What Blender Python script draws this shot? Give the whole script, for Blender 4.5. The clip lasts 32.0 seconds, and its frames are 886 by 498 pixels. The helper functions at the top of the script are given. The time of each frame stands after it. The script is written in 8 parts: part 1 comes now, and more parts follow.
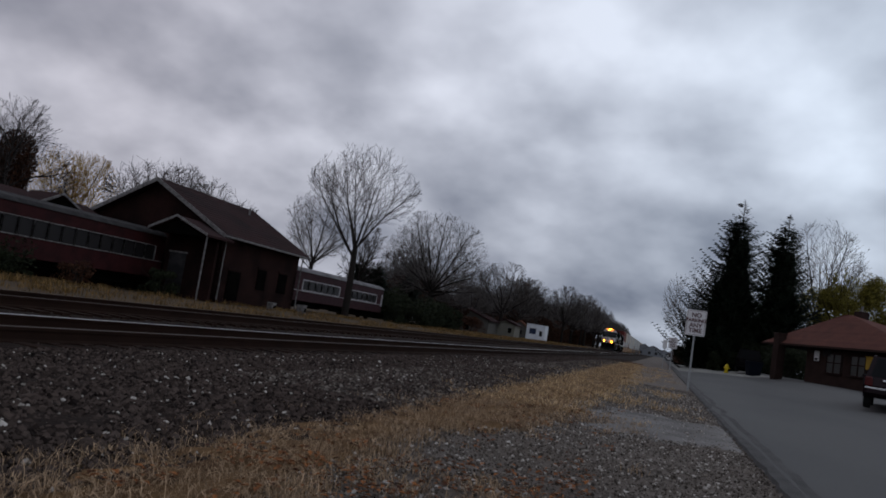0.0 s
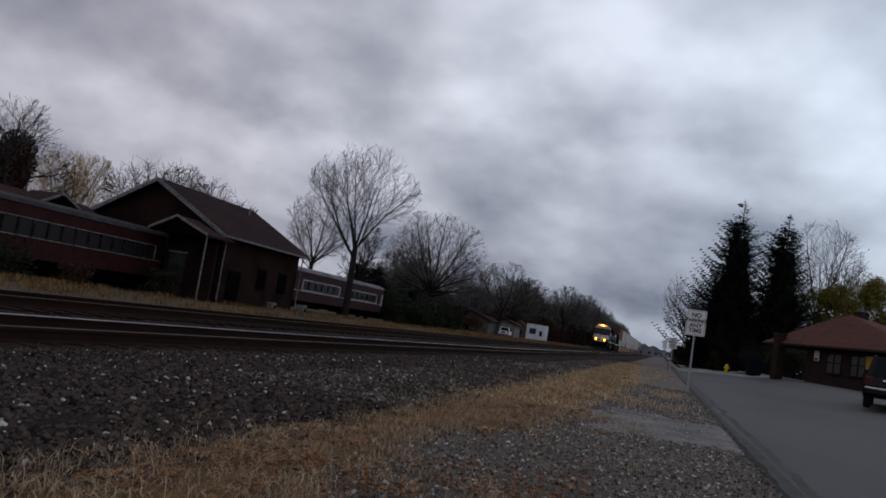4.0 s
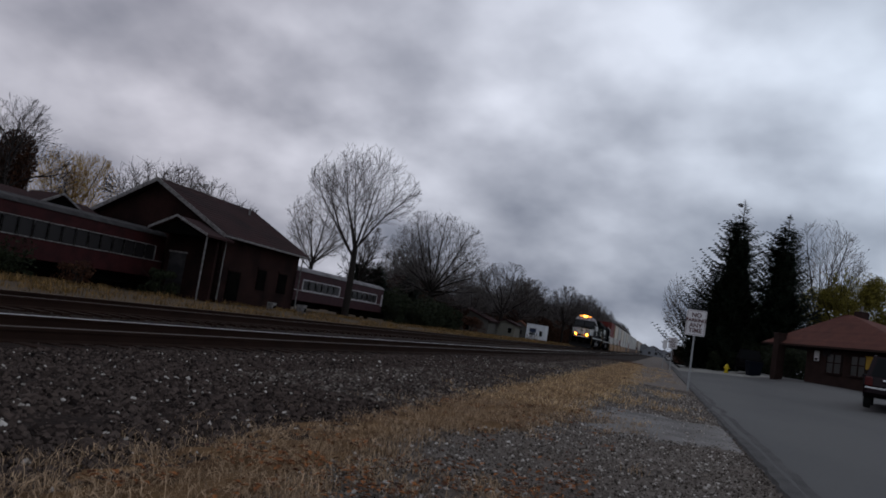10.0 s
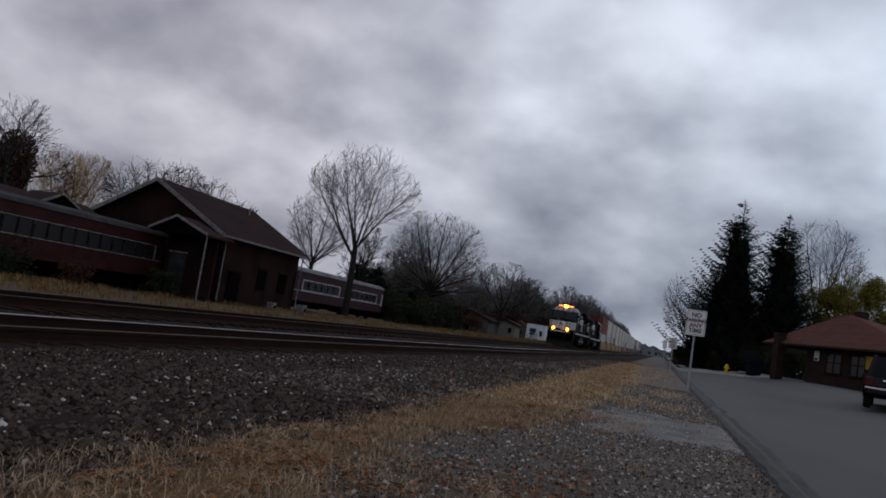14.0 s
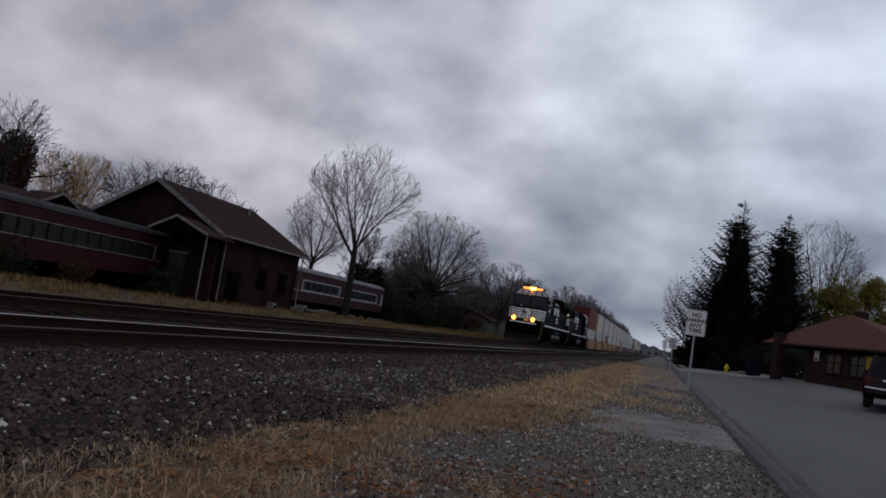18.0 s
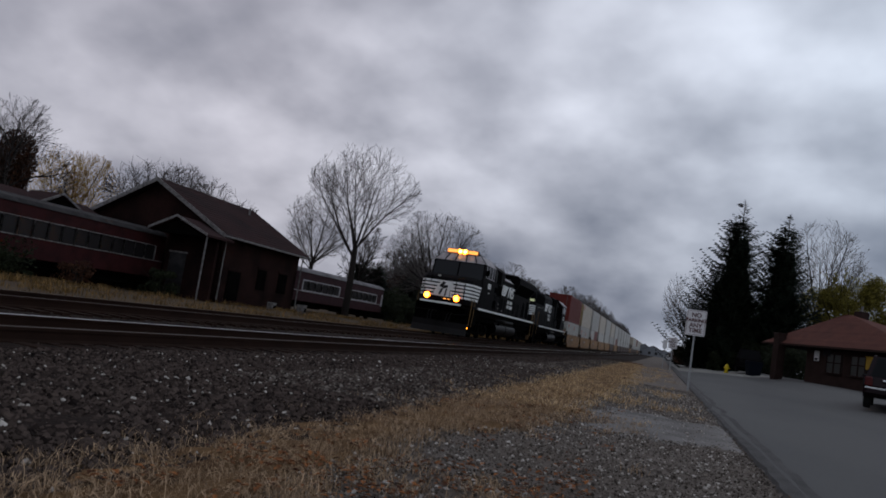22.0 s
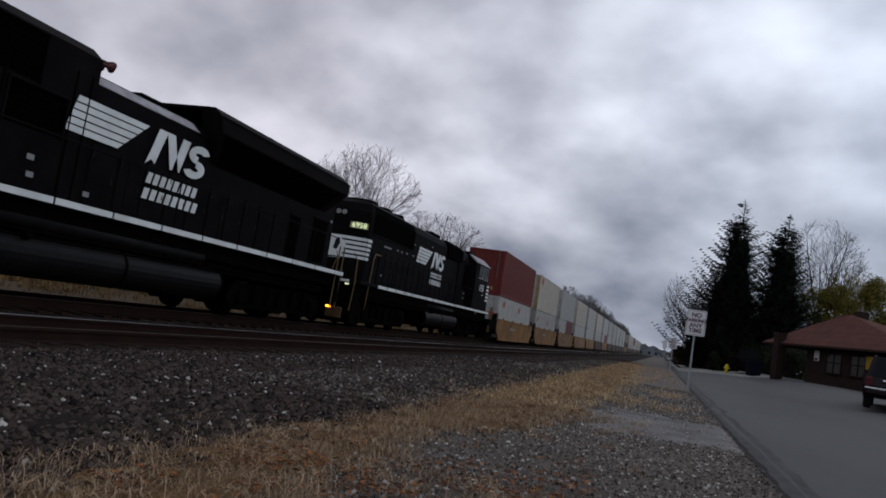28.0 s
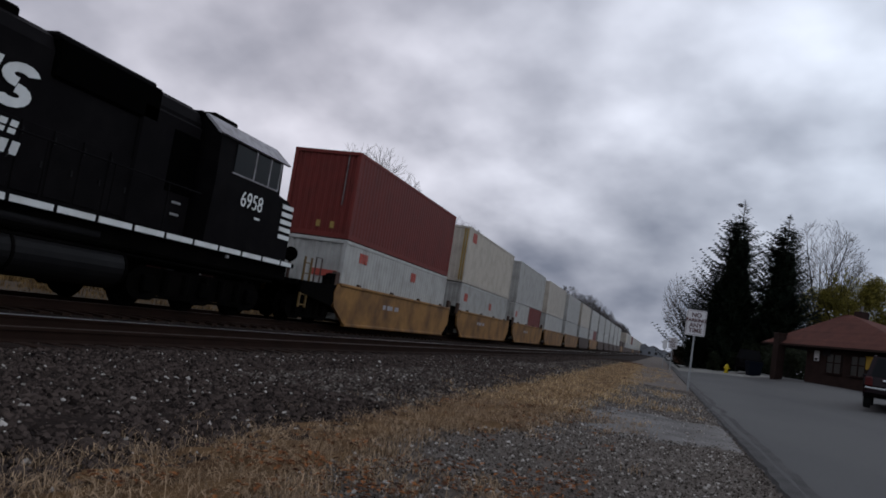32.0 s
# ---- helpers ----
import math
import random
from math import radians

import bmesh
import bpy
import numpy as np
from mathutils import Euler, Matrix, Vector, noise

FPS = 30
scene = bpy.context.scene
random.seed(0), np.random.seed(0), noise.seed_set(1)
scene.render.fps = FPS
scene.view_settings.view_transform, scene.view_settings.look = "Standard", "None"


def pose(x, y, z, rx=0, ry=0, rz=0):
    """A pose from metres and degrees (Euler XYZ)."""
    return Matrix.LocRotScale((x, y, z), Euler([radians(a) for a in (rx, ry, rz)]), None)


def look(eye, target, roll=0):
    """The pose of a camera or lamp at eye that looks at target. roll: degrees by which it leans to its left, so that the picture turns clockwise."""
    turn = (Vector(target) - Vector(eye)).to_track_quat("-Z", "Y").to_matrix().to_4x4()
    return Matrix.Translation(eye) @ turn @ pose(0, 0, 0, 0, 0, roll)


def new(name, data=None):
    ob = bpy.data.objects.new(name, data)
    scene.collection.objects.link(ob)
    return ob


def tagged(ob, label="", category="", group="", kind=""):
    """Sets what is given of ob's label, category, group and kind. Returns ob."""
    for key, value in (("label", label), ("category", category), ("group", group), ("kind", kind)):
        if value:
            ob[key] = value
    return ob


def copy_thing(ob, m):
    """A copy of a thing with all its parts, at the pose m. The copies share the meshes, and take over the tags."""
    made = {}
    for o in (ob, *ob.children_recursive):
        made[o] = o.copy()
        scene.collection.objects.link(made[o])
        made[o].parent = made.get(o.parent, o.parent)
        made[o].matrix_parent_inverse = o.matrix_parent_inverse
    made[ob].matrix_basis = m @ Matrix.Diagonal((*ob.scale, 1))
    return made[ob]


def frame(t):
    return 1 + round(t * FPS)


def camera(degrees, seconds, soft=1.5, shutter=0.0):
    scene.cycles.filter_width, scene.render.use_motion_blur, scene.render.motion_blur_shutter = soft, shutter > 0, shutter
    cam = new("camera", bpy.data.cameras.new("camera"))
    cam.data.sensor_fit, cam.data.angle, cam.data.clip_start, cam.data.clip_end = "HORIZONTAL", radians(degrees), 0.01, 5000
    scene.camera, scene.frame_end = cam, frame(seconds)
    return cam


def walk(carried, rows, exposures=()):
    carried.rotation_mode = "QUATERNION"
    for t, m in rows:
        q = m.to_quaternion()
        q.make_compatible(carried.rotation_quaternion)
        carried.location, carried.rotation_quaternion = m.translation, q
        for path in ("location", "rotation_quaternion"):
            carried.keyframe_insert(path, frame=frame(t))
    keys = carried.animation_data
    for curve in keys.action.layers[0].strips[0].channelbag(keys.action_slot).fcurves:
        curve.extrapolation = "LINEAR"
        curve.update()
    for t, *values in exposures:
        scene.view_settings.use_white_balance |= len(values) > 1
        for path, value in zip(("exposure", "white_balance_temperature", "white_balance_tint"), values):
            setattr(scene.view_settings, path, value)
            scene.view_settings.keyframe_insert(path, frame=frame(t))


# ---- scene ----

# ------------------------------------------------------------------ camera
cam = camera(60.2, 32.0, soft=1.75)
CAM_YAW, CAM_PITCH, CAM_ROLL = 16.71, 5.32, 8.96
EYE = (0.0, 0.0, 1.0)
_t = (-math.sin(radians(CAM_YAW)) * math.cos(radians(CAM_PITCH)),
      math.cos(radians(CAM_YAW)) * math.cos(radians(CAM_PITCH)),
      1.0 + math.sin(radians(CAM_PITCH)))
VIEW = look(EYE, _t, CAM_ROLL)
walk(cam, [(0.0, VIEW), (32.0, VIEW)], exposures=[(0.0, 0.05), (20.0, 0.05), (25.5, 0.12), (27.5, 0.28), (32.0, 0.28)])

# ------------------------------------------------------------------ plan
TRAIN_X = -11.30          # centre of the far track, on which the train runs
NEAR_X = -7.85            # centre of the near track
RAIL_Z = 0.29             # top of the rails
COACH_X = -26.0           # face of the parked coaches


def smooth(a, b, v):
    k = min(1.0, max(0.0, (v - a) / (b - a)))
    return k * k * (3 - 2 * k)


def near_rail_z(y):
    """Top of the near track's rails, which fall a little with distance."""
    return 0.19 - 0.085 * smooth(2.0, 22.0, y) - 0.09 * smooth(14.0, 50.0, y)


def ground_z(x, y):
    """Height of the ground: level verge, a lot that rises to the depot, a low ballast bed."""
    z = 0.30 * smooth(1.0, 5.0, x) * smooth(6.0, 55.0, y) + 0.46 * smooth(5.2, 8.6, x) * smooth(15, 45, y)
    bed = smooth(-2.3, -4.6, x) if x > -9 else 1.0 - smooth(-13.2, -15.0, x)
    near = smooth(-2.3, -5.6, x) * (1.0 - smooth(-9.0, -10.0, x))
    z += 0.07 * bed * (1.0 - near) + (near_rail_z(y) - 0.19) * near
    z += 0.12 * smooth(-14.5, -19.0, x)
    return z


# ------------------------------------------------------------------ light
world = bpy.data.worlds.new("world")
scene.world = world
world.use_nodes = True
_n, _l = world.node_tree.nodes, world.node_tree.links
_sky = _n.new("ShaderNodeTexSky")
_sky.sky_type = "NISHITA"
_sky.sun_disc = False
_sky.sun_elevation = radians(38)
_sky.sun_rotation = radians(70)
_sky.air_density, _sky.dust_density, _sky.ozone_density = 1.0, 4.0, 1.0
_l.new(_sky.outputs[0], _n["Background"].inputs[0])
_n["Background"].inputs[1].default_value = 0.05

sun = new("sun", bpy.data.lights.new("sun", "SUN"))
sun.data.energy = 0.7
sun.data.angle = radians(35)
sun.data.color = (1.0, 0.97, 0.93)
# direction: elevation 38 degrees, azimuth 70 degrees
sun.matrix_world = look((0, 0, 60), (0 - math.sin(radians(70)) * 60, -math.cos(radians(70)) * 60, 60 - math.tan(radians(38)) * 60))


# ------------------------------------------------------------------ materials
def nodes_of(m):
    m.use_nodes = True
    t = m.node_tree
    return t, t.nodes, t.links, t.nodes["Principled BSDF"]


MATS = {}


def paint(name, colour, rough=0.6, metal=0.0, grain=20.0, vary=0.25, bump=0.15, dirt=None, dirt_scale=1.5,
          dirt_amount=0.5, rand=0.0, coords="Object", stretch=(1, 1, 1), spec=0.18):
    """Painted, stained or mineral surface: colour with fine grain, broad stains and a little relief."""
    m = bpy.data.materials.new(name)
    t, n, l, b = nodes_of(m)
    co = n.new("ShaderNodeTexCoord")
    mp = n.new("ShaderNodeMapping")
    mp.inputs["Scale"].default_value = stretch
    l.new(co.outputs[coords], mp.inputs[0])
    fine = n.new("ShaderNodeTexNoise")
    fine.inputs["Scale"].default_value = grain
    fine.inputs["Detail"].default_value = 6
    fine.inputs["Roughness"].default_value = 0.65
    l.new(mp.outputs[0], fine.inputs[0])
    broad = n.new("ShaderNodeTexNoise")
    broad.inputs["Scale"].default_value = dirt_scale
    broad.inputs["Detail"].default_value = 4
    l.new(mp.outputs[0], broad.inputs[0])
    ramp = n.new("ShaderNodeMapRange")
    ramp.inputs[1].default_value, ramp.inputs[2].default_value = 0.42, 0.72
    ramp.inputs[3].default_value, ramp.inputs[4].default_value = 0.0, dirt_amount
    l.new(broad.outputs[0], ramp.inputs[0])
    mix = n.new("ShaderNodeMix")
    mix.data_type = "RGBA"
    mix.inputs[6].default_value = (*colour, 1)
    mix.inputs[7].default_value = (*(dirt or [c * 0.6 for c in colour]), 1)
    l.new(ramp.outputs[0], mix.inputs[0])
    val = n.new("ShaderNodeMapRange")
    val.inputs[3].default_value, val.inputs[4].default_value = 1 - vary, 1 + vary
    l.new(fine.outputs[0], val.inputs[0])
    hsv = n.new("ShaderNodeHueSaturation")
    l.new(mix.outputs[2], hsv.inputs["Color"])
    if rand:
        info = n.new("ShaderNodeObjectInfo")
        r2 = n.new("ShaderNodeMapRange")
        r2.inputs[3].default_value, r2.inputs[4].default_value = 1 - rand, 1 + rand
        l.new(info.outputs["Random"], r2.inputs[0])
        mul = n.new("ShaderNodeMath")
        mul.operation = "MULTIPLY"
        l.new(val.outputs[0], mul.inputs[0])
        l.new(r2.outputs[0], mul.inputs[1])
        l.new(mul.outputs[0], hsv.inputs["Value"])
    else:
        l.new(val.outputs[0], hsv.inputs["Value"])
    l.new(hsv.outputs[0], b.inputs["Base Color"])
    b.inputs["Roughness"].default_value = rough
    b.inputs["Metallic"].default_value = metal
    b.inputs["Specular IOR Level"].default_value = spec
    if bump:
        bp = n.new("ShaderNodeBump")
        bp.inputs["Strength"].default_value = bump
        bp.inputs["Distance"].default_value = 0.01
        l.new(fine.outputs[0], bp.inputs["Height"])
        l.new(bp.outputs[0], b.inputs["Normal"])
    MATS[name] = m
    return m


def glow(name, colour, strength):
    """A lamp's lit face, or the halo of glare drawn round it."""
    m = bpy.data.materials.new(name)
    t, n, l, b = nodes_of(m)
    b.inputs["Base Color"].default_value = (*colour, 1)
    b.inputs["Emission Color"].default_value = (*colour, 1)
    b.inputs["Emission Strength"].default_value = strength
    m.cycles.emission_sampling = "NONE"
    return m


def pane(name, colour=(0.02, 0.025, 0.03), rough=0.06, spec=0.5):
    """Dark window glass in front of an unlit inside."""
    m = bpy.data.materials.new(name)
    t, n, l, b = nodes_of(m)
    b.inputs["Base Color"].default_value = (*colour, 1)
    b.inputs["Roughness"].default_value = rough
    b.inputs["IOR"].default_value = 1.5
    b.inputs["Specular IOR Level"].default_value = spec
    co = n.new("ShaderNodeTexCoord")
    nz = n.new("ShaderNodeTexNoise")
    nz.inputs["Scale"].default_value = 0.8
    l.new(co.outputs["Object"], nz.inputs[0])
    bp = n.new("ShaderNodeBump")
    bp.inputs["Strength"].default_value = 0.08
    l.new(nz.outputs[0], bp.inputs["Height"])
    l.new(bp.outputs[0], b.inputs["Normal"])
    return m


def leafy(name, dark, light, rough=0.7):
    """Foliage, bark twigs, grass: colour varies island by island."""
    m = bpy.data.materials.new(name)
    t, n, l, b = nodes_of(m)
    g = n.new("ShaderNodeNewGeometry")
    mix = n.new("ShaderNodeMix")
    mix.data_type = "RGBA"
    mix.inputs[6].default_value = (*dark, 1)
    mix.inputs[7].default_value = (*light, 1)
    l.new(g.outputs["Random Per Island"], mix.inputs[0])
    l.new(mix.outputs[2], b.inputs["Base Color"])
    b.inputs["Roughness"].default_value = rough
    b.inputs["Specular IOR Level"].default_value = 0.08
    return m


BLACK = paint("loco_black", (0.0046, 0.0039, 0.0044), 0.6, grain=3, vary=0.4, bump=0.05, dirt=(0.010, 0.0085, 0.0085), dirt_amount=0.45, spec=0.02)
TANK = paint("fuel_tank_black", (0.0065, 0.006, 0.0064), 0.45, grain=4, vary=0.3, bump=0.05, dirt=(0.014, 0.0128, 0.0125), dirt_amount=0.5, spec=0.06)
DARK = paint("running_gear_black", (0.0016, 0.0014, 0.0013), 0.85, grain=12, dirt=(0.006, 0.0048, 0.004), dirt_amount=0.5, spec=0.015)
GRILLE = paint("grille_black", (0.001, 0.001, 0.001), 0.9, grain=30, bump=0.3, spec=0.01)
WHITE = paint("white_paint", (0.75, 0.75, 0.73), 0.5, grain=8, vary=0.08, bump=0.05, dirt=(0.42, 0.40, 0.37), dirt_amount=0.5)
TAN = paint("tan_handrail", (0.15, 0.092, 0.036), 0.5, grain=15, vary=0.3)
STEEL = paint("polished_rail", (0.8, 0.8, 0.82), 0.3, 1.0, grain=10, vary=0.1, bump=0.02)
# rail tops darkened in colour for the dark building they reflect
DARKRAIL = paint("dark_reflection_rail_top", (0.05, 0.033, 0.026), 0.5, 0.4, grain=10, vary=0.25, bump=0.02)
RUST = paint("rusty_rail_side", (0.022, 0.0115, 0.008), 0.85, grain=40, dirt=(0.011, 0.0065, 0.005), vary=0.35, spec=0.06)
TIE = paint("creosoted_tie", (0.018, 0.0098, 0.0068), 0.9, grain=30, stretch=(0.15, 1, 1), vary=0.4, bump=0.5, rand=0.3, spec=0.06)
GLASS = pane("dark_glass", (0.014, 0.012, 0.0125), 0.35, 0.2)
CABGLASS = pane("cab_glass", (0.005, 0.0055, 0.0065), 0.2, 0.08)
PLOUGH = paint("scuffed_plough_grey", (0.010, 0.009, 0.009), 0.7, grain=9, vary=0.4, bump=0.1, dirt=(0.009, 0.0075, 0.007), dirt_scale=2.5, dirt_amount=0.9, spec=0.1)
# this plate's tan stands for the step light falling on it
LITPLATE = paint("lamplit_tan_plate", (0.11, 0.062, 0.03), 0.7, grain=14, vary=0.4, bump=0.1, dirt=(0.05, 0.024, 0.013), dirt_scale=4.0, dirt_amount=0.8)
RUSTRED = paint("dull_red_horn", (0.06, 0.012, 0.012), 0.6, grain=10, vary=0.3, bump=0.05)
SIGNPALE = paint("small_pale_plate", (0.28, 0.27, 0.27), 0.5, grain=10, vary=0.2, bump=0)
SCREEN = pane("windscreen_glass", (0.005, 0.0055, 0.0065), 0.12, 0.25)
HEAD = glow("headlight_glow", (1.0, 0.30, 0.02), 60.0)
DITCH = glow("ditch_light_glow", (1.0, 0.25, 0.012), 40.0)
# amber glare round the lamps, drawn as glowing rings and a box
HALO = glow("amber_glare_halo", (1.0, 0.20, 0.014), 2.6)
AMBER = glow("amber_step_lamp", (1.0, 0.30, 0.02), 5.0)
BOARD = glow("number_board_glow", (1.0, 0.36, 0.07), 1.5)
BOARD2 = glow("number_board_pale", (0.80, 0.85, 0.50), 0.7)
BOARD3 = glow("number_board_ground", (0.16, 0.18, 0.09), 0.22)
REDC = paint("container_red", (0.135, 0.022, 0.017), 0.6, grain=4, vary=0.15, bump=0.05, dirt=(0.085, 0.018, 0.014), dirt_amount=0.6, rand=0.1)
GREYC = paint("container_grey", (0.37, 0.357, 0.333), 0.55, grain=4, vary=0.12, bump=0.05, dirt=(0.21, 0.195, 0.175), dirt_amount=0.55, rand=0.12)
CREAMC = paint("container_cream", (0.42, 0.37, 0.31), 0.55, grain=4, vary=0.1, bump=0.05, dirt=(0.25, 0.215, 0.175), dirt_amount=0.5, rand=0.1)
YELLOWW = paint("well_yellow", (0.26, 0.13, 0.040), 0.6, grain=5, vary=0.35, bump=0.1, dirt=(0.055, 0.026, 0.016), dirt_scale=0.75, dirt_amount=0.95)
BROWNW = paint("well_brown", (0.06, 0.034, 0.025), 0.65, grain=5, vary=0.25, bump=0.1, dirt=(0.04, 0.027, 0.02), dirt_amount=0.7)
DECAL = paint("decal_red", (0.38, 0.07, 0.05), 0.5, grain=20, vary=0.1, bump=0)
MARK = paint("marker_yellow", (0.32, 0.21, 0.06), 0.5, grain=20, vary=0.1, bump=0)
ASPHALT = paint("asphalt", (0.094, 0.091, 0.089), 0.85, grain=70, vary=0.5, bump=0.5, dirt=(0.066, 0.065, 0.066), dirt_scale=0.35, dirt_amount=0.7, stretch=(1, 0.3, 1), spec=0.12)
TAR = paint("dark_asphalt_rim", (0.052, 0.049, 0.048), 0.9, grain=60, vary=0.5, bump=0.9, dirt=(0.085, 0.08, 0.077), dirt_scale=1.6, dirt_amount=0.9)
SHOULDER = paint("gravel_shoulder", (0.105, 0.084, 0.070), 0.95, grain=45, vary=0.65, bump=0.9, dirt=(0.145, 0.124, 0.11), dirt_scale=0.45, dirt_amount=0.9)
BALLAST = paint("ballast_bed", (0.024, 0.0175, 0.0148), 0.95, grain=28, vary=0.7, bump=1.0, dirt=(0.008, 0.005, 0.004), dirt_scale=0.8, spec=0.04)
EARTH = paint("verge_earth", (0.075, 0.049, 0.027), 0.95, grain=14, vary=0.5, bump=0.8, dirt=(0.036, 0.025, 0.015), dirt_scale=0.25, dirt_amount=0.9)
CONCRETE = paint("pale_concrete", (0.19, 0.185, 0.17), 0.9, grain=25, vary=0.2, bump=0.3, dirt=(0.11, 0.105, 0.095))
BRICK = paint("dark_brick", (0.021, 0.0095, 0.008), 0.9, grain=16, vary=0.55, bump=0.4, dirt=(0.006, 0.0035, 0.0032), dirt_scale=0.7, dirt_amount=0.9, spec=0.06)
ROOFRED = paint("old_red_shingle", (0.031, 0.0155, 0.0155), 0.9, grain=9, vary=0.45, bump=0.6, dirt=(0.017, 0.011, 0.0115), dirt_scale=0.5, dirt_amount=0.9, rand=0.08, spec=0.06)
TILERED = paint("depot_roof_shingle", (0.098, 0.040, 0.031), 0.9, grain=9, vary=0.3, bump=0.6, dirt=(0.066, 0.03, 0.025), dirt_amount=0.7, rand=0.10, spec=0.08)
TRIM = paint("weathered_white_trim", (0.17, 0.157, 0.152), 0.7, grain=10, vary=0.35, bump=0.1, dirt=(0.04, 0.032, 0.03), dirt_scale=6.0, dirt_amount=0.9)
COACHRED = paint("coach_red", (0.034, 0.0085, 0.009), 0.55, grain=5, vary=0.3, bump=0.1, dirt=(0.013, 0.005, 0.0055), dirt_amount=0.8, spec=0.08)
COACHROOF = paint("coach_roof_grey", (0.02, 0.0185, 0.019), 0.75, grain=6, vary=0.35, bump=0.15, dirt=(0.075, 0.07, 0.07), dirt_amount=0.45, spec=0.08)
BARK = paint("bark", (0.022, 0.018, 0.016), 0.95, grain=10, stretch=(1, 1, 0.2), vary=0.4, bump=0.8, spec=0.08)
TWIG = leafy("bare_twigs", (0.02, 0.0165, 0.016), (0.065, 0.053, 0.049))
TWIGTAN = leafy("tan_leafed_twigs", (0.14, 0.082, 0.025), (0.42, 0.255, 0.075))
TWIGOLIVE = leafy("olive_budding_twigs", (0.05, 0.044, 0.01), (0.20, 0.165, 0.03))
# bare twigs paled for trees farther off, the haze held in the colour
TWIGHAZE = leafy("haze_greyed_twigs", (0.035, 0.03, 0.029), (0.11, 0.095, 0.088))
TRIMPALE = paint("white_coach_frames", (0.34, 0.32, 0.33), 0.7, grain=10, vary=0.2, bump=0.1, dirt=(0.13, 0.11, 0.11), dirt_scale=4.0, dirt_amount=0.7)
COACHPALE = paint("faded_coach_maroon", (0.042, 0.018, 0.021), 0.6, grain=5, vary=0.25, bump=0.1, dirt=(0.02, 0.0095, 0.011), dirt_amount=0.7, spec=0.08)
ROOFPALE = paint("flaking_pale_roof", (0.16, 0.15, 0.155), 0.75, grain=4, vary=0.4, bump=0.15, dirt=(0.04, 0.036, 0.037), dirt_scale=0.9, dirt_amount=0.9, spec=0.08)
TWIGBROWN = leafy("rust_leaves", (0.018, 0.0085, 0.0055), (0.07, 0.030, 0.016))
FARSTRAW = leafy("far_dry_grass", (0.032, 0.019, 0.008), (0.26, 0.155, 0.055))
NEEDLE = leafy("spruce_needles", (0.004, 0.007, 0.0045), (0.012, 0.018, 0.01))
BUSH = leafy("dark_bush_leaves", (0.006, 0.0085, 0.0045), (0.021, 0.025, 0.011))
STRAW = leafy("dry_grass_blades", (0.085, 0.050, 0.028), (0.50, 0.345, 0.215))
LEAF = leafy("fallen_leaves", (0.038, 0.012, 0.006), (0.30, 0.115, 0.040))
GRAVEL = leafy("gravel_chips", (0.036, 0.029, 0.024), (0.19, 0.162, 0.14), 0.9)
PATCH = paint("pale_gravel_patch", (0.165, 0.153, 0.145), 0.95, grain=30, vary=0.6, bump=1.0, dirt=(0.08, 0.072, 0.067), dirt_scale=1.2, dirt_amount=0.9)
THATCH = paint("matted_dead_grass", (0.14, 0.082, 0.04), 0.95, grain=55, vary=0.75, bump=1.0, dirt=(0.042, 0.021, 0.011), dirt_scale=3.2, dirt_amount=0.95, stretch=(1.6, 0.7, 1), spec=0.05)
# lighter copy of the dry grass for the farther verge, extra light in its colour
STRAWLIT = leafy("brightened_verge_blades", (0.21, 0.128, 0.066), (0.66, 0.465, 0.26))
STONE = leafy("ballast_stones", (0.008, 0.0055, 0.0048), (0.088, 0.065, 0.055), 0.95)
PALESTONE = leafy("pale_stones", (0.17, 0.15, 0.13), (0.48, 0.44, 0.40), 0.9)


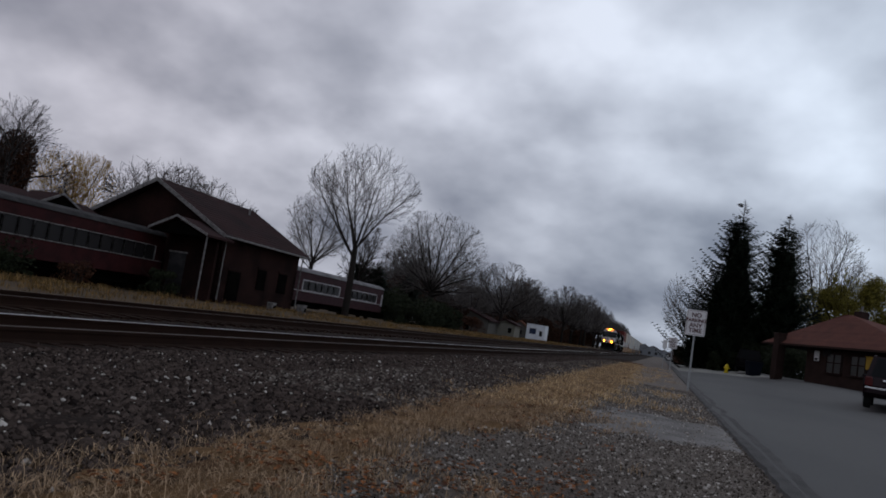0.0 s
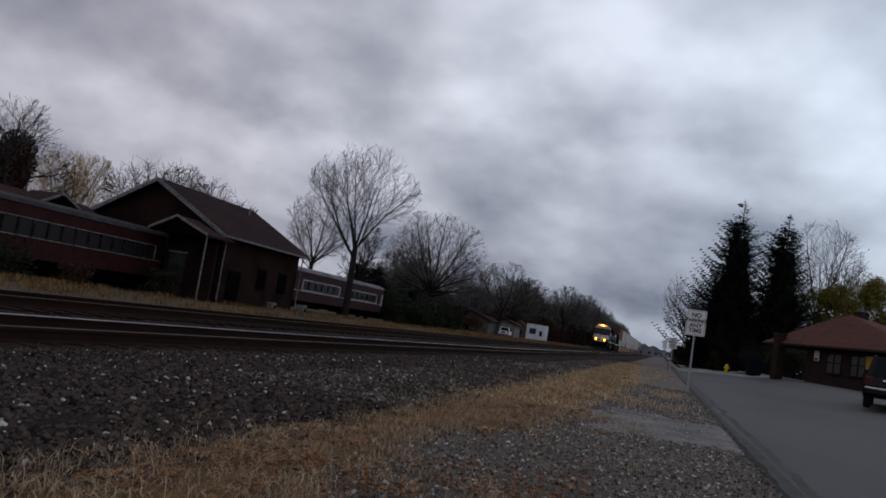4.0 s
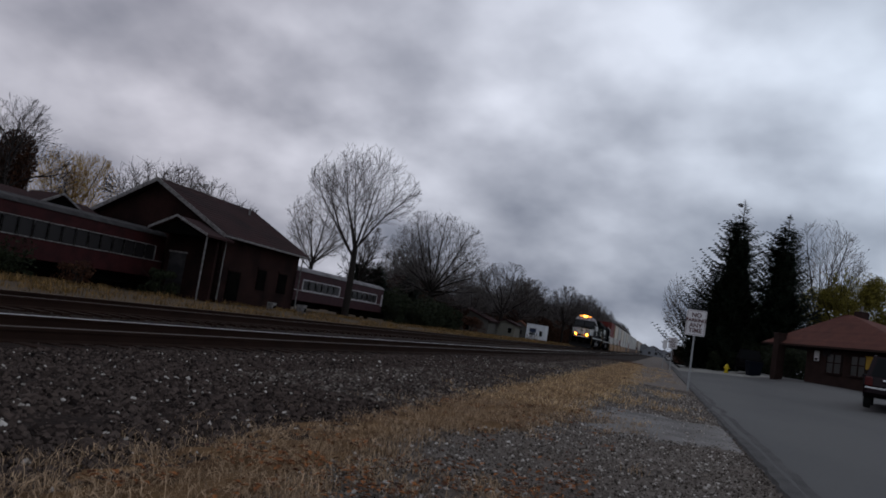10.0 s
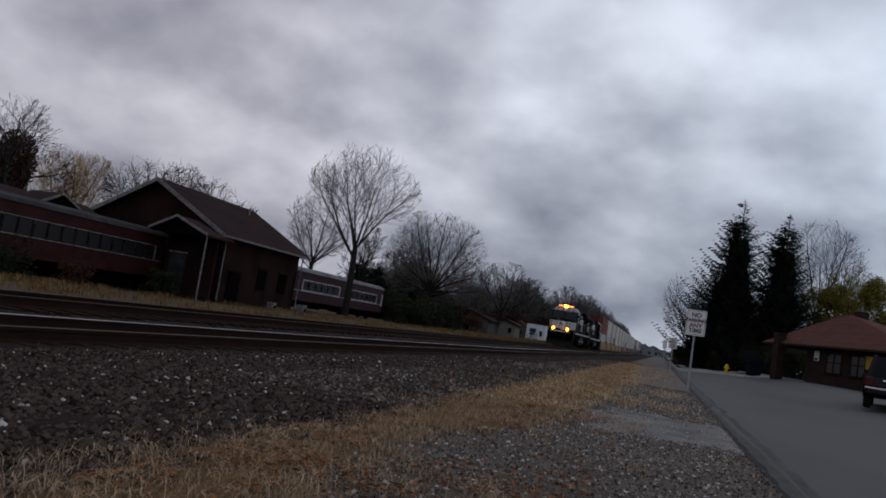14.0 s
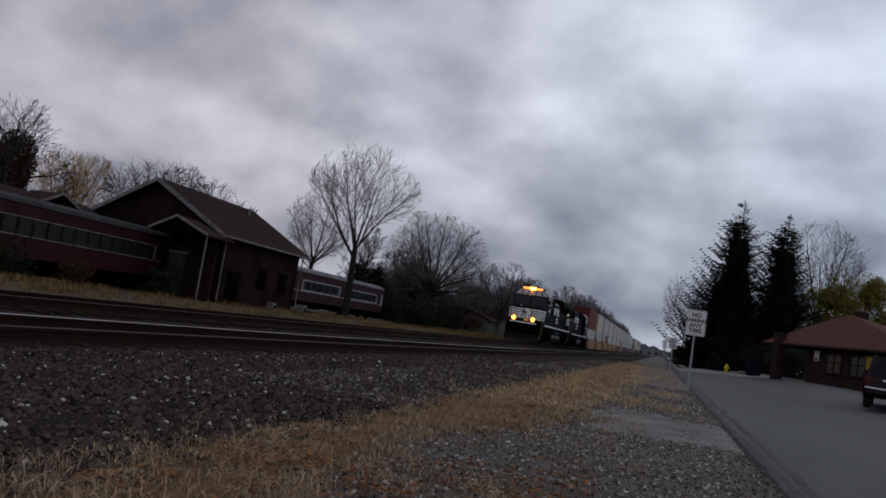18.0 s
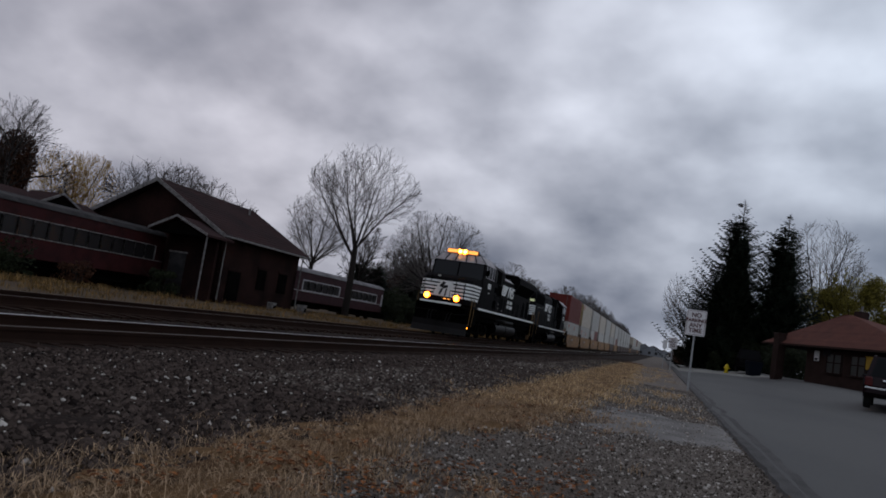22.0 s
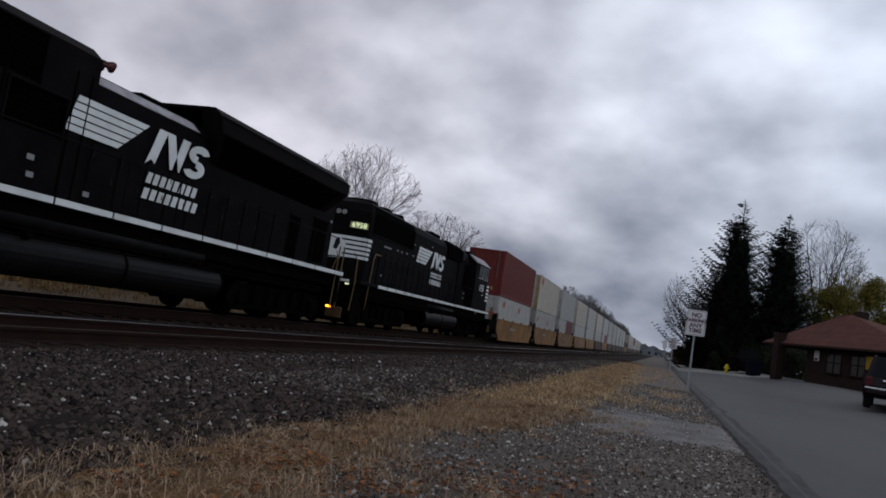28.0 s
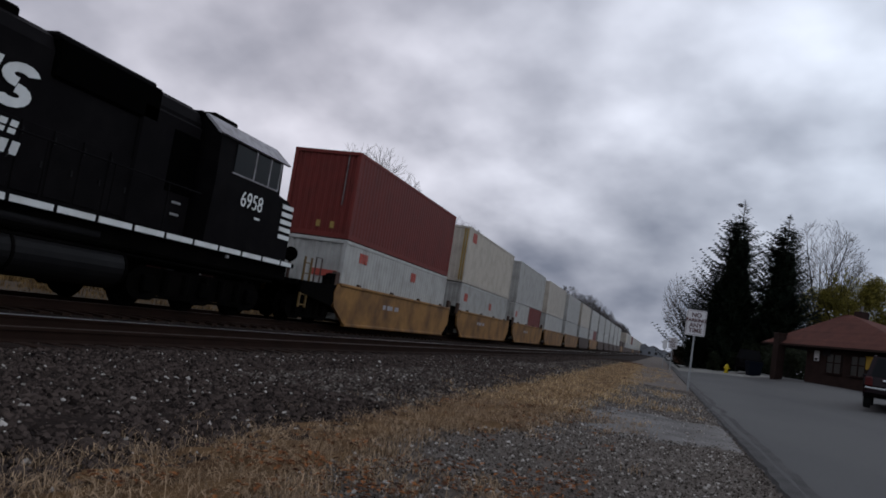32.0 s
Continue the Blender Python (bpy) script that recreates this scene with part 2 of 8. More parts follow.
# ------------------------------------------------------------------ mesh helpers
class Geo:
    """Collects vertices and faces of one mesh."""

    def __init__(self):
        self.v, self.f = [], []

    def add(self, verts, faces):
        k = len(self.v)
        self.v.extend(verts)
        self.f.extend([tuple(i + k for i in q) for q in faces])
        return self

    def box(self, c, s, bev=0.0, rz=0.0):
        hx, hy, hz = s[0] / 2, s[1] / 2, s[2] / 2
        ca, sa = math.cos(radians(rz)), math.sin(radians(rz))

        def put(p):
            return (c[0] + p[0] * ca - p[1] * sa, c[1] + p[0] * sa + p[1] * ca, c[2] + p[2])
        if bev <= 0:
            vs = [put((a * hx, b * hy, d * hz)) for d in (-1, 1) for b in (-1, 1) for a in (-1, 1)]
            return self.add(vs, [(0, 2, 3, 1), (4, 5, 7, 6), (0, 1, 5, 4), (2, 6, 7, 3), (0, 4, 6, 2), (1, 3, 7, 5)])
        b_ = min(bev, hx * 0.9, hy * 0.9, hz * 0.9)
        vs, idx = [], {}
        for sx in (-1, 1):
            for sy in (-1, 1):
                for sz in (-1, 1):
                    for ax in range(3):
                        p = [sx * (hx - b_), sy * (hy - b_), sz * (hz - b_)]
                        p[ax] = (sx * hx, sy * hy, sz * hz)[ax]
                        idx[(sx, sy, sz, ax)] = len(vs)
                        vs.append(put(p))
        fs = []
        for ax in range(3):
            o = [i for i in range(3) if i != ax]
            for s_ in (-1, 1):
                q = []
                for u, w in ((-1, -1), (1, -1), (1, 1), (-1, 1)):
                    k = [0, 0, 0]
                    k[ax], k[o[0]], k[o[1]] = s_, u, w
                    q.append(idx[(*k, ax)])
                fs.append(tuple(q))
        for ax in range(3):
            o = [i for i in range(3) if i != ax]
            for u in (-1, 1):
                for w in (-1, 1):
                    k1, k2 = [0, 0, 0], [0, 0, 0]
                    k1[ax], k2[ax] = -1, 1
                    for k in (k1, k2):
                        k[o[0]], k[o[1]] = u, w
                    fs.append((idx[(*k1, o[0])], idx[(*k2, o[0])], idx[(*k2, o[1])], idx[(*k1, o[1])]))
        for sx in (-1, 1):
            for sy in (-1, 1):
                for sz in (-1, 1):
                    fs.append(tuple(idx[(sx, sy, sz, a)] for a in range(3)))
        return self.add(vs, fs)

    def tube(self, pts, rads, n=8, caps=True):
        pts = [Vector(p) for p in pts]
        if not hasattr(rads, "__len__"):
            rads = [rads] * len(pts)
        rings = []
        for i, p in enumerate(pts):
            d = (pts[min(i + 1, len(pts) - 1)] - pts[max(i - 1, 0)]).normalized()
            a = d.orthogonal().normalized() if i == 0 else (rings_a - d * rings_a.dot(d)).normalized()
            rings_a = a
            b = d.cross(a)
            rings.append([tuple(p + (a * math.cos(2 * math.pi * k / n) + b * math.sin(2 * math.pi * k / n)) * rads[i]) for k in range(n)])
        vs = [q for r in rings for q in r]
        fs = []
        for i in range(len(rings) - 1):
            for k in range(n):
                fs.append((i * n + k, i * n + (k + 1) % n, (i + 1) * n + (k + 1) % n, (i + 1) * n + k))
        if caps:
            fs.append(tuple(range(n - 1, -1, -1)))
            fs.append(tuple(range((len(rings) - 1) * n, len(rings) * n)))
        return self.add(vs, fs)

    def ext(self, poly, a0, a1, axis=0):
        """A polygon drawn in the other two axes, pushed from a0 to a1 along the axis."""
        def put(p, a):
            q = [p[0], p[1]]
            q.insert(axis, a)
            return tuple(q)
        n = len(poly)
        vs = [put(p, a0) for p in poly] + [put(p, a1) for p in poly]
        fs = [tuple(range(n - 1, -1, -1)), tuple(range(n, 2 * n))]
        fs += [(k, (k + 1) % n, n + (k + 1) % n, n + k) for k in range(n)]
        return self.add(vs, fs)

    def mesh(self, name, material=None, smoothed=False):
        me = bpy.data.meshes.new(name)
        me.from_pydata(self.v, [], self.f)
        me.validate()
        if material:
            me.materials.append(material)
        if smoothed:
            me.shade_smooth()
        bm = bmesh.new()
        bm.from_mesh(me)
        bmesh.ops.recalc_face_normals(bm, faces=bm.faces)
        bm.to_mesh(me)
        bm.free()
        return me


def part(name, geo, material, parent=None, label="", smoothed=False):
    ob = new(name, geo.mesh(name, material, smoothed))
    if parent:
        ob.parent = parent
    if label:
        ob["label"] = label
    return ob


def thing(name, label, category, group="", kind="", at=None):
    ob = new(name)
    ob.empty_display_size = 0.2
    tagged(ob, label, category, group, kind)
    if at is not None:
        ob.matrix_basis = at
    return ob


def fast_mesh(name, verts, faces, material):
    """A large mesh from number arrays."""
    me = bpy.data.meshes.new(name)
    me.from_pydata(verts, [], faces)
    me.materials.append(material)
    return me


def lettering(name, words, size, material, parent, m, label="", thick=0.004, bold=0.0):
    """Raised letters as a mesh part."""
    cu = bpy.data.curves.new(name, "FONT")
    cu.body, cu.size, cu.extrude, cu.offset = words, size, thick, bold
    cu.align_x, cu.align_y = "CENTER", "CENTER"
    tmp = bpy.data.objects.new(name, cu)
    me = bpy.data.meshes.new_from_object(tmp)
    bpy.data.objects.remove(tmp)
    me.materials.append(material)
    ob = new(name, me)
    ob.parent = parent
    ob.matrix_basis = m
    if label:
        ob["label"] = label
    return ob


# ------------------------------------------------------------------ ground and sky
def axis_steps(lo, hi, fine_lo, fine_hi, fine):
    vals = list(np.arange(fine_lo, fine_hi + 1e-6, fine))
    step, v = fine, fine_lo
    while v > lo:
        step *= 1.45
        v -= step
        vals.insert(0, max(v, lo))
    step, v = fine, fine_hi
    while v < hi:
        step *= 1.45
        v += step
        vals.append(min(v, hi))
    return vals


def sheet(name, xs, ys, lift, material, label, category, rough=0.0):
    xs, ys = list(xs), list(ys)
    vs = [(x, y, ground_z(x, y) + lift + rough * noise.noise((x * 1.7, y * 1.7, 0.3)) + rough * 0.6 * noise.noise((x * 6, y * 6, 1.3))) for y in ys for x in xs]
    n = len(xs)
    fs = [(j * n + i, j * n + i + 1, (j + 1) * n + i + 1, (j + 1) * n + i) for j in range(len(ys) - 1) for i in range(n - 1)]
    me = fast_mesh(name, vs, fs, material)
    me.shade_smooth()
    return tagged(new(name, me), label, category, kind="structure")


sheet("ground", axis_steps(-4100, 4100, -60, 40, 2.0), axis_steps(-4100, 4100, -20, 180, 4.0), -0.06, EARTH,
      "dry tan grass and bare earth reaching the horizon", "ground")
sheet("ballast_bed", np.arange(-14.6, -2.19, 0.35), np.concatenate([np.arange(-30, 40, 0.5), np.arange(40, 620, 5)]), 0.0, BALLAST,
      "dark grey crushed-stone ballast under two railway tracks", "ballast", 0.03)
sheet("gravel_verge", np.arange(-2.65, 1.36, 0.2), np.concatenate([np.arange(-12, 30, 0.4), np.arange(30, 420, 5)]), -0.02, SHOULDER,
      "grey gravel verge with dry grass beside the road", "verge", 0.025)


def road_sheet():
    xs = [1.15, 1.3, 1.6, 2, 2.5, 3, 3.5, 4, 4.5, 5, 5.5, 6, 6.5, 7, 7.6, 8.2, 9, 10, 12, 15, 20, 26]
    ys = list(np.concatenate([np.arange(-15, 60, 1.5), np.arange(60, 420, 8)]))
    vs, fs = [], []
    n = len(xs)
    for y in ys:
        for i, x in enumerate(xs):
            e = 0.08 * noise.noise((x * 0.2, y * 0.8, 5)) if i < 2 else 0.0
            vs.append((x + e, y, ground_z(x, y) + 0.03 + (-0.05 if i == 0 else 0)))
    for j in range(len(ys) - 1):
        for i in range(n - 1):
            fs.append((j * n + i, j * n + i + 1, (j + 1) * n + i + 1, (j + 1) * n + i))
    me = fast_mesh("road", vs, fs, ASPHALT)
    me.shade_smooth()
    return tagged(new("road", me), "worn grey asphalt road and parking lot", "road", kind="structure")


road_sheet()


def road_edge():
    """A ragged darker strip along the asphalt's rim, where it meets the gravel."""
    r = random.Random(17)
    ys = list(np.arange(-6, 40, 0.25)) + list(np.arange(40, 200, 4.0))
    vs, fs = [], []
    for y in ys:
        a = 1.17 + 0.05 * noise.noise((y * 1.3, 0, 2)) + r.uniform(-0.012, 0.012)
        b = 1.46 + 0.10 * noise.noise((y * 0.7, 4, 2)) + r.uniform(-0.02, 0.02)
        vs += [(a - 0.03, y, ground_z(a, y) - 0.03), (a, y, ground_z(a, y) + 0.022), (b, y, ground_z(b, y) + 0.035)]
    for j in range(len(ys) - 1):
        for i in range(2):
            fs.append((j * 3 + i, j * 3 + i + 1, j * 3 + 4 + i, j * 3 + 3 + i))
    return tagged(new("road_edge", fast_mesh("road_edge", vs, fs, TAR)), "dark ragged edge of the asphalt road", "road", kind="structure")


road_edge()


def gravel_patch():
    """A worn patch of paler gravel across the verge."""
    xs, ys = np.arange(-1.3, 1.16, 0.1), np.arange(9.0, 15.01, 0.2)
    vs, keep = [], {}
    for j, y in enumerate(ys):
        for i, x in enumerate(xs):
            e = 0.7 * noise.noise((x * 2.5, y * 2.5, 8)) + min(x + 1.0 + 0.5 * noise.noise((x, y * 0.8, 1)), (y - 9.6 - 0.3 * x) * 0.9 + 0.6 * noise.noise((x * 1.5, y, 3)), 13.6 - y + 0.8 * noise.noise((x, y, 6)))
            vs.append((x, y, ground_z(x, y) + (min(0.004, -0.03 + 0.09 * e) + 0.02 * noise.noise((x * 5, y * 5, 2)))))
    n = len(xs)
    fs = [(j * n + i, j * n + i + 1, (j + 1) * n + i + 1, (j + 1) * n + i) for j in range(len(ys) - 1) for i in range(n - 1)]
    me = fast_mesh("gravel_patch", vs, fs, PATCH)
    me.shade_smooth()
    return tagged(new("gravel_patch", me), "paler worn gravel crossing the verge", "verge", kind="structure")


gravel_patch()

DOME = 4200.0


def sky_way(az, el):
    """The way to a place in the sky: degrees left of the track's line and above the horizon."""
    a, e = radians(az), radians(el)
    return (-math.sin(a) * math.cos(e), math.cos(a) * math.cos(e), math.sin(e))


# paler gaps and darker banks of the overcast: bearing, height, width and depth in degrees, amount
CLOUD_PATCHES = [
    (19.0, 16.8, 4.4, 2.3, 0.10), (15.5, 14.6, 4.2, 2.1, 0.10), (21.5, 19.5, 6.0, 3.0, 0.07), (36.5, 18.2, 3.2, 1.8, 0.13), (47.0, 11.5, 5.0, 2.2, 0.10),
    (-8.5, 15.5, 7.0, 5.0, 0.10), (-8.0, 24.0, 16.0, 6.0, 0.07), (5.0, 21.0, 6.0, 3.0, 0.13), (27.5, 11.0, 5.0, 2.2, 0.12),
    (36.0, 9.5, 9.0, 2.5, 0.12), (26.0, 17.0, 7.0, 3.2, -0.13), (8.0, 16.5, 6.0, 3.5, -0.09), (32.0, 23.0, 9.0, 4.0, -0.05),
    (7.0, 7.5, 16.0, 4.5, -0.07), (-3.0, 8.0, 9.0, 3.0, -0.05), (42.0, 16.5, 8.0, 3.0, -0.08), (24.0, 5.0, 16.0, 3.5, -0.08)]


def cloud_material():
    m = bpy.data.materials.new("cloud_layer")
    m.use_nodes = True
    t = m.node_tree
    n, l = t.nodes, t.links
    n.remove(n["Principled BSDF"])
    co = n.new("ShaderNodeTexCoord")
    unit = n.new("ShaderNodeMapping")
    unit.inputs["Scale"].default_value = (1 / DOME, 1 / DOME, 1 / DOME)
    l.new(co.outputs["Object"], unit.inputs[0])
    # the layer is level: its lumps crowd together towards the horizon
    xyz = n.new("ShaderNodeSeparateXYZ")
    l.new(unit.outputs[0], xyz.inputs[0])
    high = n.new("ShaderNodeMath")
    high.operation = "ADD"
    high.inputs[1].default_value = 0.62
    l.new(xyz.outputs[2], high.inputs[0])
    held = n.new("ShaderNodeMath")
    held.operation = "MAXIMUM"
    held.inputs[1].default_value = 0.5
    l.new(high.outputs[0], held.inputs[0])
    over = n.new("ShaderNodeCombineXYZ")
    for k in range(3):
        l.new(held.outputs[0], over.inputs[k])
    flat = n.new("ShaderNodeVectorMath")
    flat.operation = "DIVIDE"
    l.new(unit.outputs[0], flat.inputs[0])
    l.new(over.outputs[0], flat.inputs[1])
    a = n.new("ShaderNodeTexNoise")
    a.inputs["Scale"].default_value = 6.2
    a.inputs["Detail"].default_value = 4
    a.inputs["Roughness"].default_value = 0.44
    a.inputs["Distortion"].default_value = 0.0
    l.new(flat.outputs[0], a.inputs[0])
    soft = n.new("ShaderNodeMath")
    soft.operation = "MULTIPLY_ADD"
    soft.inputs[1].default_value, soft.inputs[2].default_value = 0.70, 0.17
    l.new(a.outputs[0], soft.inputs[0])
    warp = n.new("ShaderNodeTexNoise")
    warp.inputs["Scale"].default_value = 5.0
    warp.inputs["Detail"].default_value = 4
    l.new(flat.outputs[0], warp.inputs[0])
    wmix = n.new("ShaderNodeVectorMath")
    wmix.operation = "MULTIPLY_ADD"
    wmix.inputs[1].default_value = (0.26, 0.26, 0.16)
    l.new(warp.outputs[1], wmix.inputs[0])
    l.new(unit.outputs[0], wmix.inputs[2])
    cen = n.new("ShaderNodeVectorMath")
    cen.operation = "SUBTRACT"
    cen.inputs[1].default_value = (0.13, 0.13, 0.08)
    l.new(wmix.outputs[0], cen.inputs[0])
    last = soft.outputs[0]
    for az, el, w, h, amount in CLOUD_PATCHES:
        m2 = n.new("ShaderNodeMapping")
        m2.vector_type = "TEXTURE"
        m2.inputs["Location"].default_value = sky_way(az, el)
        m2.inputs["Rotation"].default_value = (0, 0, radians(az))
        m2.inputs["Scale"].default_value = (radians(w) * 1.7, 1.0, radians(h) * 1.7)
        l.new(cen.outputs[0], m2.inputs[0])
        g = n.new("ShaderNodeTexGradient")
        g.gradient_type = "SPHERICAL"
        l.new(m2.outputs[0], g.inputs[0])
        k = n.new("ShaderNodeMath")
        k.operation = "MULTIPLY_ADD"
        k.inputs[1].default_value = amount
        l.new(g.outputs[0], k.inputs[0])
        l.new(last, k.inputs[2])
        last = k.outputs[0]
    # thinner cloud over the line's end, thicker over the station: this does not drift
    here = n.new("ShaderNodeNewGeometry")
    fixed = n.new("ShaderNodeMapping")
    fixed.inputs["Scale"].default_value = (1 / DOME, 1 / DOME, 1 / DOME)
    l.new(here.outputs["Position"], fixed.inputs[0])
    for az, el, w, h, amount in ((14.0, 19.0, 18.0, 11.0, 0.13), (46.0, 20.0, 16.0, 14.0, -0.04), (4.0, 3.0, 15.0, 6.0, -0.11)):
        m2 = n.new("ShaderNodeMapping")
        m2.vector_type = "TEXTURE"
        m2.inputs["Location"].default_value = sky_way(az, el)
        m2.inputs["Rotation"].default_value = (0, 0, radians(az))
        m2.inputs["Scale"].default_value = (radians(w) * 1.7, 1.0, radians(h) * 1.7)
        l.new(fixed.outputs[0], m2.inputs[0])
        g = n.new("ShaderNodeTexGradient")
        g.gradient_type = "SPHERICAL"
        l.new(m2.outputs[0], g.inputs[0])
        k = n.new("ShaderNodeMath")
        k.operation = "MULTIPLY_ADD"
        k.inputs[1].default_value = amount
        l.new(g.outputs[0], k.inputs[0])
        l.new(last, k.inputs[2])
        last = k.outputs[0]
    ramp = n.new("ShaderNodeValToRGB")
    e = ramp.color_ramp.elements
    e[0].position, e[0].color = 0.24, (0.17, 0.185, 0.225, 1)
    e[1].position, e[1].color = 0.80, (0.84, 0.84, 0.87, 1)
    mid = e.new(0.50)
    mid.color = (0.46, 0.465, 0.50, 1)
    l.new(last, ramp.inputs[0])
    # the overcast is a little bluer on the road's side
    sep = n.new("ShaderNodeSeparateXYZ")
    l.new(unit.outputs[0], sep.inputs[0])
    side = n.new("ShaderNodeMapRange")
    side.inputs[1].default_value, side.inputs[2].default_value = -0.65, 0.2
    l.new(sep.outputs[0], side.inputs[0])
    tint = n.new("ShaderNodeMix")
    tint.data_type = "RGBA"
    tint.inputs[6].default_value = (0.785, 0.775, 0.84, 1)
    tint.inputs[7].default_value = (0.90, 1.01, 1.13, 1)
    l.new(side.outputs[0], tint.inputs[0])
    mul = n.new("ShaderNodeMix")
    mul.data_type, mul.blend_type = "RGBA", "MULTIPLY"
    mul.inputs[0].default_value = 1.0
    l.new(ramp.outputs[0], mul.inputs[6])
    l.new(tint.outputs[2], mul.inputs[7])
    em = n.new("ShaderNodeEmission")
    l.new(mul.outputs[2], em.inputs[0])
    em.inputs[1].default_value = 1.0
    tr = n.new("ShaderNodeBsdfTransparent")
    tr.inputs[0].default_value = (0.06, 0.06, 0.06, 1)
    sh = n.new("ShaderNodeAddShader")
    l.new(em.outputs[0], sh.inputs[0])
    l.new(tr.outputs[0], sh.inputs[1])
    l.new(sh.outputs[0], n["Material Output"].inputs[0])
    m.cycles.emission_sampling = "NONE"
    return m


def cloud_layer():
    """A dome of overcast cloud round the whole place, closed below the horizon."""
    vs, fs = [], []
    rings, seg = 36, 96
    for i in range(rings + 1):
        e = radians(90 - 96 * i / rings)
        for k in range(seg):
            w = 2 * math.pi * k / seg
            vs.append((DOME * math.cos(e) * math.cos(w), DOME * math.cos(e) * math.sin(w), DOME * math.sin(e)))
    for i in range(rings):
        for k in range(seg):
            fs.append((i * seg + k, i * seg + (k + 1) % seg, (i + 1) * seg + (k + 1) % seg, (i + 1) * seg + k))
    me = fast_mesh("cloud_layer", vs, fs, cloud_material())
    me.shade_smooth()
    return tagged(new("cloud_layer", me), "drifting grey overcast clouds with paler gaps", "sky", kind="structure")


clouds = cloud_layer()


# ------------------------------------------------------------------ tracks
def rail_profile():
    return [(-0.07, -0.18), (0.07, -0.18), (0.07, -0.165), (0.012, -0.14), (0.012, -0.045), (0.036, -0.035), (0.036, -0.004),
            (0.03, 0), (-0.03, 0), (-0.036, -0.004), (-0.036, -0.035), (-0.012, -0.045), (-0.012, -0.14), (-0.07, -0.165)]


def rail_sweep(x, heights, prof):
    """A rail's section carried along the track through its heights."""
    n, vs, fs = len(prof), [], []
    for y, z in heights:
        vs += [(x + a, y, z + b) for a, b in prof]
    for j in range(len(heights) - 1):
        fs += [(j * n + k, j * n + (k + 1) % n, (j + 1) * n + (k + 1) % n, (j + 1) * n + k) for k in range(n)]
    fs += [tuple(range(n - 1, -1, -1)), tuple(range((len(heights) - 1) * n, len(heights) * n))]
    return Geo().add(vs, fs)


def track(name, cx, height, bright, label):
    root = thing(name, label, "railway track", kind="structure")
    ys = list(np.arange(-40, 80, 2.0)) + [80, 120, 200, 620]
    line = [(float(y), height(y)) for y in ys]
    top = [(-0.031, -0.003), (0.031, -0.003), (0.031, 0.003), (-0.031, 0.003)]
    for side in (-1, 1):
        x = cx + side * 0.753
        r = part("rail", rail_sweep(x, line, [(a, b - 0.003) for a, b in rail_profile()]), RUST, root, "rusty steel rail")
        part("running_surface", rail_sweep(x, line, top), STEEL if side == bright else DARKRAIL, r, "worn rail top, its reflection put into the colour")
    return root


near_track = track("near_track", NEAR_X, near_rail_z, -1, "rusty railway track with one bright rail top and one darkened")
far_track = track("far_track", TRAIN_X, lambda y: RAIL_Z, 0, "railway track that the freight train runs on")


# ------------------------------------------------------------------ the train
S_CARS = 47.45     # front of the first container, behind the leading coupler
PITCH = 15.22      # from one well to the next
moving = []        # (thing, distance behind the leading coupler)
spinning = []      # wheelsets that turn: (part, y, z, radius)


def wheelset(parent, y, r=0.53):
    """Two flanged wheels on an axle, built round its own axle so that it can turn."""
    g = Geo()
    for sx in (-1, 1):
        g.tube([(sx * 0.69, 0, 0), (sx * 0.70, 0, 0), (sx * 0.82, 0, 0)], [r + 0.03, r, r - 0.01], 22)
        g.tube([(sx * 0.82, 0, 0), (sx * 0.90, 0, 0)], [0.14, 0.12], 10)
        for k in range(4):
            a = k * math.pi / 2
            g.box((sx * 0.825, math.cos(a) * r * 0.55, math.sin(a) * r * 0.55), (0.02, 0.10, 0.10))
    g.tube([(-0.7, 0, 0), (0.7, 0, 0)], 0.09, 8)
    ob = part("wheelset", g, DARK, parent, "dark steel wheels on an axle")
    ob.matrix_basis = pose(0, y, r)
    spinning.append((ob, y, r))
    return ob


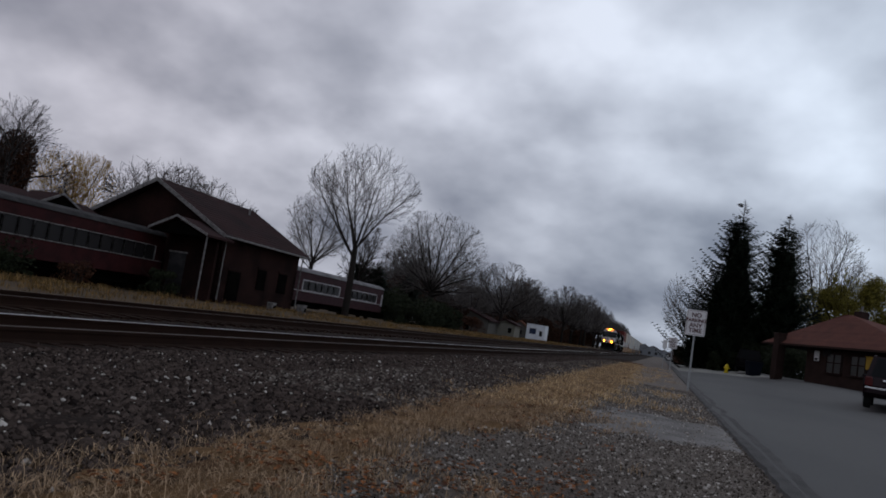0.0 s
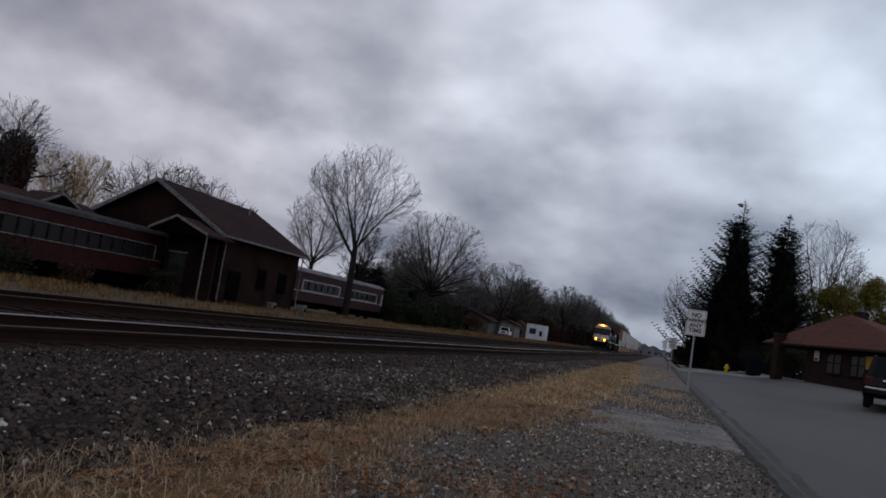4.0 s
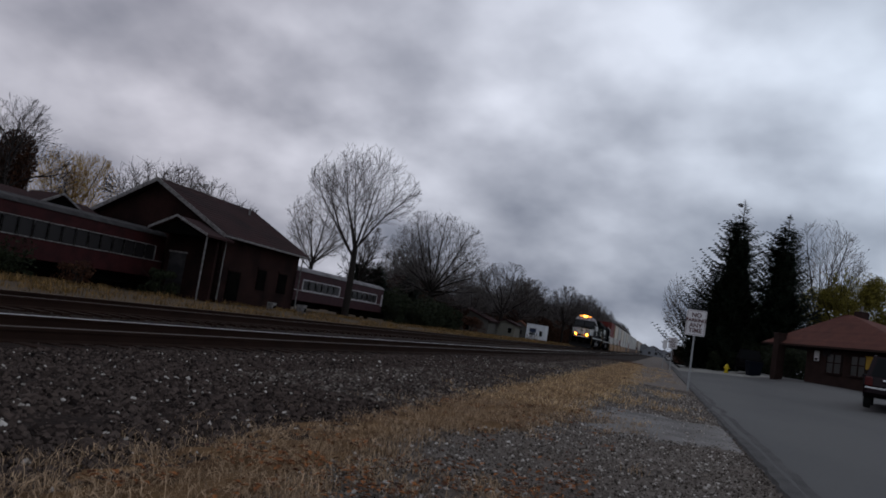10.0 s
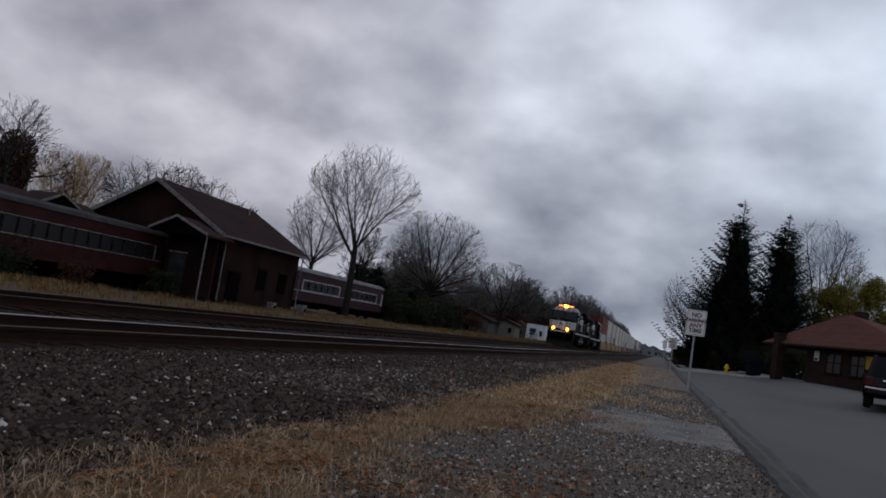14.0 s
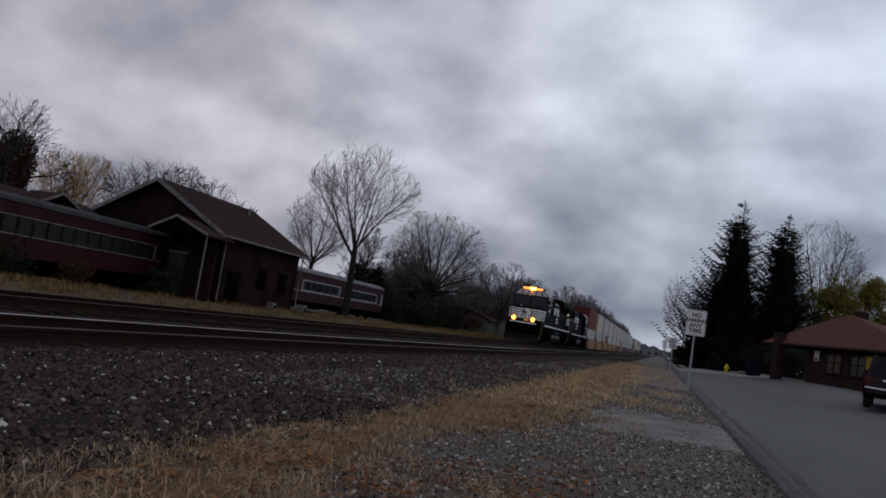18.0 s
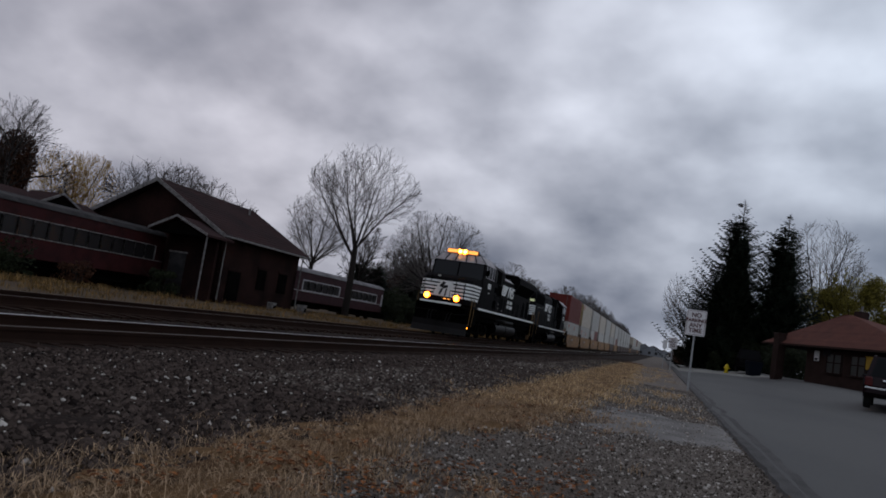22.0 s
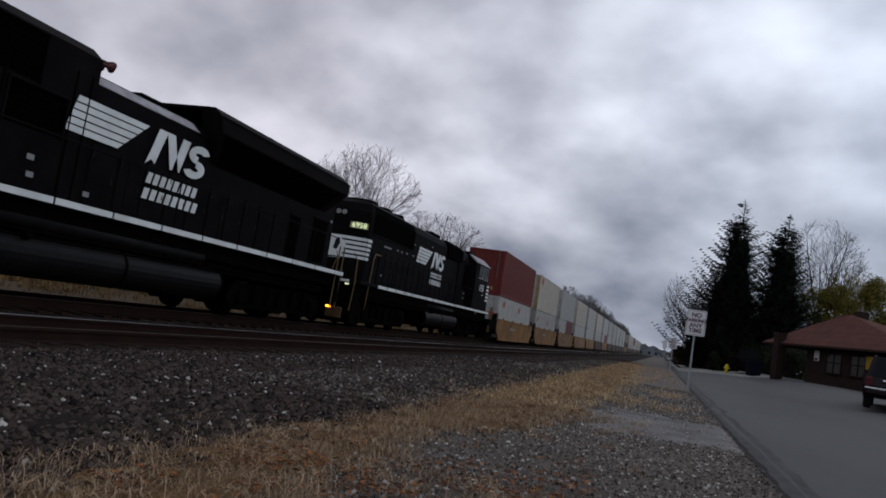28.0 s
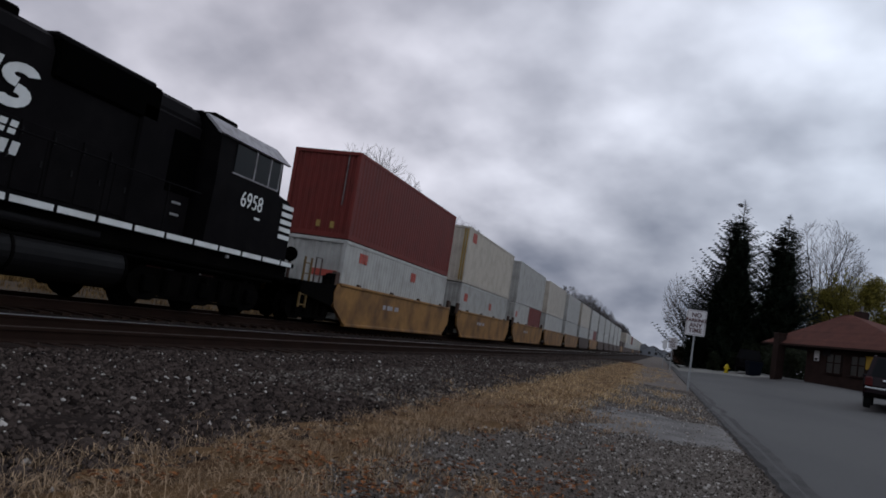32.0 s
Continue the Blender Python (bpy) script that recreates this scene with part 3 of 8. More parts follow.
def truck(parent, yc, axles=(-2.0, 0, 2.0), r=0.53, wide=1.12, spin=True):
    """A bogie: side frames with journal boxes and springs, and its wheelsets."""
    lo, hi = axles[0] - 0.55, axles[-1] + 0.55
    g = Geo()
    for sx in (-1, 1):
        poly = [(yc + lo, r + 0.12), (yc + lo, r - 0.1)]
        for a in axles:
            poly += [(yc + a - 0.46, r - 0.22), (yc + a - 0.26, r - 0.34), (yc + a + 0.26, r - 0.34), (yc + a + 0.46, r - 0.22)]
        poly += [(yc + hi, r - 0.1), (yc + hi, r + 0.12), (yc + hi - 0.3, r + 0.34), (yc + lo + 0.3, r + 0.34)]
        g.ext(poly, sx * (wide - 0.07), sx * (wide + 0.07), 0)
        for a in axles:
            g.box((sx * (wide + 0.1), yc + a, r), (0.16, 0.34, 0.34), 0.03)
        for a in np.arange(axles[0] + 0.6, axles[-1], 0.7):
            g.tube([(sx * (wide + 0.1), yc + a, r - 0.12), (sx * (wide + 0.1), yc + a, r + 0.3)], 0.09, 8)
    g.box((0, yc, r + 0.2), (2 * wide, 0.5, 0.3), 0.04)
    for a, b in zip(axles, axles[1:]):
        g.box((0, yc + (a + b) / 2, r + 0.02), (1.9, (b - a) - 0.75, 0.5), 0.05)
        for sx in (-1, 1):
            g.tube([(sx * (wide + 0.04), yc + a + 0.3, r - 0.26), (sx * (wide + 0.04), yc + b - 0.3, r - 0.26)], 0.03, 6)
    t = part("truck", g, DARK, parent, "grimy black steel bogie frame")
    for a in axles:
        if spin:
            wheelset(t, yc + a, r)
        else:
            h = Geo()
            for sx in (-1, 1):
                h.tube([(sx * 0.69, yc + a, r), (sx * 0.82, yc + a, r)], r, 16)
            part("wheelset", h, DARK, t)
    return t


def coupler(parent, y, sign):
    g = Geo()
    g.box((0, y + sign * 0.35, 0.86), (0.22, 0.6, 0.24), 0.04)
    g.box((0.08, y + sign * 0.05, 0.86), (0.16, 0.28, 0.3), 0.05)
    g.box((-0.12, y + sign * 0.1, 0.86), (0.1, 0.2, 0.26), 0.03)
    return part("coupler", g, DARK, parent)


def sill_stripe(parent, y0, y1, x, z, step=1.02, gap=0.07):
    y = y0
    while y < y1 - 0.2:
        e = min(y + step - gap, y1)
        part("sill_stripe", Geo().box((x, (y + e) / 2, z), (0.012, e - y, 0.11)), WHITE, parent)
        y += step


def fuel_tank(parent, y0, y1, label):
    g = Geo()
    half = [(0.98 + 0.44 * math.cos(radians(a)), 0.74 + 0.40 * math.sin(radians(a))) for a in range(-90, 91, 15)]
    poly = half + [(-x, z) for x, z in reversed(half)]
    g.ext(poly, y0, y1, 1)
    tk = part("fuel_tank", g, TANK, parent, label)
    for y in (y0 + 0.02, (y0 + y1) / 2, y1 - 0.02):
        part("tank_band", Geo().ext([(x * 1.012, 0.74 + (z - 0.74) * 1.02) for x, z in poly], y - 0.03, y + 0.03, 1), DARK, tk)
    part("filler_cap", Geo().tube([(1.30, y0 + 0.9, 1.0), (1.44, y0 + 0.9, 1.06)], 0.07, 10), DARK, tk)
    h = Geo()
    h.tube([(1.22, y0 + 0.2, 1.28), (1.22, y1 - 0.8, 1.28)], 0.15, 12)
    part("air_reservoir", h, TANK, parent, "", True)


def arc_band(cy, cz, ry, rz, a0, a1, thick, slant, steps=10):
    """A curved band in the y-z plane, slanted: the outer arc and back along the inner one."""
    outer, inner = [], []
    for k in range(steps + 1):
        a = radians(a0 + (a1 - a0) * k / steps)
        for store, f in ((outer, 1.0), (inner, 0.0)):
            u = cy + (ry - thick * (1 - f)) * math.cos(a)
            v = cz + (rz - thick * (1 - f)) * math.sin(a)
            store.append((u + slant * v, v))
    return outer + inner[::-1]


def emblem(parent, x, y0, z0, tall):
    """Five tapering stripes, a slanted monogram and two lines of writing as plain white shapes on the hood side."""
    n, h = 5, tall / 5
    for k in range(n):
        top = z0 + tall - k * h
        back, lead = 2.08 - k * 0.16, 0.16 * (1 - k / 4)
        g = Geo().ext([(y0 + lead - 0.03, top - h * 0.8), (y0 + lead, top), (y0 + back, top), (y0 + back - 0.13, top - h * 0.8)], x, x + 0.012, 0)
        part("side_stripe", g, WHITE, parent)
    a, T = y0 + 2.22, tall * 1.06
    for pts in ([(-0.08, -0.06), (0.08, 0.10), (0.20, 0.0), (0.34, 0.55), (0.46, 1.0), (0.18, 1.0), (0.04, 0.40)],
                [(0.44, 1.0), (0.70, 1.0), (0.98, 0.0), (0.70, 0.0)], [(0.76, 0.0), (1.02, 0.0), (1.24, 1.0), (0.98, 1.0)]):
        part("monogram_stroke", Geo().ext([(a + u, z0 + v * T) for u, v in pts], x, x + 0.012, 0), WHITE, parent)
    for cz, a0, a1 in ((0.735, 20, 268), (0.265, -160, 88)):
        pts = arc_band(1.46, cz, 0.37, 0.285, a0, a1, 0.225, 0.22)
        vs = [(xx, a + u, z0 + v * T) for xx in (x, x + 0.012) for u, v in pts]
        m, q = len(pts), []
        for k in range(m // 2 - 1):
            b = (k, k + 1, m - 2 - k, m - 1 - k)
            q += [b, tuple(i + m for i in reversed(b)), (k, k + 1, k + 1 + m, k + m), (m - 2 - k, m - 1 - k, 2 * m - 1 - k, 2 * m - 2 - k)]
        part("monogram_stroke", Geo().add(vs, q), WHITE, parent)
    for w, off, zz in ((1.75, 0.0, z0 - 0.30), (1.9, -0.04, z0 - 0.62)):
        for k in range(8):
            c = a + off + (k + 0.5) * w / 8
            part("lettering_bar", Geo().ext([(c - w / 24, zz - 0.11), (c - w / 24 + 0.05, zz + 0.11), (c + w / 24 + 0.05, zz + 0.11), (c + w / 24, zz - 0.11)], x, x + 0.01, 0), WHITE, parent)


def rail_bar(parent, pts, r=0.024, mat=None, name="handrail", label=""):
    return part(name, Geo().tube(pts, r, 6), mat or BLACK, parent, label)


def slab(parent, name, quad, out, mat, label=""):
    """A thin plate on a four-cornered face, raised by out along its normal."""
    P = [Vector(q) for q in quad]
    nrm = (P[1] - P[0]).cross(P[3] - P[0]).normalized() * out
    vs = [tuple(p) for p in P] + [tuple(p + nrm) for p in P]
    return part(name, Geo().add(vs, [(0, 3, 2, 1), (4, 5, 6, 7), (0, 1, 5, 4), (1, 2, 6, 5), (2, 3, 7, 6), (3, 0, 4, 7)]), mat, parent, label)


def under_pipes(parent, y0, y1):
    """A plain black box and brake pipes, added to darken the space over the bogies."""
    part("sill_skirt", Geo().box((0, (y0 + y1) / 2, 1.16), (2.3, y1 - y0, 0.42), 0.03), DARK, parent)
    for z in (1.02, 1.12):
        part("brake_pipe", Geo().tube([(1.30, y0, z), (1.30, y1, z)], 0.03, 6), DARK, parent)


def lead_locomotive():
    L = thing("lead_locomotive", "black six-axle diesel locomotive with white nose stripes and lit headlights", "locomotive", "train")
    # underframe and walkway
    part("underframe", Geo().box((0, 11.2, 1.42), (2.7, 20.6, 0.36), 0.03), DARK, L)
    part("walkway", Geo().box((0, 11.7, 1.66), (3.1, 20.2, 0.14), 0.02), BLACK, L)
    under_pipes(L, 2.0, 21.0)
    sill_stripe(L, 2.75, 21.8, 1.556, 1.665, 1.42, 0.05)
    # plough, pilot plate, coupler pocket, hoses and steps
    pl = Geo()
    vs = []
    for x, y in ((-1.5, 0.95), (-0.75, 0.62), (0.0, 0.5), (0.75, 0.62), (1.5, 0.95)):
        vs += [(x, y - 0.18, 0.10), (x, y, 0.42), (x, y - 0.02, 0.72), (x, y + 0.12, 0.72), (x, y + 0.1, 0.10)]
    pl.add(vs, [(i * 5 + k, i * 5 + (k + 1) % 5, i * 5 + 5 + (k + 1) % 5, i * 5 + 5 + k) for i in range(4) for k in range(5)] + [(4, 3, 2, 1, 0), (20, 21, 22, 23, 24)])
    part("snow_plough", pl, PLOUGH, L, "scuffed dark grey snow plough")
    part("pilot_plate", Geo().box((0, 1.05, 1.05), (2.9, 0.16, 1.0), 0.02), DARK, L)
    part("coupler_pocket", Geo().box((0, 0.9, 0.92), (0.62, 0.3, 0.52), 0.05), DARK, L)
    part("anticlimber", Geo().box((0, 0.72, 1.56), (2.6, 0.4, 0.12), 0.03), DARK, L)
    part("front_sill_stripe", Geo().box((0.02, 0.512, 1.66), (2.25, 0.012, 0.10)), WHITE, L, "white stripe along the front sill")
    part("front_sill", Geo().box((0.02, 0.72, 1.66), (2.3, 0.4, 0.13), 0.02), DARK, L)
    coupler(L, 0.0, 1)
    for k, x in enumerate((-0.62, -0.45, 0.45, 0.62)):
        part("air_hose", Geo().tube([(x, 0.95, 1.2), (x, 0.72, 1.12), (x * 0.95, 0.62, 0.85), (x * 0.9, 0.6, 0.62 + 0.05 * k)], 0.025, 6), TANK, L, "rubber air hose")
    part("uncoupling_lever", Geo().tube([(-1.4, 0.86, 1.2), (-0.4, 0.84, 1.24), (0.3, 0.84, 1.1), (1.4, 0.86, 1.2)], 0.018, 6), PLOUGH, L)
    for sx in (-1, 1):
        for k in range(4):
            part("step", Geo().box((sx * 1.34, 1.72, 0.42 + k * 0.32), (0.32, 0.62, 0.035), 0.01), DARK, L)
        part("step_side", Geo().box((sx * 1.42, 2.08, 0.95), (0.12, 0.04, 1.2), 0.01), DARK, L)
        part("sandbox", Geo().box((sx * 1.25, 2.5, 1.05), (0.5, 0.7, 0.7), 0.05), DARK, L)
    part("step_light", Geo().box((1.42, 1.36, 0.52), (0.10, 0.02, 0.07)), AMBER, L, "small amber step light")
    for x in (0.1, 0.34):
        part("marker_light", Geo().box((x, 0.92, 1.90), (0.14, 0.03, 0.055), 0.01), BOARD, L, "small lit amber marker light")
    # broad nose
    rows = ((1.73, 0.0), (2.70, 0.0), (3.04, 0.12), (3.22, 0.42))
    vs, fs = [], []
    for z, sh in rows:
        for x, y in ((-1.50, 3.15), (-1.40, 1.42 + sh), (-1.12, 0.97 + sh), (1.12, 0.97 + sh), (1.40, 1.42 + sh), (1.50, 3.15)):
            vs.append((x, y, z))
    for j in range(3):
        for k in range(5):
            fs.append((j * 6 + k, j * 6 + k + 1, (j + 1) * 6 + k + 1, (j + 1) * 6 + k))
    fs += [tuple(18 + k for k in range(6)), tuple(5 - k for k in range(6)), (0, 6, 12, 18, 23, 17, 11, 5)]
    part("nose", Geo().add(vs, fs), BLACK, L, "broad black nose")
    for k in range(5):
        z = 2.80 - k * 0.185
        sh = 0.12 * max(0.0, (z - 2.70) / 0.34)
        for a, b in (((-1.10, 0.965 + sh), (1.10, 0.965 + sh)), ((1.128, 0.975 + sh), (1.40, 1.41 + sh)),
                     ((1.405, 1.43 + sh), (1.49, 3.06 - 0.11 * k)), ((-1.40, 1.41 + sh), (-1.128, 0.975 + sh))):
            d = Vector((b[0] - a[0], b[1] - a[1], 0))
            q = Vector((d.y, -d.x, 0)).normalized() * 0.014
            vs = [(a[0] + q.x * s, a[1] + q.y * s, zz) for s in (0, 1) for zz in (z - 0.055, z + 0.055)] + \
                 [(b[0] + q.x * s, b[1] + q.y * s, zz) for s in (0, 1) for zz in (z - 0.055, z + 0.055)]
            part("nose_stripe", Geo().add(vs, [(0, 1, 3, 2), (4, 6, 7, 5), (0, 4, 5, 1), (2, 3, 7, 6), (1, 5, 7, 3), (0, 2, 6, 4)]), WHITE, L)
    part("emblem_field", Geo().ext([(-0.62, 2.0), (-0.46, 2.38), (-0.36, 2.62), (-0.14, 2.82), (0.10, 2.84), (0.44, 2.72), (0.58, 2.56), (0.40, 2.42), (0.48, 2.0), (0.12, 2.02), (-0.10, 2.10)], 0.925, 0.942, 1), WHITE, L, "pale emblem shape on the nose")
    for pts in ([(-0.30, 2.52), (-0.10, 2.80), (0.06, 2.78), (-0.10, 2.46)], [(-0.12, 2.56), (0.16, 2.64), (0.20, 2.50), (-0.06, 2.40)],
                [(-0.28, 2.10), (-0.16, 2.44), (-0.06, 2.40), (-0.18, 2.08)], [(0.04, 2.04), (0.10, 2.44), (0.17, 2.44), (0.12, 2.04)]):
        part("emblem_stroke", Geo().ext(pts, 0.912, 0.924, 1), COACHROOF, L, "dark slanted emblem shape")
    part("nose_door", Geo().box((-0.78, 1.0, 2.45), (0.06, 0.09, 1.3), 0.02), DARK, L)
    part("nose_seam", Geo().box((0.62, 0.955, 2.42), (0.05, 0.012, 0.85)), BLACK, L)
    part("nose_latch", Geo().box((-0.42, 1.13, 3.10), (0.16, 0.06, 0.04), 0.01), WHITE, L)
    # cab: sides lean in a little, the roof is many-sided, the windscreen leans back
    prof = [(-1.50, 1.73), (-1.53, 3.2), (-1.49, 4.16), (-1.08, 4.63), (-0.7, 4.73), (0.7, 4.73), (1.08, 4.63), (1.49, 4.16), (1.53, 3.2), (1.50, 1.73)]
    lean = {1.73: 3.12, 3.2: 3.12, 4.16: 3.30, 4.63: 3.64, 4.73: 3.85}
    m = len(prof)
    vs = [(x, lean[z], z) for x, z in prof] + [(x, 6.3, z) for x, z in prof]
    fs = [(k, (k + 1) % m, m + (k + 1) % m, m + k) for k in range(m)] + [(0, 1, 8, 9), (1, 2, 7, 8), (2, 3, 6, 7), (3, 4, 5, 6), tuple(range(m, 2 * m))]
    part("cab", Geo().add(vs, fs), BLACK, L, "black crew cab")
    for x0, x1 in ((-1.44, -0.05), (0.05, 1.44)):
        slab(L, "windscreen", [(x0, 3.135, 3.26), (x1, 3.135, 3.26), (x1 * 0.985, 3.29, 4.12), (x0 * 0.985, 3.29, 4.12)], 0.012, SCREEN, "dark windscreen pane")
    slab(L, "cab_brow", [(-1.47, 3.305, 4.17), (1.47, 3.305, 4.17), (1.08, 3.63, 4.61), (-1.08, 3.63, 4.61)], 0.012, TRIMPALE, "pale grey brow above the windscreen")
    for x in (-0.9, -0.3, 0.35, 0.95):
        slab(L, "brow_rib", [(x - 0.03, 3.29, 4.18), (x + 0.03, 3.29, 4.18), (x * 0.78 + 0.03, 3.615, 4.60), (x * 0.78 - 0.03, 3.615, 4.60)], 0.03, DARK)
    for sx in (-1, 1):
        q = [(sx * 1.50, 3.45, 4.17), (sx * 1.50, 6.3, 4.17), (sx * 1.09, 6.3, 4.63), (sx * 1.09, 3.75, 4.63)]
        slab(L, "roof_edge", q if sx > 0 else q[::-1], 0.014, TRIMPALE, "pale grey roof edge")
    part("cab_roof_hatch", Geo().box((0, 5.1, 4.77), (1.5, 1.6, 0.08), 0.03), BLACK, L)
    part("antenna_dome", Geo().tube([(0.2, 4.6, 4.79), (0.2, 4.6, 4.87), (0.2, 4.6, 4.91)], [0.16, 0.14, 0.04], 12), COACHROOF, L)
    for y0, y1 in ((3.72, 4.42), (4.56, 5.2), (5.3, 5.85)):
        w = part("side_window", Geo().box((1.508, (y0 + y1) / 2, 3.80), (0.02, y1 - y0, 0.62)), CABGLASS, L, "dark cab side window")
        for yy in (y0, y1):
            part("window_frame", Geo().box((1.516, yy, 3.80), (0.03, 0.05, 0.70)), TRIMPALE, w)
        part("window_frame", Geo().box((1.518, (y0 + y1) / 2, 3.47), (0.03, y1 - y0, 0.035)), TRIMPALE, w)
    part("side_mirror", Geo().box((1.62, 3.62, 3.72), (0.2, 0.05, 0.3), 0.02), DARK, L)
    for k in range(4):
        part("road_number_bar", Geo().box((1.532, 4.55 + k * 0.19, 3.06), (0.012, 0.13, 0.3)), WHITE, L)
    part("cab_side_plate", Geo().box((1.532, 4.9, 2.68), (0.012, 0.34, 0.05)), WHITE, L)
    # lamps over the windscreen
    lb = part("lamp_bar", Geo().box((0, 3.72, 4.75), (1.86, 0.34, 0.26), 0.06), BLACK, L)
    for sx in (-1, 1):
        part("number_board", Geo().box((sx * 0.60, 3.545, 4.75), (0.56, 0.02, 0.19), 0.008), BOARD, lb, "glowing amber number board")
        part("headlight", Geo().tube([(sx * 0.14, 3.56, 4.75), (sx * 0.14, 3.50, 4.75)], 0.10, 14), HEAD, lb, "lit headlight")
    # added glowing box for the headlights' glare
    part("lamp_surround", Geo().box((0, 3.548, 4.75), (0.56, 0.02, 0.22), 0.008), HALO, lb, "amber halo standing in for lamp glare")
    for sx in (-1, 1):
        d = part("ditch_light", Geo().tube([(sx * 0.82, 0.86, 1.97), (sx * 0.82, 0.66, 1.97)], [0.10, 0.13], 14), BLACK, L, "round ditch light housing")
        part("lens", Geo().tube([(sx * 0.82, 0.66, 1.97), (sx * 0.82, 0.62, 1.97)], 0.13, 18), DITCH, d, "lit amber ditch light")
        part("reflector", Geo().tube([(sx * 0.82, 0.68, 1.97), (sx * 0.82, 0.655, 1.97)], 0.18, 22), HALO, d, "amber halo standing in for lamp glare")
        part("nose_grab", Geo().tube([(sx * 1.13, 0.9, 2.0), (sx * 1.13, 0.8, 2.1), (sx * 1.13, 0.8, 2.7), (sx * 1.13, 1.0, 2.8)], 0.016, 6), BLACK, L)
    # tall equipment cabinet behind the cab, with its intakes
    part("equipment_cabinet", Geo().ext([(-1.16, 1.73), (-1.16, 4.36), (-0.9, 4.56), (0.9, 4.56), (1.16, 4.36), (1.16, 1.73)], 6.3, 10.7, 1), BLACK, L)
    part("cab_back_wall", Geo().box((0, 6.36, 3.0), (2.9, 0.1, 2.5), 0.02), BLACK, L)
    for y0, y1, z0, z1 in ((6.75, 7.25, 3.52, 4.24), (8.2, 9.45, 3.52, 4.30), (6.6, 8.65, 2.92, 3.24), (6.5, 8.65, 1.95, 2.42), (8.85, 10.1, 2.75, 3.42)):
        lv = part("louvre_panel", Geo().box((1.165, (y0 + y1) / 2, (z0 + z1) / 2), (0.02, y1 - y0, z1 - z0)), GRILLE, L, "black louvred intake")
        n = max(3, round((z1 - z0) / 0.12))
        for k in range(n):
            part("slat", Geo().box((1.176, (y0 + y1) / 2, z0 + (k + 0.5) * (z1 - z0) / n), (0.02, y1 - y0, 0.018)), GRILLE, lv)
        for yy in (y0, y1):
            part("louvre_frame", Geo().box((1.18, yy, (z0 + z1) / 2), (0.04, 0.05, z1 - z0 + 0.06), 0.01), BLACK, lv)
        part("louvre_frame", Geo().box((1.18, (y0 + y1) / 2, z1 + 0.02), (0.05, y1 - y0 + 0.08, 0.05), 0.01), BLACK, lv)
    part("cabinet_hatch", Geo().box((1.17, 7.72, 3.88), (0.04, 0.85, 0.66), 0.015), TANK, L, "grey cabinet hatch")
    for y in (6.55, 8.75, 10.2, 10.55):
        part("cabinet_door_seam", Geo().box((1.166, y, 2.9), (0.02, 0.03, 2.2)), DARK, L)
    for y, z in ((7.62, 3.36), (7.35, 2.56), (9.55, 2.3), (9.6, 2.02), (10.9, 1.95), (7.7, 4.22)):
        part("builder_plate", Geo().box((1.172, y, z), (0.012, 0.15, 0.09)), SIGNPALE, L)
    hn = part("horn", Geo().tube([(0.62, 11.0, 4.12), (0.62, 11.0, 4.42)], 0.035, 6), DARK, L, "air horn cluster")
    part("horn_manifold", Geo().box((0.62, 11.0, 4.42), (0.42, 0.16, 0.08), 0.02), DARK, hn)
    for dx, ln, dz in ((-0.15, 0.42, 0.04), (0, 0.55, 0.10), (0.15, 0.36, 0.0)):
        part("trumpet", Geo().tube([(0.62 + dx, 11.0, 4.44 + dz), (0.62 + dx, 11.0 + ln * 0.7, 4.44 + dz), (0.62 + dx, 11.0 + ln, 4.44 + dz)], [0.03, 0.04, 0.095], 8), RUSTRED, hn, "dull red horn trumpet")
    # long hood with doors, pale roof walk
    part("long_hood", Geo().ext([(-1.13, 1.73), (-1.13, 3.92), (-0.88, 4.14), (0.88, 4.14), (1.13, 3.92), (1.13, 1.73)], 10.7, 21.4, 1), BLACK, L)
    slab(L, "hood_shoulder", [(1.13, 10.75, 3.93), (1.13, 13.9, 3.93), (0.88, 13.9, 4.14), (0.88, 10.75, 4.14)], 0.012, TRIMPALE, "pale grey sloping hood shoulder")
    part("hood_roof_walk", Geo().box((0.4, 12.4, 4.17), (0.8, 3.0, 0.05), 0.01), COACHROOF, L, "grey hood roof")
    part("exhaust_stack", Geo().box((0, 13.2, 4.28), (0.8, 0.9, 0.3), 0.05), DARK, L)
    y = 10.85
    while y < 18.2:
        d = part("hood_door", Geo().box((1.14, y + 0.36, 2.32), (0.03, 0.68, 1.12), 0.01), BLACK, L)
        part("latch", Geo().box((1.16, y + 0.62, 2.3), (0.02, 0.05, 0.09)), TANK, d)
        part("hinge", Geo().box((1.16, y + 0.06, 2.7), (0.02, 0.04, 0.12)), TANK, d)
        y += 0.76
    # flat door plates, the shade of a recess put into their black
    for y0, y1, z0, z1 in ((18.6, 19.2, 1.82, 2.95), (20.05, 21.0, 1.85, 3.12)):
        part("recessed_door", Geo().box((1.137, (y0 + y1) / 2, (z0 + z1) / 2), (0.02, y1 - y0, z1 - z0)), GRILLE, L, "flat door panel coloured dark like a shaded recess")
        part("door_rim", Geo().box((1.145, (y0 + y1) / 2, z1 + 0.03), (0.04, y1 - y0 + 0.1, 0.05), 0.01), BLACK, L)
    emblem(L, 1.16, 10.15, 2.92, 0.68)
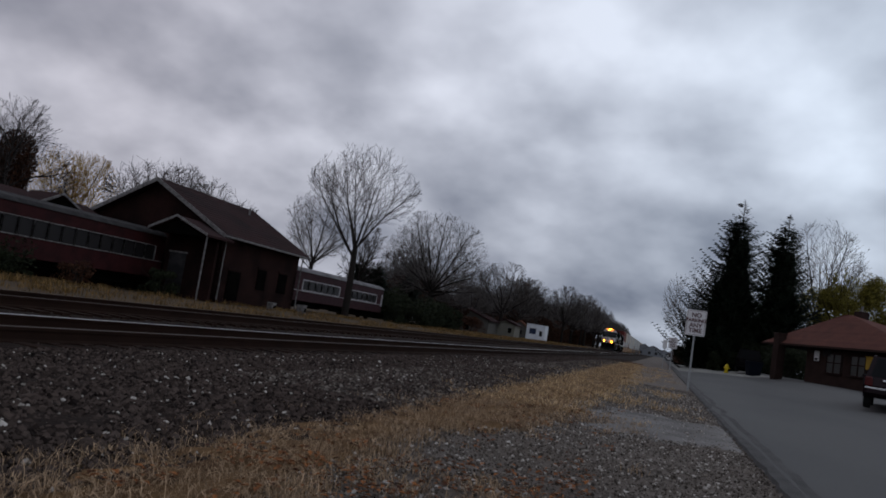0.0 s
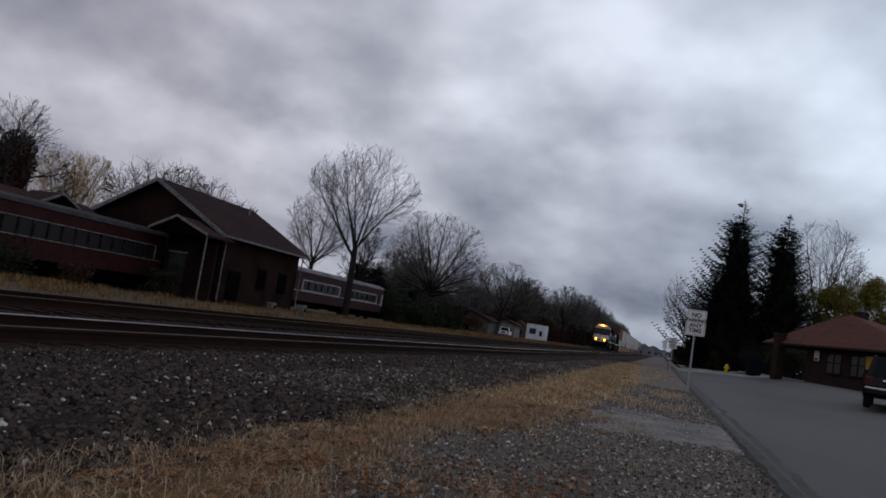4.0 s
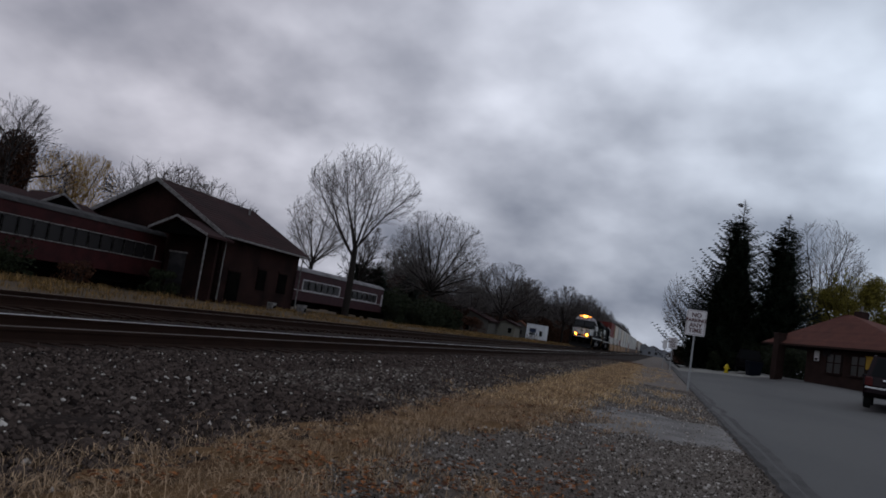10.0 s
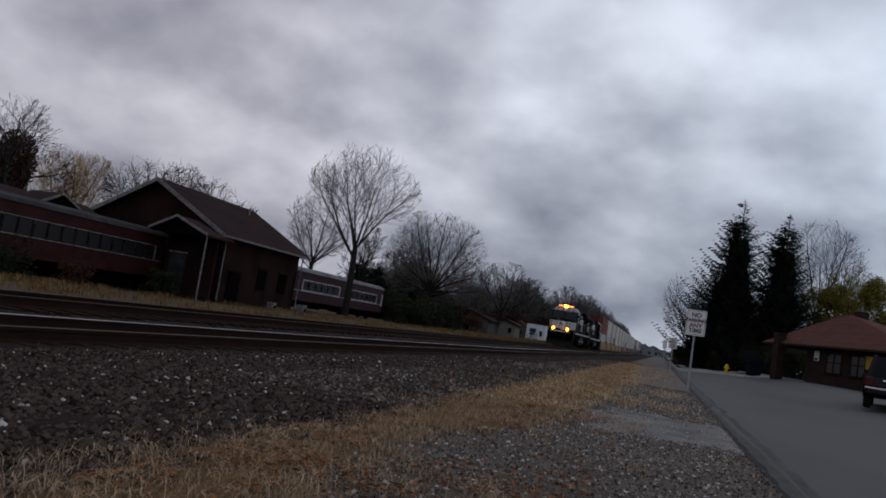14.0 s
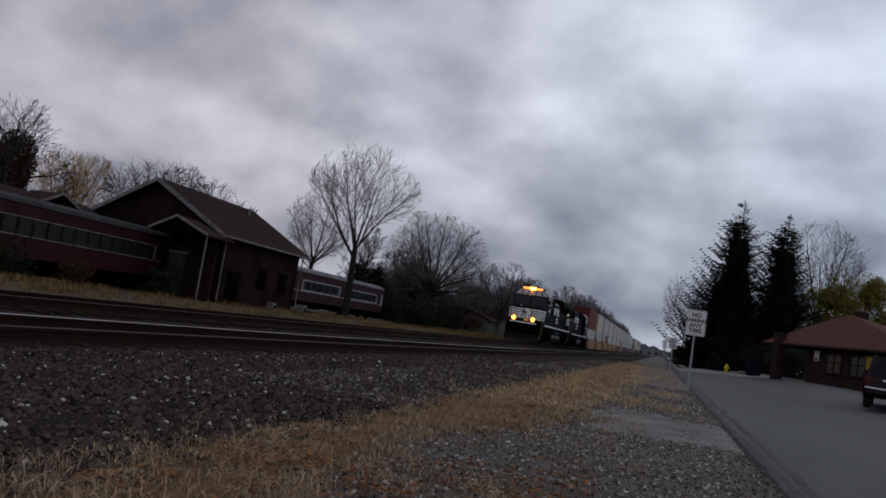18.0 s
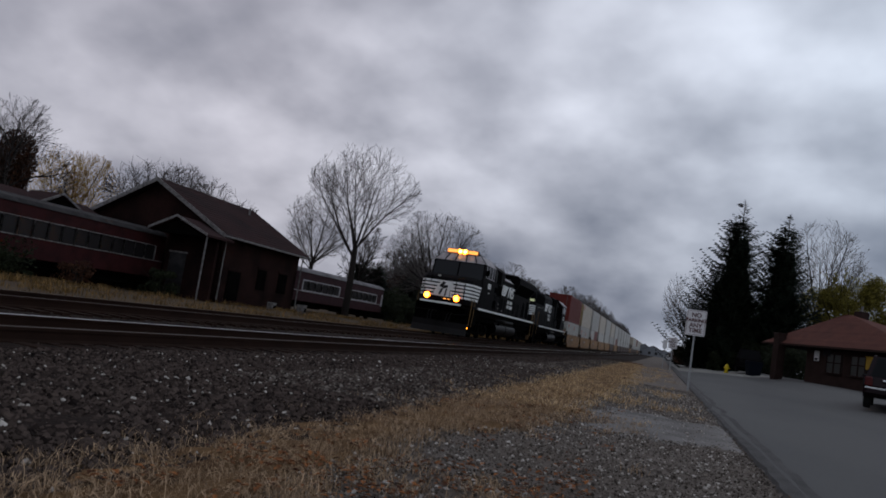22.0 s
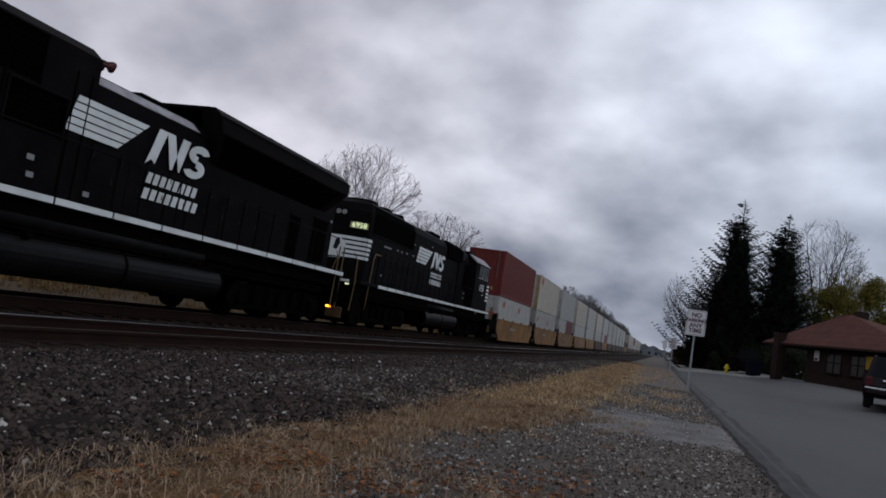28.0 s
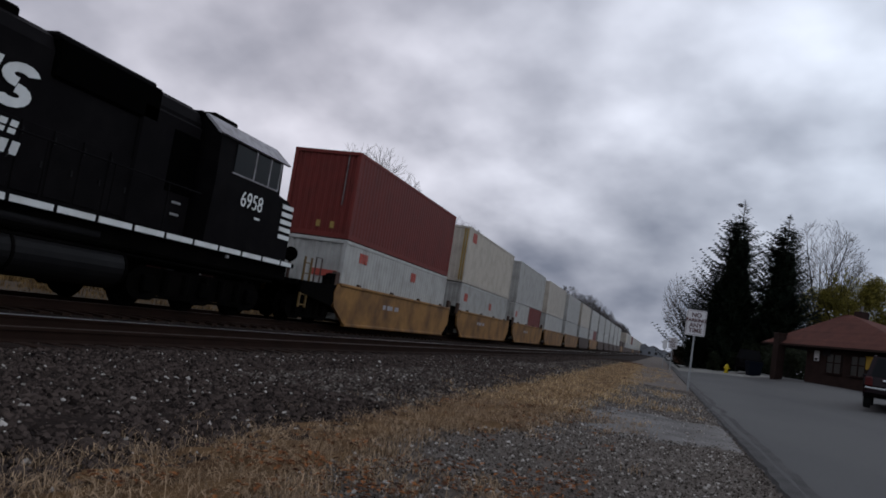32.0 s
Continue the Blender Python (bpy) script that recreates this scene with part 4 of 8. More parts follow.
    # flared radiators: grille on the leaning underside, plain panel above
    for sx in (-1, 1):
        sec = [(1.08, 3.30), (1.53, 4.06), (1.53, 4.40), (1.25, 4.60), (0.9, 4.60), (0.9, 3.30)]
        ends = [(14.55, 20.6), (14.15, 21.25), (14.0, 21.3), (14.1, 21.3), (14.1, 21.3), (14.55, 20.6)]
        n = len(sec)
        vs = [(sx * x, e[0], z) for (x, z), e in zip(sec, ends)] + [(sx * x, e[1], z) for (x, z), e in zip(sec, ends)]
        fs = [(k, (k + 1) % n, n + (k + 1) % n, n + k) for k in range(n)] + [tuple(range(n)), tuple(range(n, 2 * n))]
        rd = part("radiator", Geo().add(vs, fs), BLACK, L, "flared black radiator housing")
        q = [(sx * 1.10, 14.75, 3.345), (sx * 1.10, 20.2, 3.345), (sx * 1.515, 20.75, 4.03), (sx * 1.515, 14.35, 4.03)]
        slab(rd, "radiator_grille", q if sx > 0 else q[::-1], 0.014, GRILLE, "black radiator grille")
        part("radiator_edge", Geo().tube([(sx * 1.54, 14.05, 4.40), (sx * 1.54, 21.0, 4.40)], 0.025, 6), COACHROOF, rd)
    part("radiator_deck", Geo().box((0, 17.55, 4.57), (2.3, 6.9, 0.08), 0.02), BLACK, L)
    for y in (15.4, 17.4, 19.4):
        part("roof_fan", Geo().tube([(0, y, 4.6), (0, y, 4.68)], 0.75, 20), DARK, L)
    part("rear_panel", Geo().box((0, 21.44, 3.0), (2.2, 0.1, 2.5), 0.03), BLACK, L)
    for k in range(2):
        part("rear_headlight", Geo().tube([(0.12 - k * 0.24, 21.48, 4.0), (0.12 - k * 0.24, 21.54, 4.0)], 0.09, 12), WHITE, L)
    for y, z in ((21.24, 3.9), (21.24, 3.2), (20.4, 3.5)):
        part("marker_plate", Geo().box((1.12, y, z), (0.05, 0.1, 0.08), 0.01), SIGNPALE, L)
    part("rear_end_plate", Geo().box((0, 21.85, 1.2), (2.9, 0.24, 0.9), 0.03), DARK, L)
    coupler(L, 22.6, -1)
    # handrails
    y = 6.7
    while y < 21:
        rail_bar(L, [(1.5, y, 1.72), (1.5, y, 2.72)], 0.016, BLACK, "stanchion")
        y += 1.6
    rail_bar(L, [(1.5, 6.5, 2.72), (1.5, 21.2, 2.72)], 0.018)
    for sx in (-1, 1):
        for yy in (1.38, 2.02):
            rail_bar(L, [(sx * 1.46, yy, 0.62), (sx * 1.50, yy, 1.2), (sx * 1.52, yy, 1.95), (sx * 1.44, yy - 0.12, 2.12)], 0.026, TAN, "grab_rail", "tan grab rail at the steps")
    rail_bar(L, [(0.95, 0.56, 1.7), (0.95, 0.56, 2.35), (0.45, 0.56, 2.35), (0.45, 0.56, 1.7)], 0.018, BLACK)
    rail_bar(L, [(-0.95, 0.56, 1.7), (-0.95, 0.56, 2.35), (-0.45, 0.56, 2.35), (-0.45, 0.56, 1.7)], 0.018, BLACK)
    for yy in (21.85, 21.5):
        rail_bar(L, [(1.42, yy, 0.6), (1.46, yy, 2.5)], 0.022, TAN, "grab_rail", "tan grab rail at the steps")
    fuel_tank(L, 8.7, 15.4, "long dark grey fuel tank")
    truck(L, 4.6)
    truck(L, 18.6)
    moving.append((L, 0.0))
    return L


def trailing_locomotive():
    L = thing("trailing_locomotive", "black diesel locomotive running long hood first with white end stripes", "locomotive", "train")
    part("underframe", Geo().box((0, 10.85, 1.3), (2.7, 20.0, 0.36), 0.03), DARK, L)
    part("walkway", Geo().box((0, 10.85, 1.54), (3.05, 20.1, 0.12), 0.02), BLACK, L)
    under_pipes(L, 1.6, 20.2)
    sill_stripe(L, 2.5, 20.7, 1.532, 1.545, 0.98, 0.09)
    # pilot with its step plate coloured as lit by the step light, steps, hoses
    g = Geo().ext([(0.62, 0.15), (0.52, 0.5), (0.66, 0.6), (0.66, 1.42), (1.3, 1.42), (1.3, 0.15)], -1.42, 1.42, 0)
    part("pilot", g, DARK, L, "dark steel pilot")
    part("end_sill_stripe", Geo().box((0.1, 0.60, 1.55), (2.2, 0.014, 0.08)), WHITE, L)
    part("end_sill", Geo().box((0, 0.78, 1.54), (2.8, 0.34, 0.1), 0.02), BLACK, L)
    coupler(L, 0, 1)
    part("step_light", Geo().box((0.66, 0.47, 0.62), (0.17, 0.03, 0.07), 0.01), AMBER, L, "small lit amber step light")
    part("step_plate", Geo().box((0.86, 0.5, 0.46), (0.58, 0.05, 0.36), 0.02), LITPLATE, L, "step plate, tan from the step light's painted glow")
    part("sill_lamp", Geo().box((1.15, 0.56, 1.44), (0.14, 0.04, 0.06), 0.01), BOARD2, L, "small pale lamp under the sill")
    for x in (-0.5, -0.3, 0.3, 0.48):
        part("air_hose", Geo().tube([(x, 0.68, 1.3), (x, 0.5, 1.15), (x * 0.95, 0.46, 0.9), (x * 0.9, 0.46, 0.66)], 0.025, 6), TANK, L, "rubber air hose")
    coupler(L, 21.5, -1)
    for sx in (-1, 1):
        for k in range(4):
            part("step", Geo().box((sx * 1.3, 1.3, 0.4 + k * 0.3), (0.36, 0.5, 0.04), 0.01), DARK, L)
        part("step_side", Geo().box((sx * 1.42, 1.62, 0.9), (0.1, 0.05, 1.2), 0.01), DARK, L)
    # long hood; its end has a narrow middle and two angled panels
    hw, zt = 1.03, 4.54
    prof = [(-hw, 1.6), (-hw, 4.16), (-0.92, 4.40), (-0.68, zt), (0.68, zt), (0.92, 4.40), (hw, 4.16), (hw, 1.6)]
    part("long_hood", Geo().ext(prof, 2.35, 16.4, 1), BLACK, L)
    plan = [(-1.03, 2.36), (-1.01, 2.12), (-0.31, 1.76), (0.31, 1.76), (1.01, 2.12), (1.03, 2.36)]
    vs, fs = [], []
    for z, sh in ((1.6, 0.0), (4.10, 0.0), (4.38, 0.10), (4.53, 0.42)):
        for x, y in plan:
            vs.append((x * (1.0 if z < 4.2 else (0.93 if z < 4.4 else 0.72)), min(2.36, y + sh), z))
    for j in range(3):
        for k in range(5):
            fs.append((j * 6 + k, j * 6 + k + 1, (j + 1) * 6 + k + 1, (j + 1) * 6 + k))
    fs.append(tuple(18 + k for k in range(6)))
    part("hood_end", Geo().add(vs, fs), BLACK, L, "hood end with angled corner panels")
    turn = math.degrees(math.atan2(0.36, 0.70))
    for sx in (-1, 1):
        c = Vector((sx * 0.66, 1.94, 0)) + Vector((sx * 0.36, -0.70, 0)).normalized() * 0.03
        nb = new("number_board", Geo().box((0, 0, 0), (0.70, 0.08, 0.27), 0.02).mesh("number_board", BLACK))
        nb.parent = L
        nb.matrix_basis = pose(c.x, c.y, 3.56, 0, 0, sx * turn)
        part("board_face", Geo().box((0, -0.045, 0), (0.64, 0.012, 0.21)), BOARD3, nb, "dimly lit number board")
        lettering("number_text", "6958", 0.27, BOARD2, nb, pose(0, -0.053, 0, 90, 0, 0), "lit pale digits", 0.003)
        part("headlight", Geo().tube([(sx * 0.11, 1.78, 3.98), (sx * 0.11, 1.70, 3.98)], 0.085, 14), TRIMPALE, L, "unlit headlight")
        part("ditch_light", Geo().tube([(sx * 0.72, 0.85, 1.80), (sx * 0.72, 0.68, 1.80)], 0.11, 12), COACHROOF, L)
    for k in range(5):
        z = 3.10 - k * 0.165
        for a, b in (((-0.31, 1.756), (0.31, 1.756)), ((0.318, 1.758), (1.005, 2.11)), ((1.012, 2.122), (1.04, 2.42 - 0.03 * k)), ((-1.005, 2.11), (-0.318, 1.758))):
            d = Vector((b[0] - a[0], b[1] - a[1], 0))
            q = Vector((d.y, -d.x, 0)).normalized() * 0.014
            vs = [(a[0] + q.x * s, a[1] + q.y * s, zz) for s in (0, 1) for zz in (z - 0.052, z + 0.052)] + \
                 [(b[0] + q.x * s, b[1] + q.y * s, zz) for s in (0, 1) for zz in (z - 0.052, z + 0.052)]
            part("end_stripe", Geo().add(vs, [(0, 1, 3, 2), (4, 6, 7, 5), (0, 4, 5, 1), (2, 3, 7, 6), (1, 5, 7, 3), (0, 2, 6, 4)]), WHITE, L)
    part("end_emblem", Geo().ext([(-0.34, 2.34), (-0.34, 3.10), (0.10, 3.10), (0.34, 2.86), (0.22, 2.34)], 1.725, 1.738, 1), WHITE, L, "pale emblem field")
    part("emblem_stroke", Geo().ext([(-0.10, 2.66), (-0.04, 2.98), (0.10, 3.06), (0.14, 2.86), (0.04, 2.62)], 1.712, 1.724, 1), COACHROOF, L, "dark emblem shape")
    # radiator grille with rim and roof fans
    for sx in (-1, 1):
        rd = part("radiator_grille", Geo().ext([(sx * 1.0, 3.38), (sx * 1.045, 3.38), (sx * 1.045, 4.16), (sx * 0.935, 4.40), (sx * 0.85, 4.40)], 2.4, 7.0, 1), GRILLE, L, "black radiator grille")
        part("grille_rim", Geo().box((sx * 1.05, 4.7, 3.37), (0.03, 4.66, 0.05), 0.01), BLACK, rd)
        part("grille_rim", Geo().box((sx * 1.05, 7.03, 3.76), (0.03, 0.06, 0.8), 0.01), BLACK, rd)
    for y in (3.4, 4.9, 6.4):
        f = part("roof_fan", Geo().tube([(0, y, zt), (0, y, zt + 0.15), (0, y, zt + 0.17)], [0.64, 0.60, 0.45], 22), DARK, L, "round roof fan housing")
    rail_bar(L, [(-0.4, 2.2, 4.46), (-0.35, 2.2, 4.70), (0.4, 2.2, 4.70), (0.6, 2.5, 4.70), (0.6, 3.3, 4.70), (0.6, 3.35, 4.52)], 0.016, TRIMPALE)
    part("exhaust", Geo().box((0, 10.9, 4.56), (1.5, 1.3, 0.22), 0.05), DARK, L, "exhaust housing on the roof")
    part("brake_grid_box", Geo().box((0, 13.5, 4.08), (2.2, 2.8, 0.72), 0.05), GRILLE, L, "black dynamic brake housing")
    part("brake_hatch", Geo().box((0, 13.5, 4.49), (1.9, 2.7, 0.12), 0.04), BLACK, L)
    part("equipment_cabinet", Geo().box((0, 15.4, 2.85), (2.2, 2.0, 2.45), 0.05), BLACK, L)
    # flat plate, black in place of a recess's shade
    part("cabinet_recess", Geo().box((1.105, 15.9, 3.15), (0.03, 0.9, 1.3), 0.01), GRILLE, L)
    for z in (2.05, 2.3):
        part("bright_fitting", Geo().box((1.12, 15.9, z), (0.03, 0.3, 0.05), 0.01), SIGNPALE, L)
    y = 2.6
    while y < 14.2:
        d = part("hood_door", Geo().box((1.035, y + 0.33, 2.3), (0.03, 0.62, 1.15), 0.01), BLACK, L)
        part("latch", Geo().box((1.055, y + 0.55, 2.25), (0.02, 0.05, 0.1)), TANK, d)
        part("hinge", Geo().box((1.055, y + 0.06, 2.7), (0.02, 0.04, 0.12)), TANK, d)
        y += 0.7
    for y, z, w in ((3.85, 3.08, 0.75), (5.0, 3.12, 0.14), (5.5, 3.12, 0.14), (6.1, 3.14, 0.14), (6.9, 3.62, 0.16), (6.95, 3.16, 0.14), (9.4, 3.86, 0.12), (3.6, 2.0, 0.14)):
        part("builder_plate", Geo().box((1.045, y + 0.22, z + 0.03), (0.02, w, 0.06)), SIGNPALE, L)
    emblem(L, 1.045, 7.68, 2.99, 0.69)
    # cab and short nose at the far end
    part("cab", Geo().ext([(-1.46, 1.6), (-1.5, 3.0), (-1.46, 4.05), (-1.0, 4.42), (1.0, 4.42), (1.46, 4.05), (1.5, 3.0), (1.46, 1.6)], 16.6, 19.5, 1), BLACK, L, "black crew cab")
    for sx in (-1, 1):
        part("roof_edge", Geo().ext([(sx * 1.48, 4.04), (sx * 1.0, 4.44), (sx * 1.06, 4.47), (sx * 1.55, 4.06)], 16.5, 19.75, 1), TRIMPALE, L, "pale grey roof edge")
    part("cab_roof", Geo().box((0, 18.0, 4.47), (1.9, 3.1, 0.08), 0.03), BLACK, L)
    part("roof_box", Geo().box((0.5, 17.6, 4.58), (0.7, 1.0, 0.16), 0.04), DARK, L)
    part("antenna", Geo().tube([(0.3, 18.8, 4.5), (0.3, 18.8, 4.72)], 0.03, 6), DARK, L)
    for y0, y1 in ((17.25, 18.1), (18.2, 18.8), (18.88, 19.3)):
        w = part("side_window", Geo().box((1.486, (y0 + y1) / 2, 3.66), (0.02, y1 - y0, 0.66)), CABGLASS, L, "cab side window")
        part("window_frame", Geo().box((1.496, y1 + 0.03, 3.66), (0.03, 0.04, 0.72)), TRIMPALE, w)
        part("window_frame", Geo().box((1.496, (y0 + y1) / 2, 3.31), (0.03, y1 - y0 + 0.1, 0.03)), TRIMPALE, w)
    lettering("road_number", "6958", 0.52, WHITE, L, pose(1.502, 18.25, 2.80, 90, 0, 90), "white road number")
    part("cab_side_plate", Geo().box((1.5, 18.6, 2.46), (0.012, 0.24, 0.05)), WHITE, L)
    part("nose", Geo().ext([(19.5, 1.6), (19.5, 3.3), (20.3, 3.2), (20.65, 2.9), (20.65, 1.6)], -1.35, 1.35, 0), BLACK, L)
    for k in range(5):
        part("nose_stripe", Geo().box((1.36, 20.32, 3.04 - k * 0.2), (0.02, 0.6, 0.11)), WHITE, L)
    part("nose_lamp", Geo().box((1.5, 17.6, 1.40), (0.06, 0.1, 0.07), 0.01), SIGNPALE, L)
    y = 2.3
    while y < 16:
        rail_bar(L, [(1.48, y, 1.6), (1.48, y, 2.6)], 0.015, BLACK, "stanchion")
        y += 1.6
    rail_bar(L, [(1.48, 2.0, 2.6), (1.48, 16.2, 2.6)], 0.018)
    for sx in (-1, 1):
        rail_bar(L, [(sx * 1.34, 0.62, 0.5), (sx * 1.40, 0.62, 1.5), (sx * 1.36, 0.66, 2.25), (sx * 1.18, 0.75, 2.5)], 0.02, TAN, "grab_rail", "tan grab rail")
        rail_bar(L, [(sx * 0.60, 0.7, 1.6), (sx * 0.48, 0.7, 1.9), (sx * 0.58, 0.74, 2.3), (sx * 0.50, 0.8, 2.5)], 0.018, TAN, "grab_rail", "tan grab rail")
        rail_bar(L, [(sx * 1.44, 1.65, 0.5), (sx * 1.50, 1.65, 1.4), (sx * 1.50, 1.75, 2.45), (sx * 1.46, 1.95, 2.64), (sx * 1.40, 2.6, 2.66)], 0.02, TAN, "grab_rail", "tan grab rail")
    rail_bar(L, [(-1.3, 0.64, 2.3), (1.3, 0.64, 2.3)], 0.02, BLACK)
    fuel_tank(L, 9.0, 14.4, "dark grey fuel tank")
    truck(L, 4.3)
    truck(L, 17.3)
    moving.append((L, 22.6))
    return L


lead_locomotive()
trailing_locomotive()


def well_car(mat, label, near):
    """One well of an articulated double-stack car: deep bathtub sides, end platforms and bogie."""
    W = thing("well_car", label, "freight car", "train")
    L = 12.4
    for sx in (-1, 1):
        side = part("well_side", Geo().ext([(-0.55, 1.34), (-0.72, 1.05), (-0.6, 0.62), (0.1, 0.26), (0.5, 0.03), (L - 0.5, 0.03), (L + 0.0, 0.28), (L + 0.42, 0.62), (L + 0.5, 1.05), (L + 0.38, 1.34)], sx * 1.32, sx * 1.42, 0), mat, W, "weathered steel well side")
        part("top_chord", Geo().box((sx * 1.39, L / 2, 1.34), (0.16, L + 0.7, 0.10), 0.02), mat, side)
        part("bottom_chord", Geo().box((sx * 1.38, L / 2, 0.08), (0.18, L - 0.8, 0.1), 0.02), mat, side)
        if near:
            for k in range(4):
                part("tie_down", Geo().box((sx * 1.40, 1.2 + k * (L - 2.4) / 3, 1.42), (0.1, 0.22, 0.09), 0.02), BROWNW, side)
            for y, w in ((3.9, 0.28), (4.5, 0.6), (5.25, 0.45)):
                part("data_panel", Geo().box((sx * 1.425, y, 0.86), (0.012, w, 0.16)), TRIMPALE, side)
    part("well_floor", Geo().box((0, L / 2, 0.16), (2.6, L - 0.6, 0.08)), DARK, W)
    for y, sg in ((-0.1, -1), (L + 0.1, 1)):
        e = part("end_platform", Geo().box((0, y + sg * 0.65, 1.12), (2.5, 1.3, 0.16), 0.03), DARK, W)
        part("end_bulkhead", Geo().box((0, y, 0.85), (2.7, 0.12, 0.85), 0.02), DARK, e)
        if near:
            for sx in (-1, 1):
                part("corner_post", Geo().box((sx * 1.30, y + sg * 0.45, 1.45), (0.16, 0.34, 0.56), 0.04), BROWNW, e)
                part("latch_block", Geo().box((sx * 1.22, y + sg * 0.95, 1.36), (0.2, 0.2, 0.36), 0.03), DARK, e)
    truck(W, L + 1.42, (-0.89, 0.89), 0.46, 1.05, spin=False)
    return W


def end_truck_car(W):
    """The first well also has a bogie, coupler, ladder, brake stand and side sills at its leading end."""
    truck(W, -1.75, (-0.89, 0.89), 0.46, 1.05, spin=True)
    part("lead_platform", Geo().box((0, -1.75, 1.16), (2.6, 2.7, 0.18), 0.03), DARK, W)
    for sx in (-1, 1):
        part("lead_sill", Geo().ext([(-3.0, 1.24), (-3.0, 0.9), (-0.8, 0.62), (-0.5, 0.9), (-0.5, 1.30)], sx * 1.30, sx * 1.40, 0), DARK, W, "grimy dark end sill")
        part("bulkhead_bracket", Geo().ext([(-1.0, 1.24), (-0.9, 1.62), (-0.62, 1.66), (-0.5, 1.24)], sx * 1.12, sx * 1.36, 0), DARK, W)
    coupler(W, -3.6, 1)
    for k in range(5):
        part("ladder_rung", Geo().box((1.36, -2.72, 0.55 + k * 0.3), (0.04, 0.42, 0.03)), TAN, W)
    for y in (-2.93, -2.51):
        part("ladder_rail", Geo().box((1.36, y, 1.2), (0.05, 0.05, 1.45)), TAN, W)
    part("brake_wheel", Geo().tube([(0.7, -2.6, 1.95), (0.7, -2.66, 1.95)], 0.22, 16), DARK, W)
    part("brake_stand", Geo().tube([(0.7, -2.6, 1.2), (0.7, -2.6, 1.95)], 0.05, 8), BROWNW, W)
    rail_bar(W, [(1.2, -1.9, 1.24), (1.2, -1.9, 2.0), (1.2, -1.5, 2.0), (1.2, -1.5, 1.24)], 0.022, BROWNW, "end_rail")


def container(name, mat, label, tall, long, near, decal=None, decal_name="decal_block"):
    """An ISO container with corner posts and castings, corrugated sides and end doors."""
    C = thing(name, label, "container", "containers on the train")
    w = 2.44
    g = Geo()
    step = 0.28 if near else 0.9
    deep = 0.014
    ys = np.arange(0.12, long - 0.12, step)
    for sx in (-1, 1):
        vs, fs = [], []
        prof = []
        for y in ys:
            prof += [(sx * (w / 2 - 0.01), y), (sx * (w / 2 - 0.01), y + step * 0.32), (sx * (w / 2 - 0.01 - deep), y + step * 0.5), (sx * (w / 2 - 0.01 - deep), y + step * 0.82)]
        prof.append((sx * (w / 2 - 0.01), long - 0.1))
        for x, y in prof:
            vs += [(x, y, 0.14), (x, y, tall - 0.1)]
        for i in range(len(prof) - 1):
            fs.append((2 * i, 2 * i + 2, 2 * i + 3, 2 * i + 1))
        part("side_wall", Geo().add(vs, fs), mat, C, "corrugated steel side")
    f = Geo()
    for sx in (-1, 1):
        for y in (0.08, long - 0.08):
            f.box((sx * (w / 2 - 0.07), y, tall / 2), (0.14, 0.16, tall), 0.015)
        f.box((sx * (w / 2 - 0.05), long / 2, tall - 0.06), (0.1, long - 0.3, 0.12), 0.01)
        f.box((sx * (w / 2 - 0.05), long / 2, 0.08), (0.1, long - 0.3, 0.16), 0.01)
    for y in (0.06, long - 0.06):
        f.box((0, y, tall - 0.06), (w - 0.3, 0.1, 0.12), 0.01)
        f.box((0, y, 0.08), (w - 0.3, 0.1, 0.16), 0.01)
    part("frame", f, mat, C)
    part("roof", Geo().box((0, long / 2, tall - 0.03), (w - 0.1, long - 0.1, 0.04)), mat, C)
    part("floor", Geo().box((0, long / 2, 0.1), (w - 0.1, long - 0.1, 0.06)), DARK, C)
    e = Geo()
    vs, fs, n = [], [], 9
    prof = []
    for k in range(n):
        x = -w / 2 + 0.15 + k * (w - 0.3) / n
        s = (w - 0.3) / n
        prof += [(x, 0.05), (x + s * 0.35, 0.05), (x + s * 0.5, 0.09), (x + s * 0.85, 0.09)]
    prof.append((w / 2 - 0.15, 0.05))
    for x, y in prof:
        vs += [(x, y, 0.14), (x, y, tall - 0.1)]
    for i in range(len(prof) - 1):
        fs.append((2 * i, 2 * i + 2, 2 * i + 3, 2 * i + 1))
    part("end_wall", Geo().add(vs, fs), mat, C)
    part("door_end", Geo().box((0, long - 0.08, tall / 2), (w - 0.3, 0.06, tall - 0.3), 0.01), mat, C)
    if near:
        for sx in (-1, 1):
            for y in (0.09, long - 0.09):
                for z in (0.06, tall - 0.06):
                    part("corner_casting", Geo().box((sx * (w / 2 - 0.08), y, z), (0.17, 0.19, 0.125), 0.02), mat, C)
    if decal is not None:
        for y, ww, hh, z in decal:
            for i in range(3):
                part(decal_name, Geo().box((w / 2 - 0.004, y + (i - 1) * ww / 3, z), (0.012, ww / 3 * 0.8, hh)), DECAL, C, "red shipping mark")
            part(decal_name, Geo().box((w / 2 - 0.003, y, z), (0.012, ww, hh * 0.2)), DECAL, C)
    return C


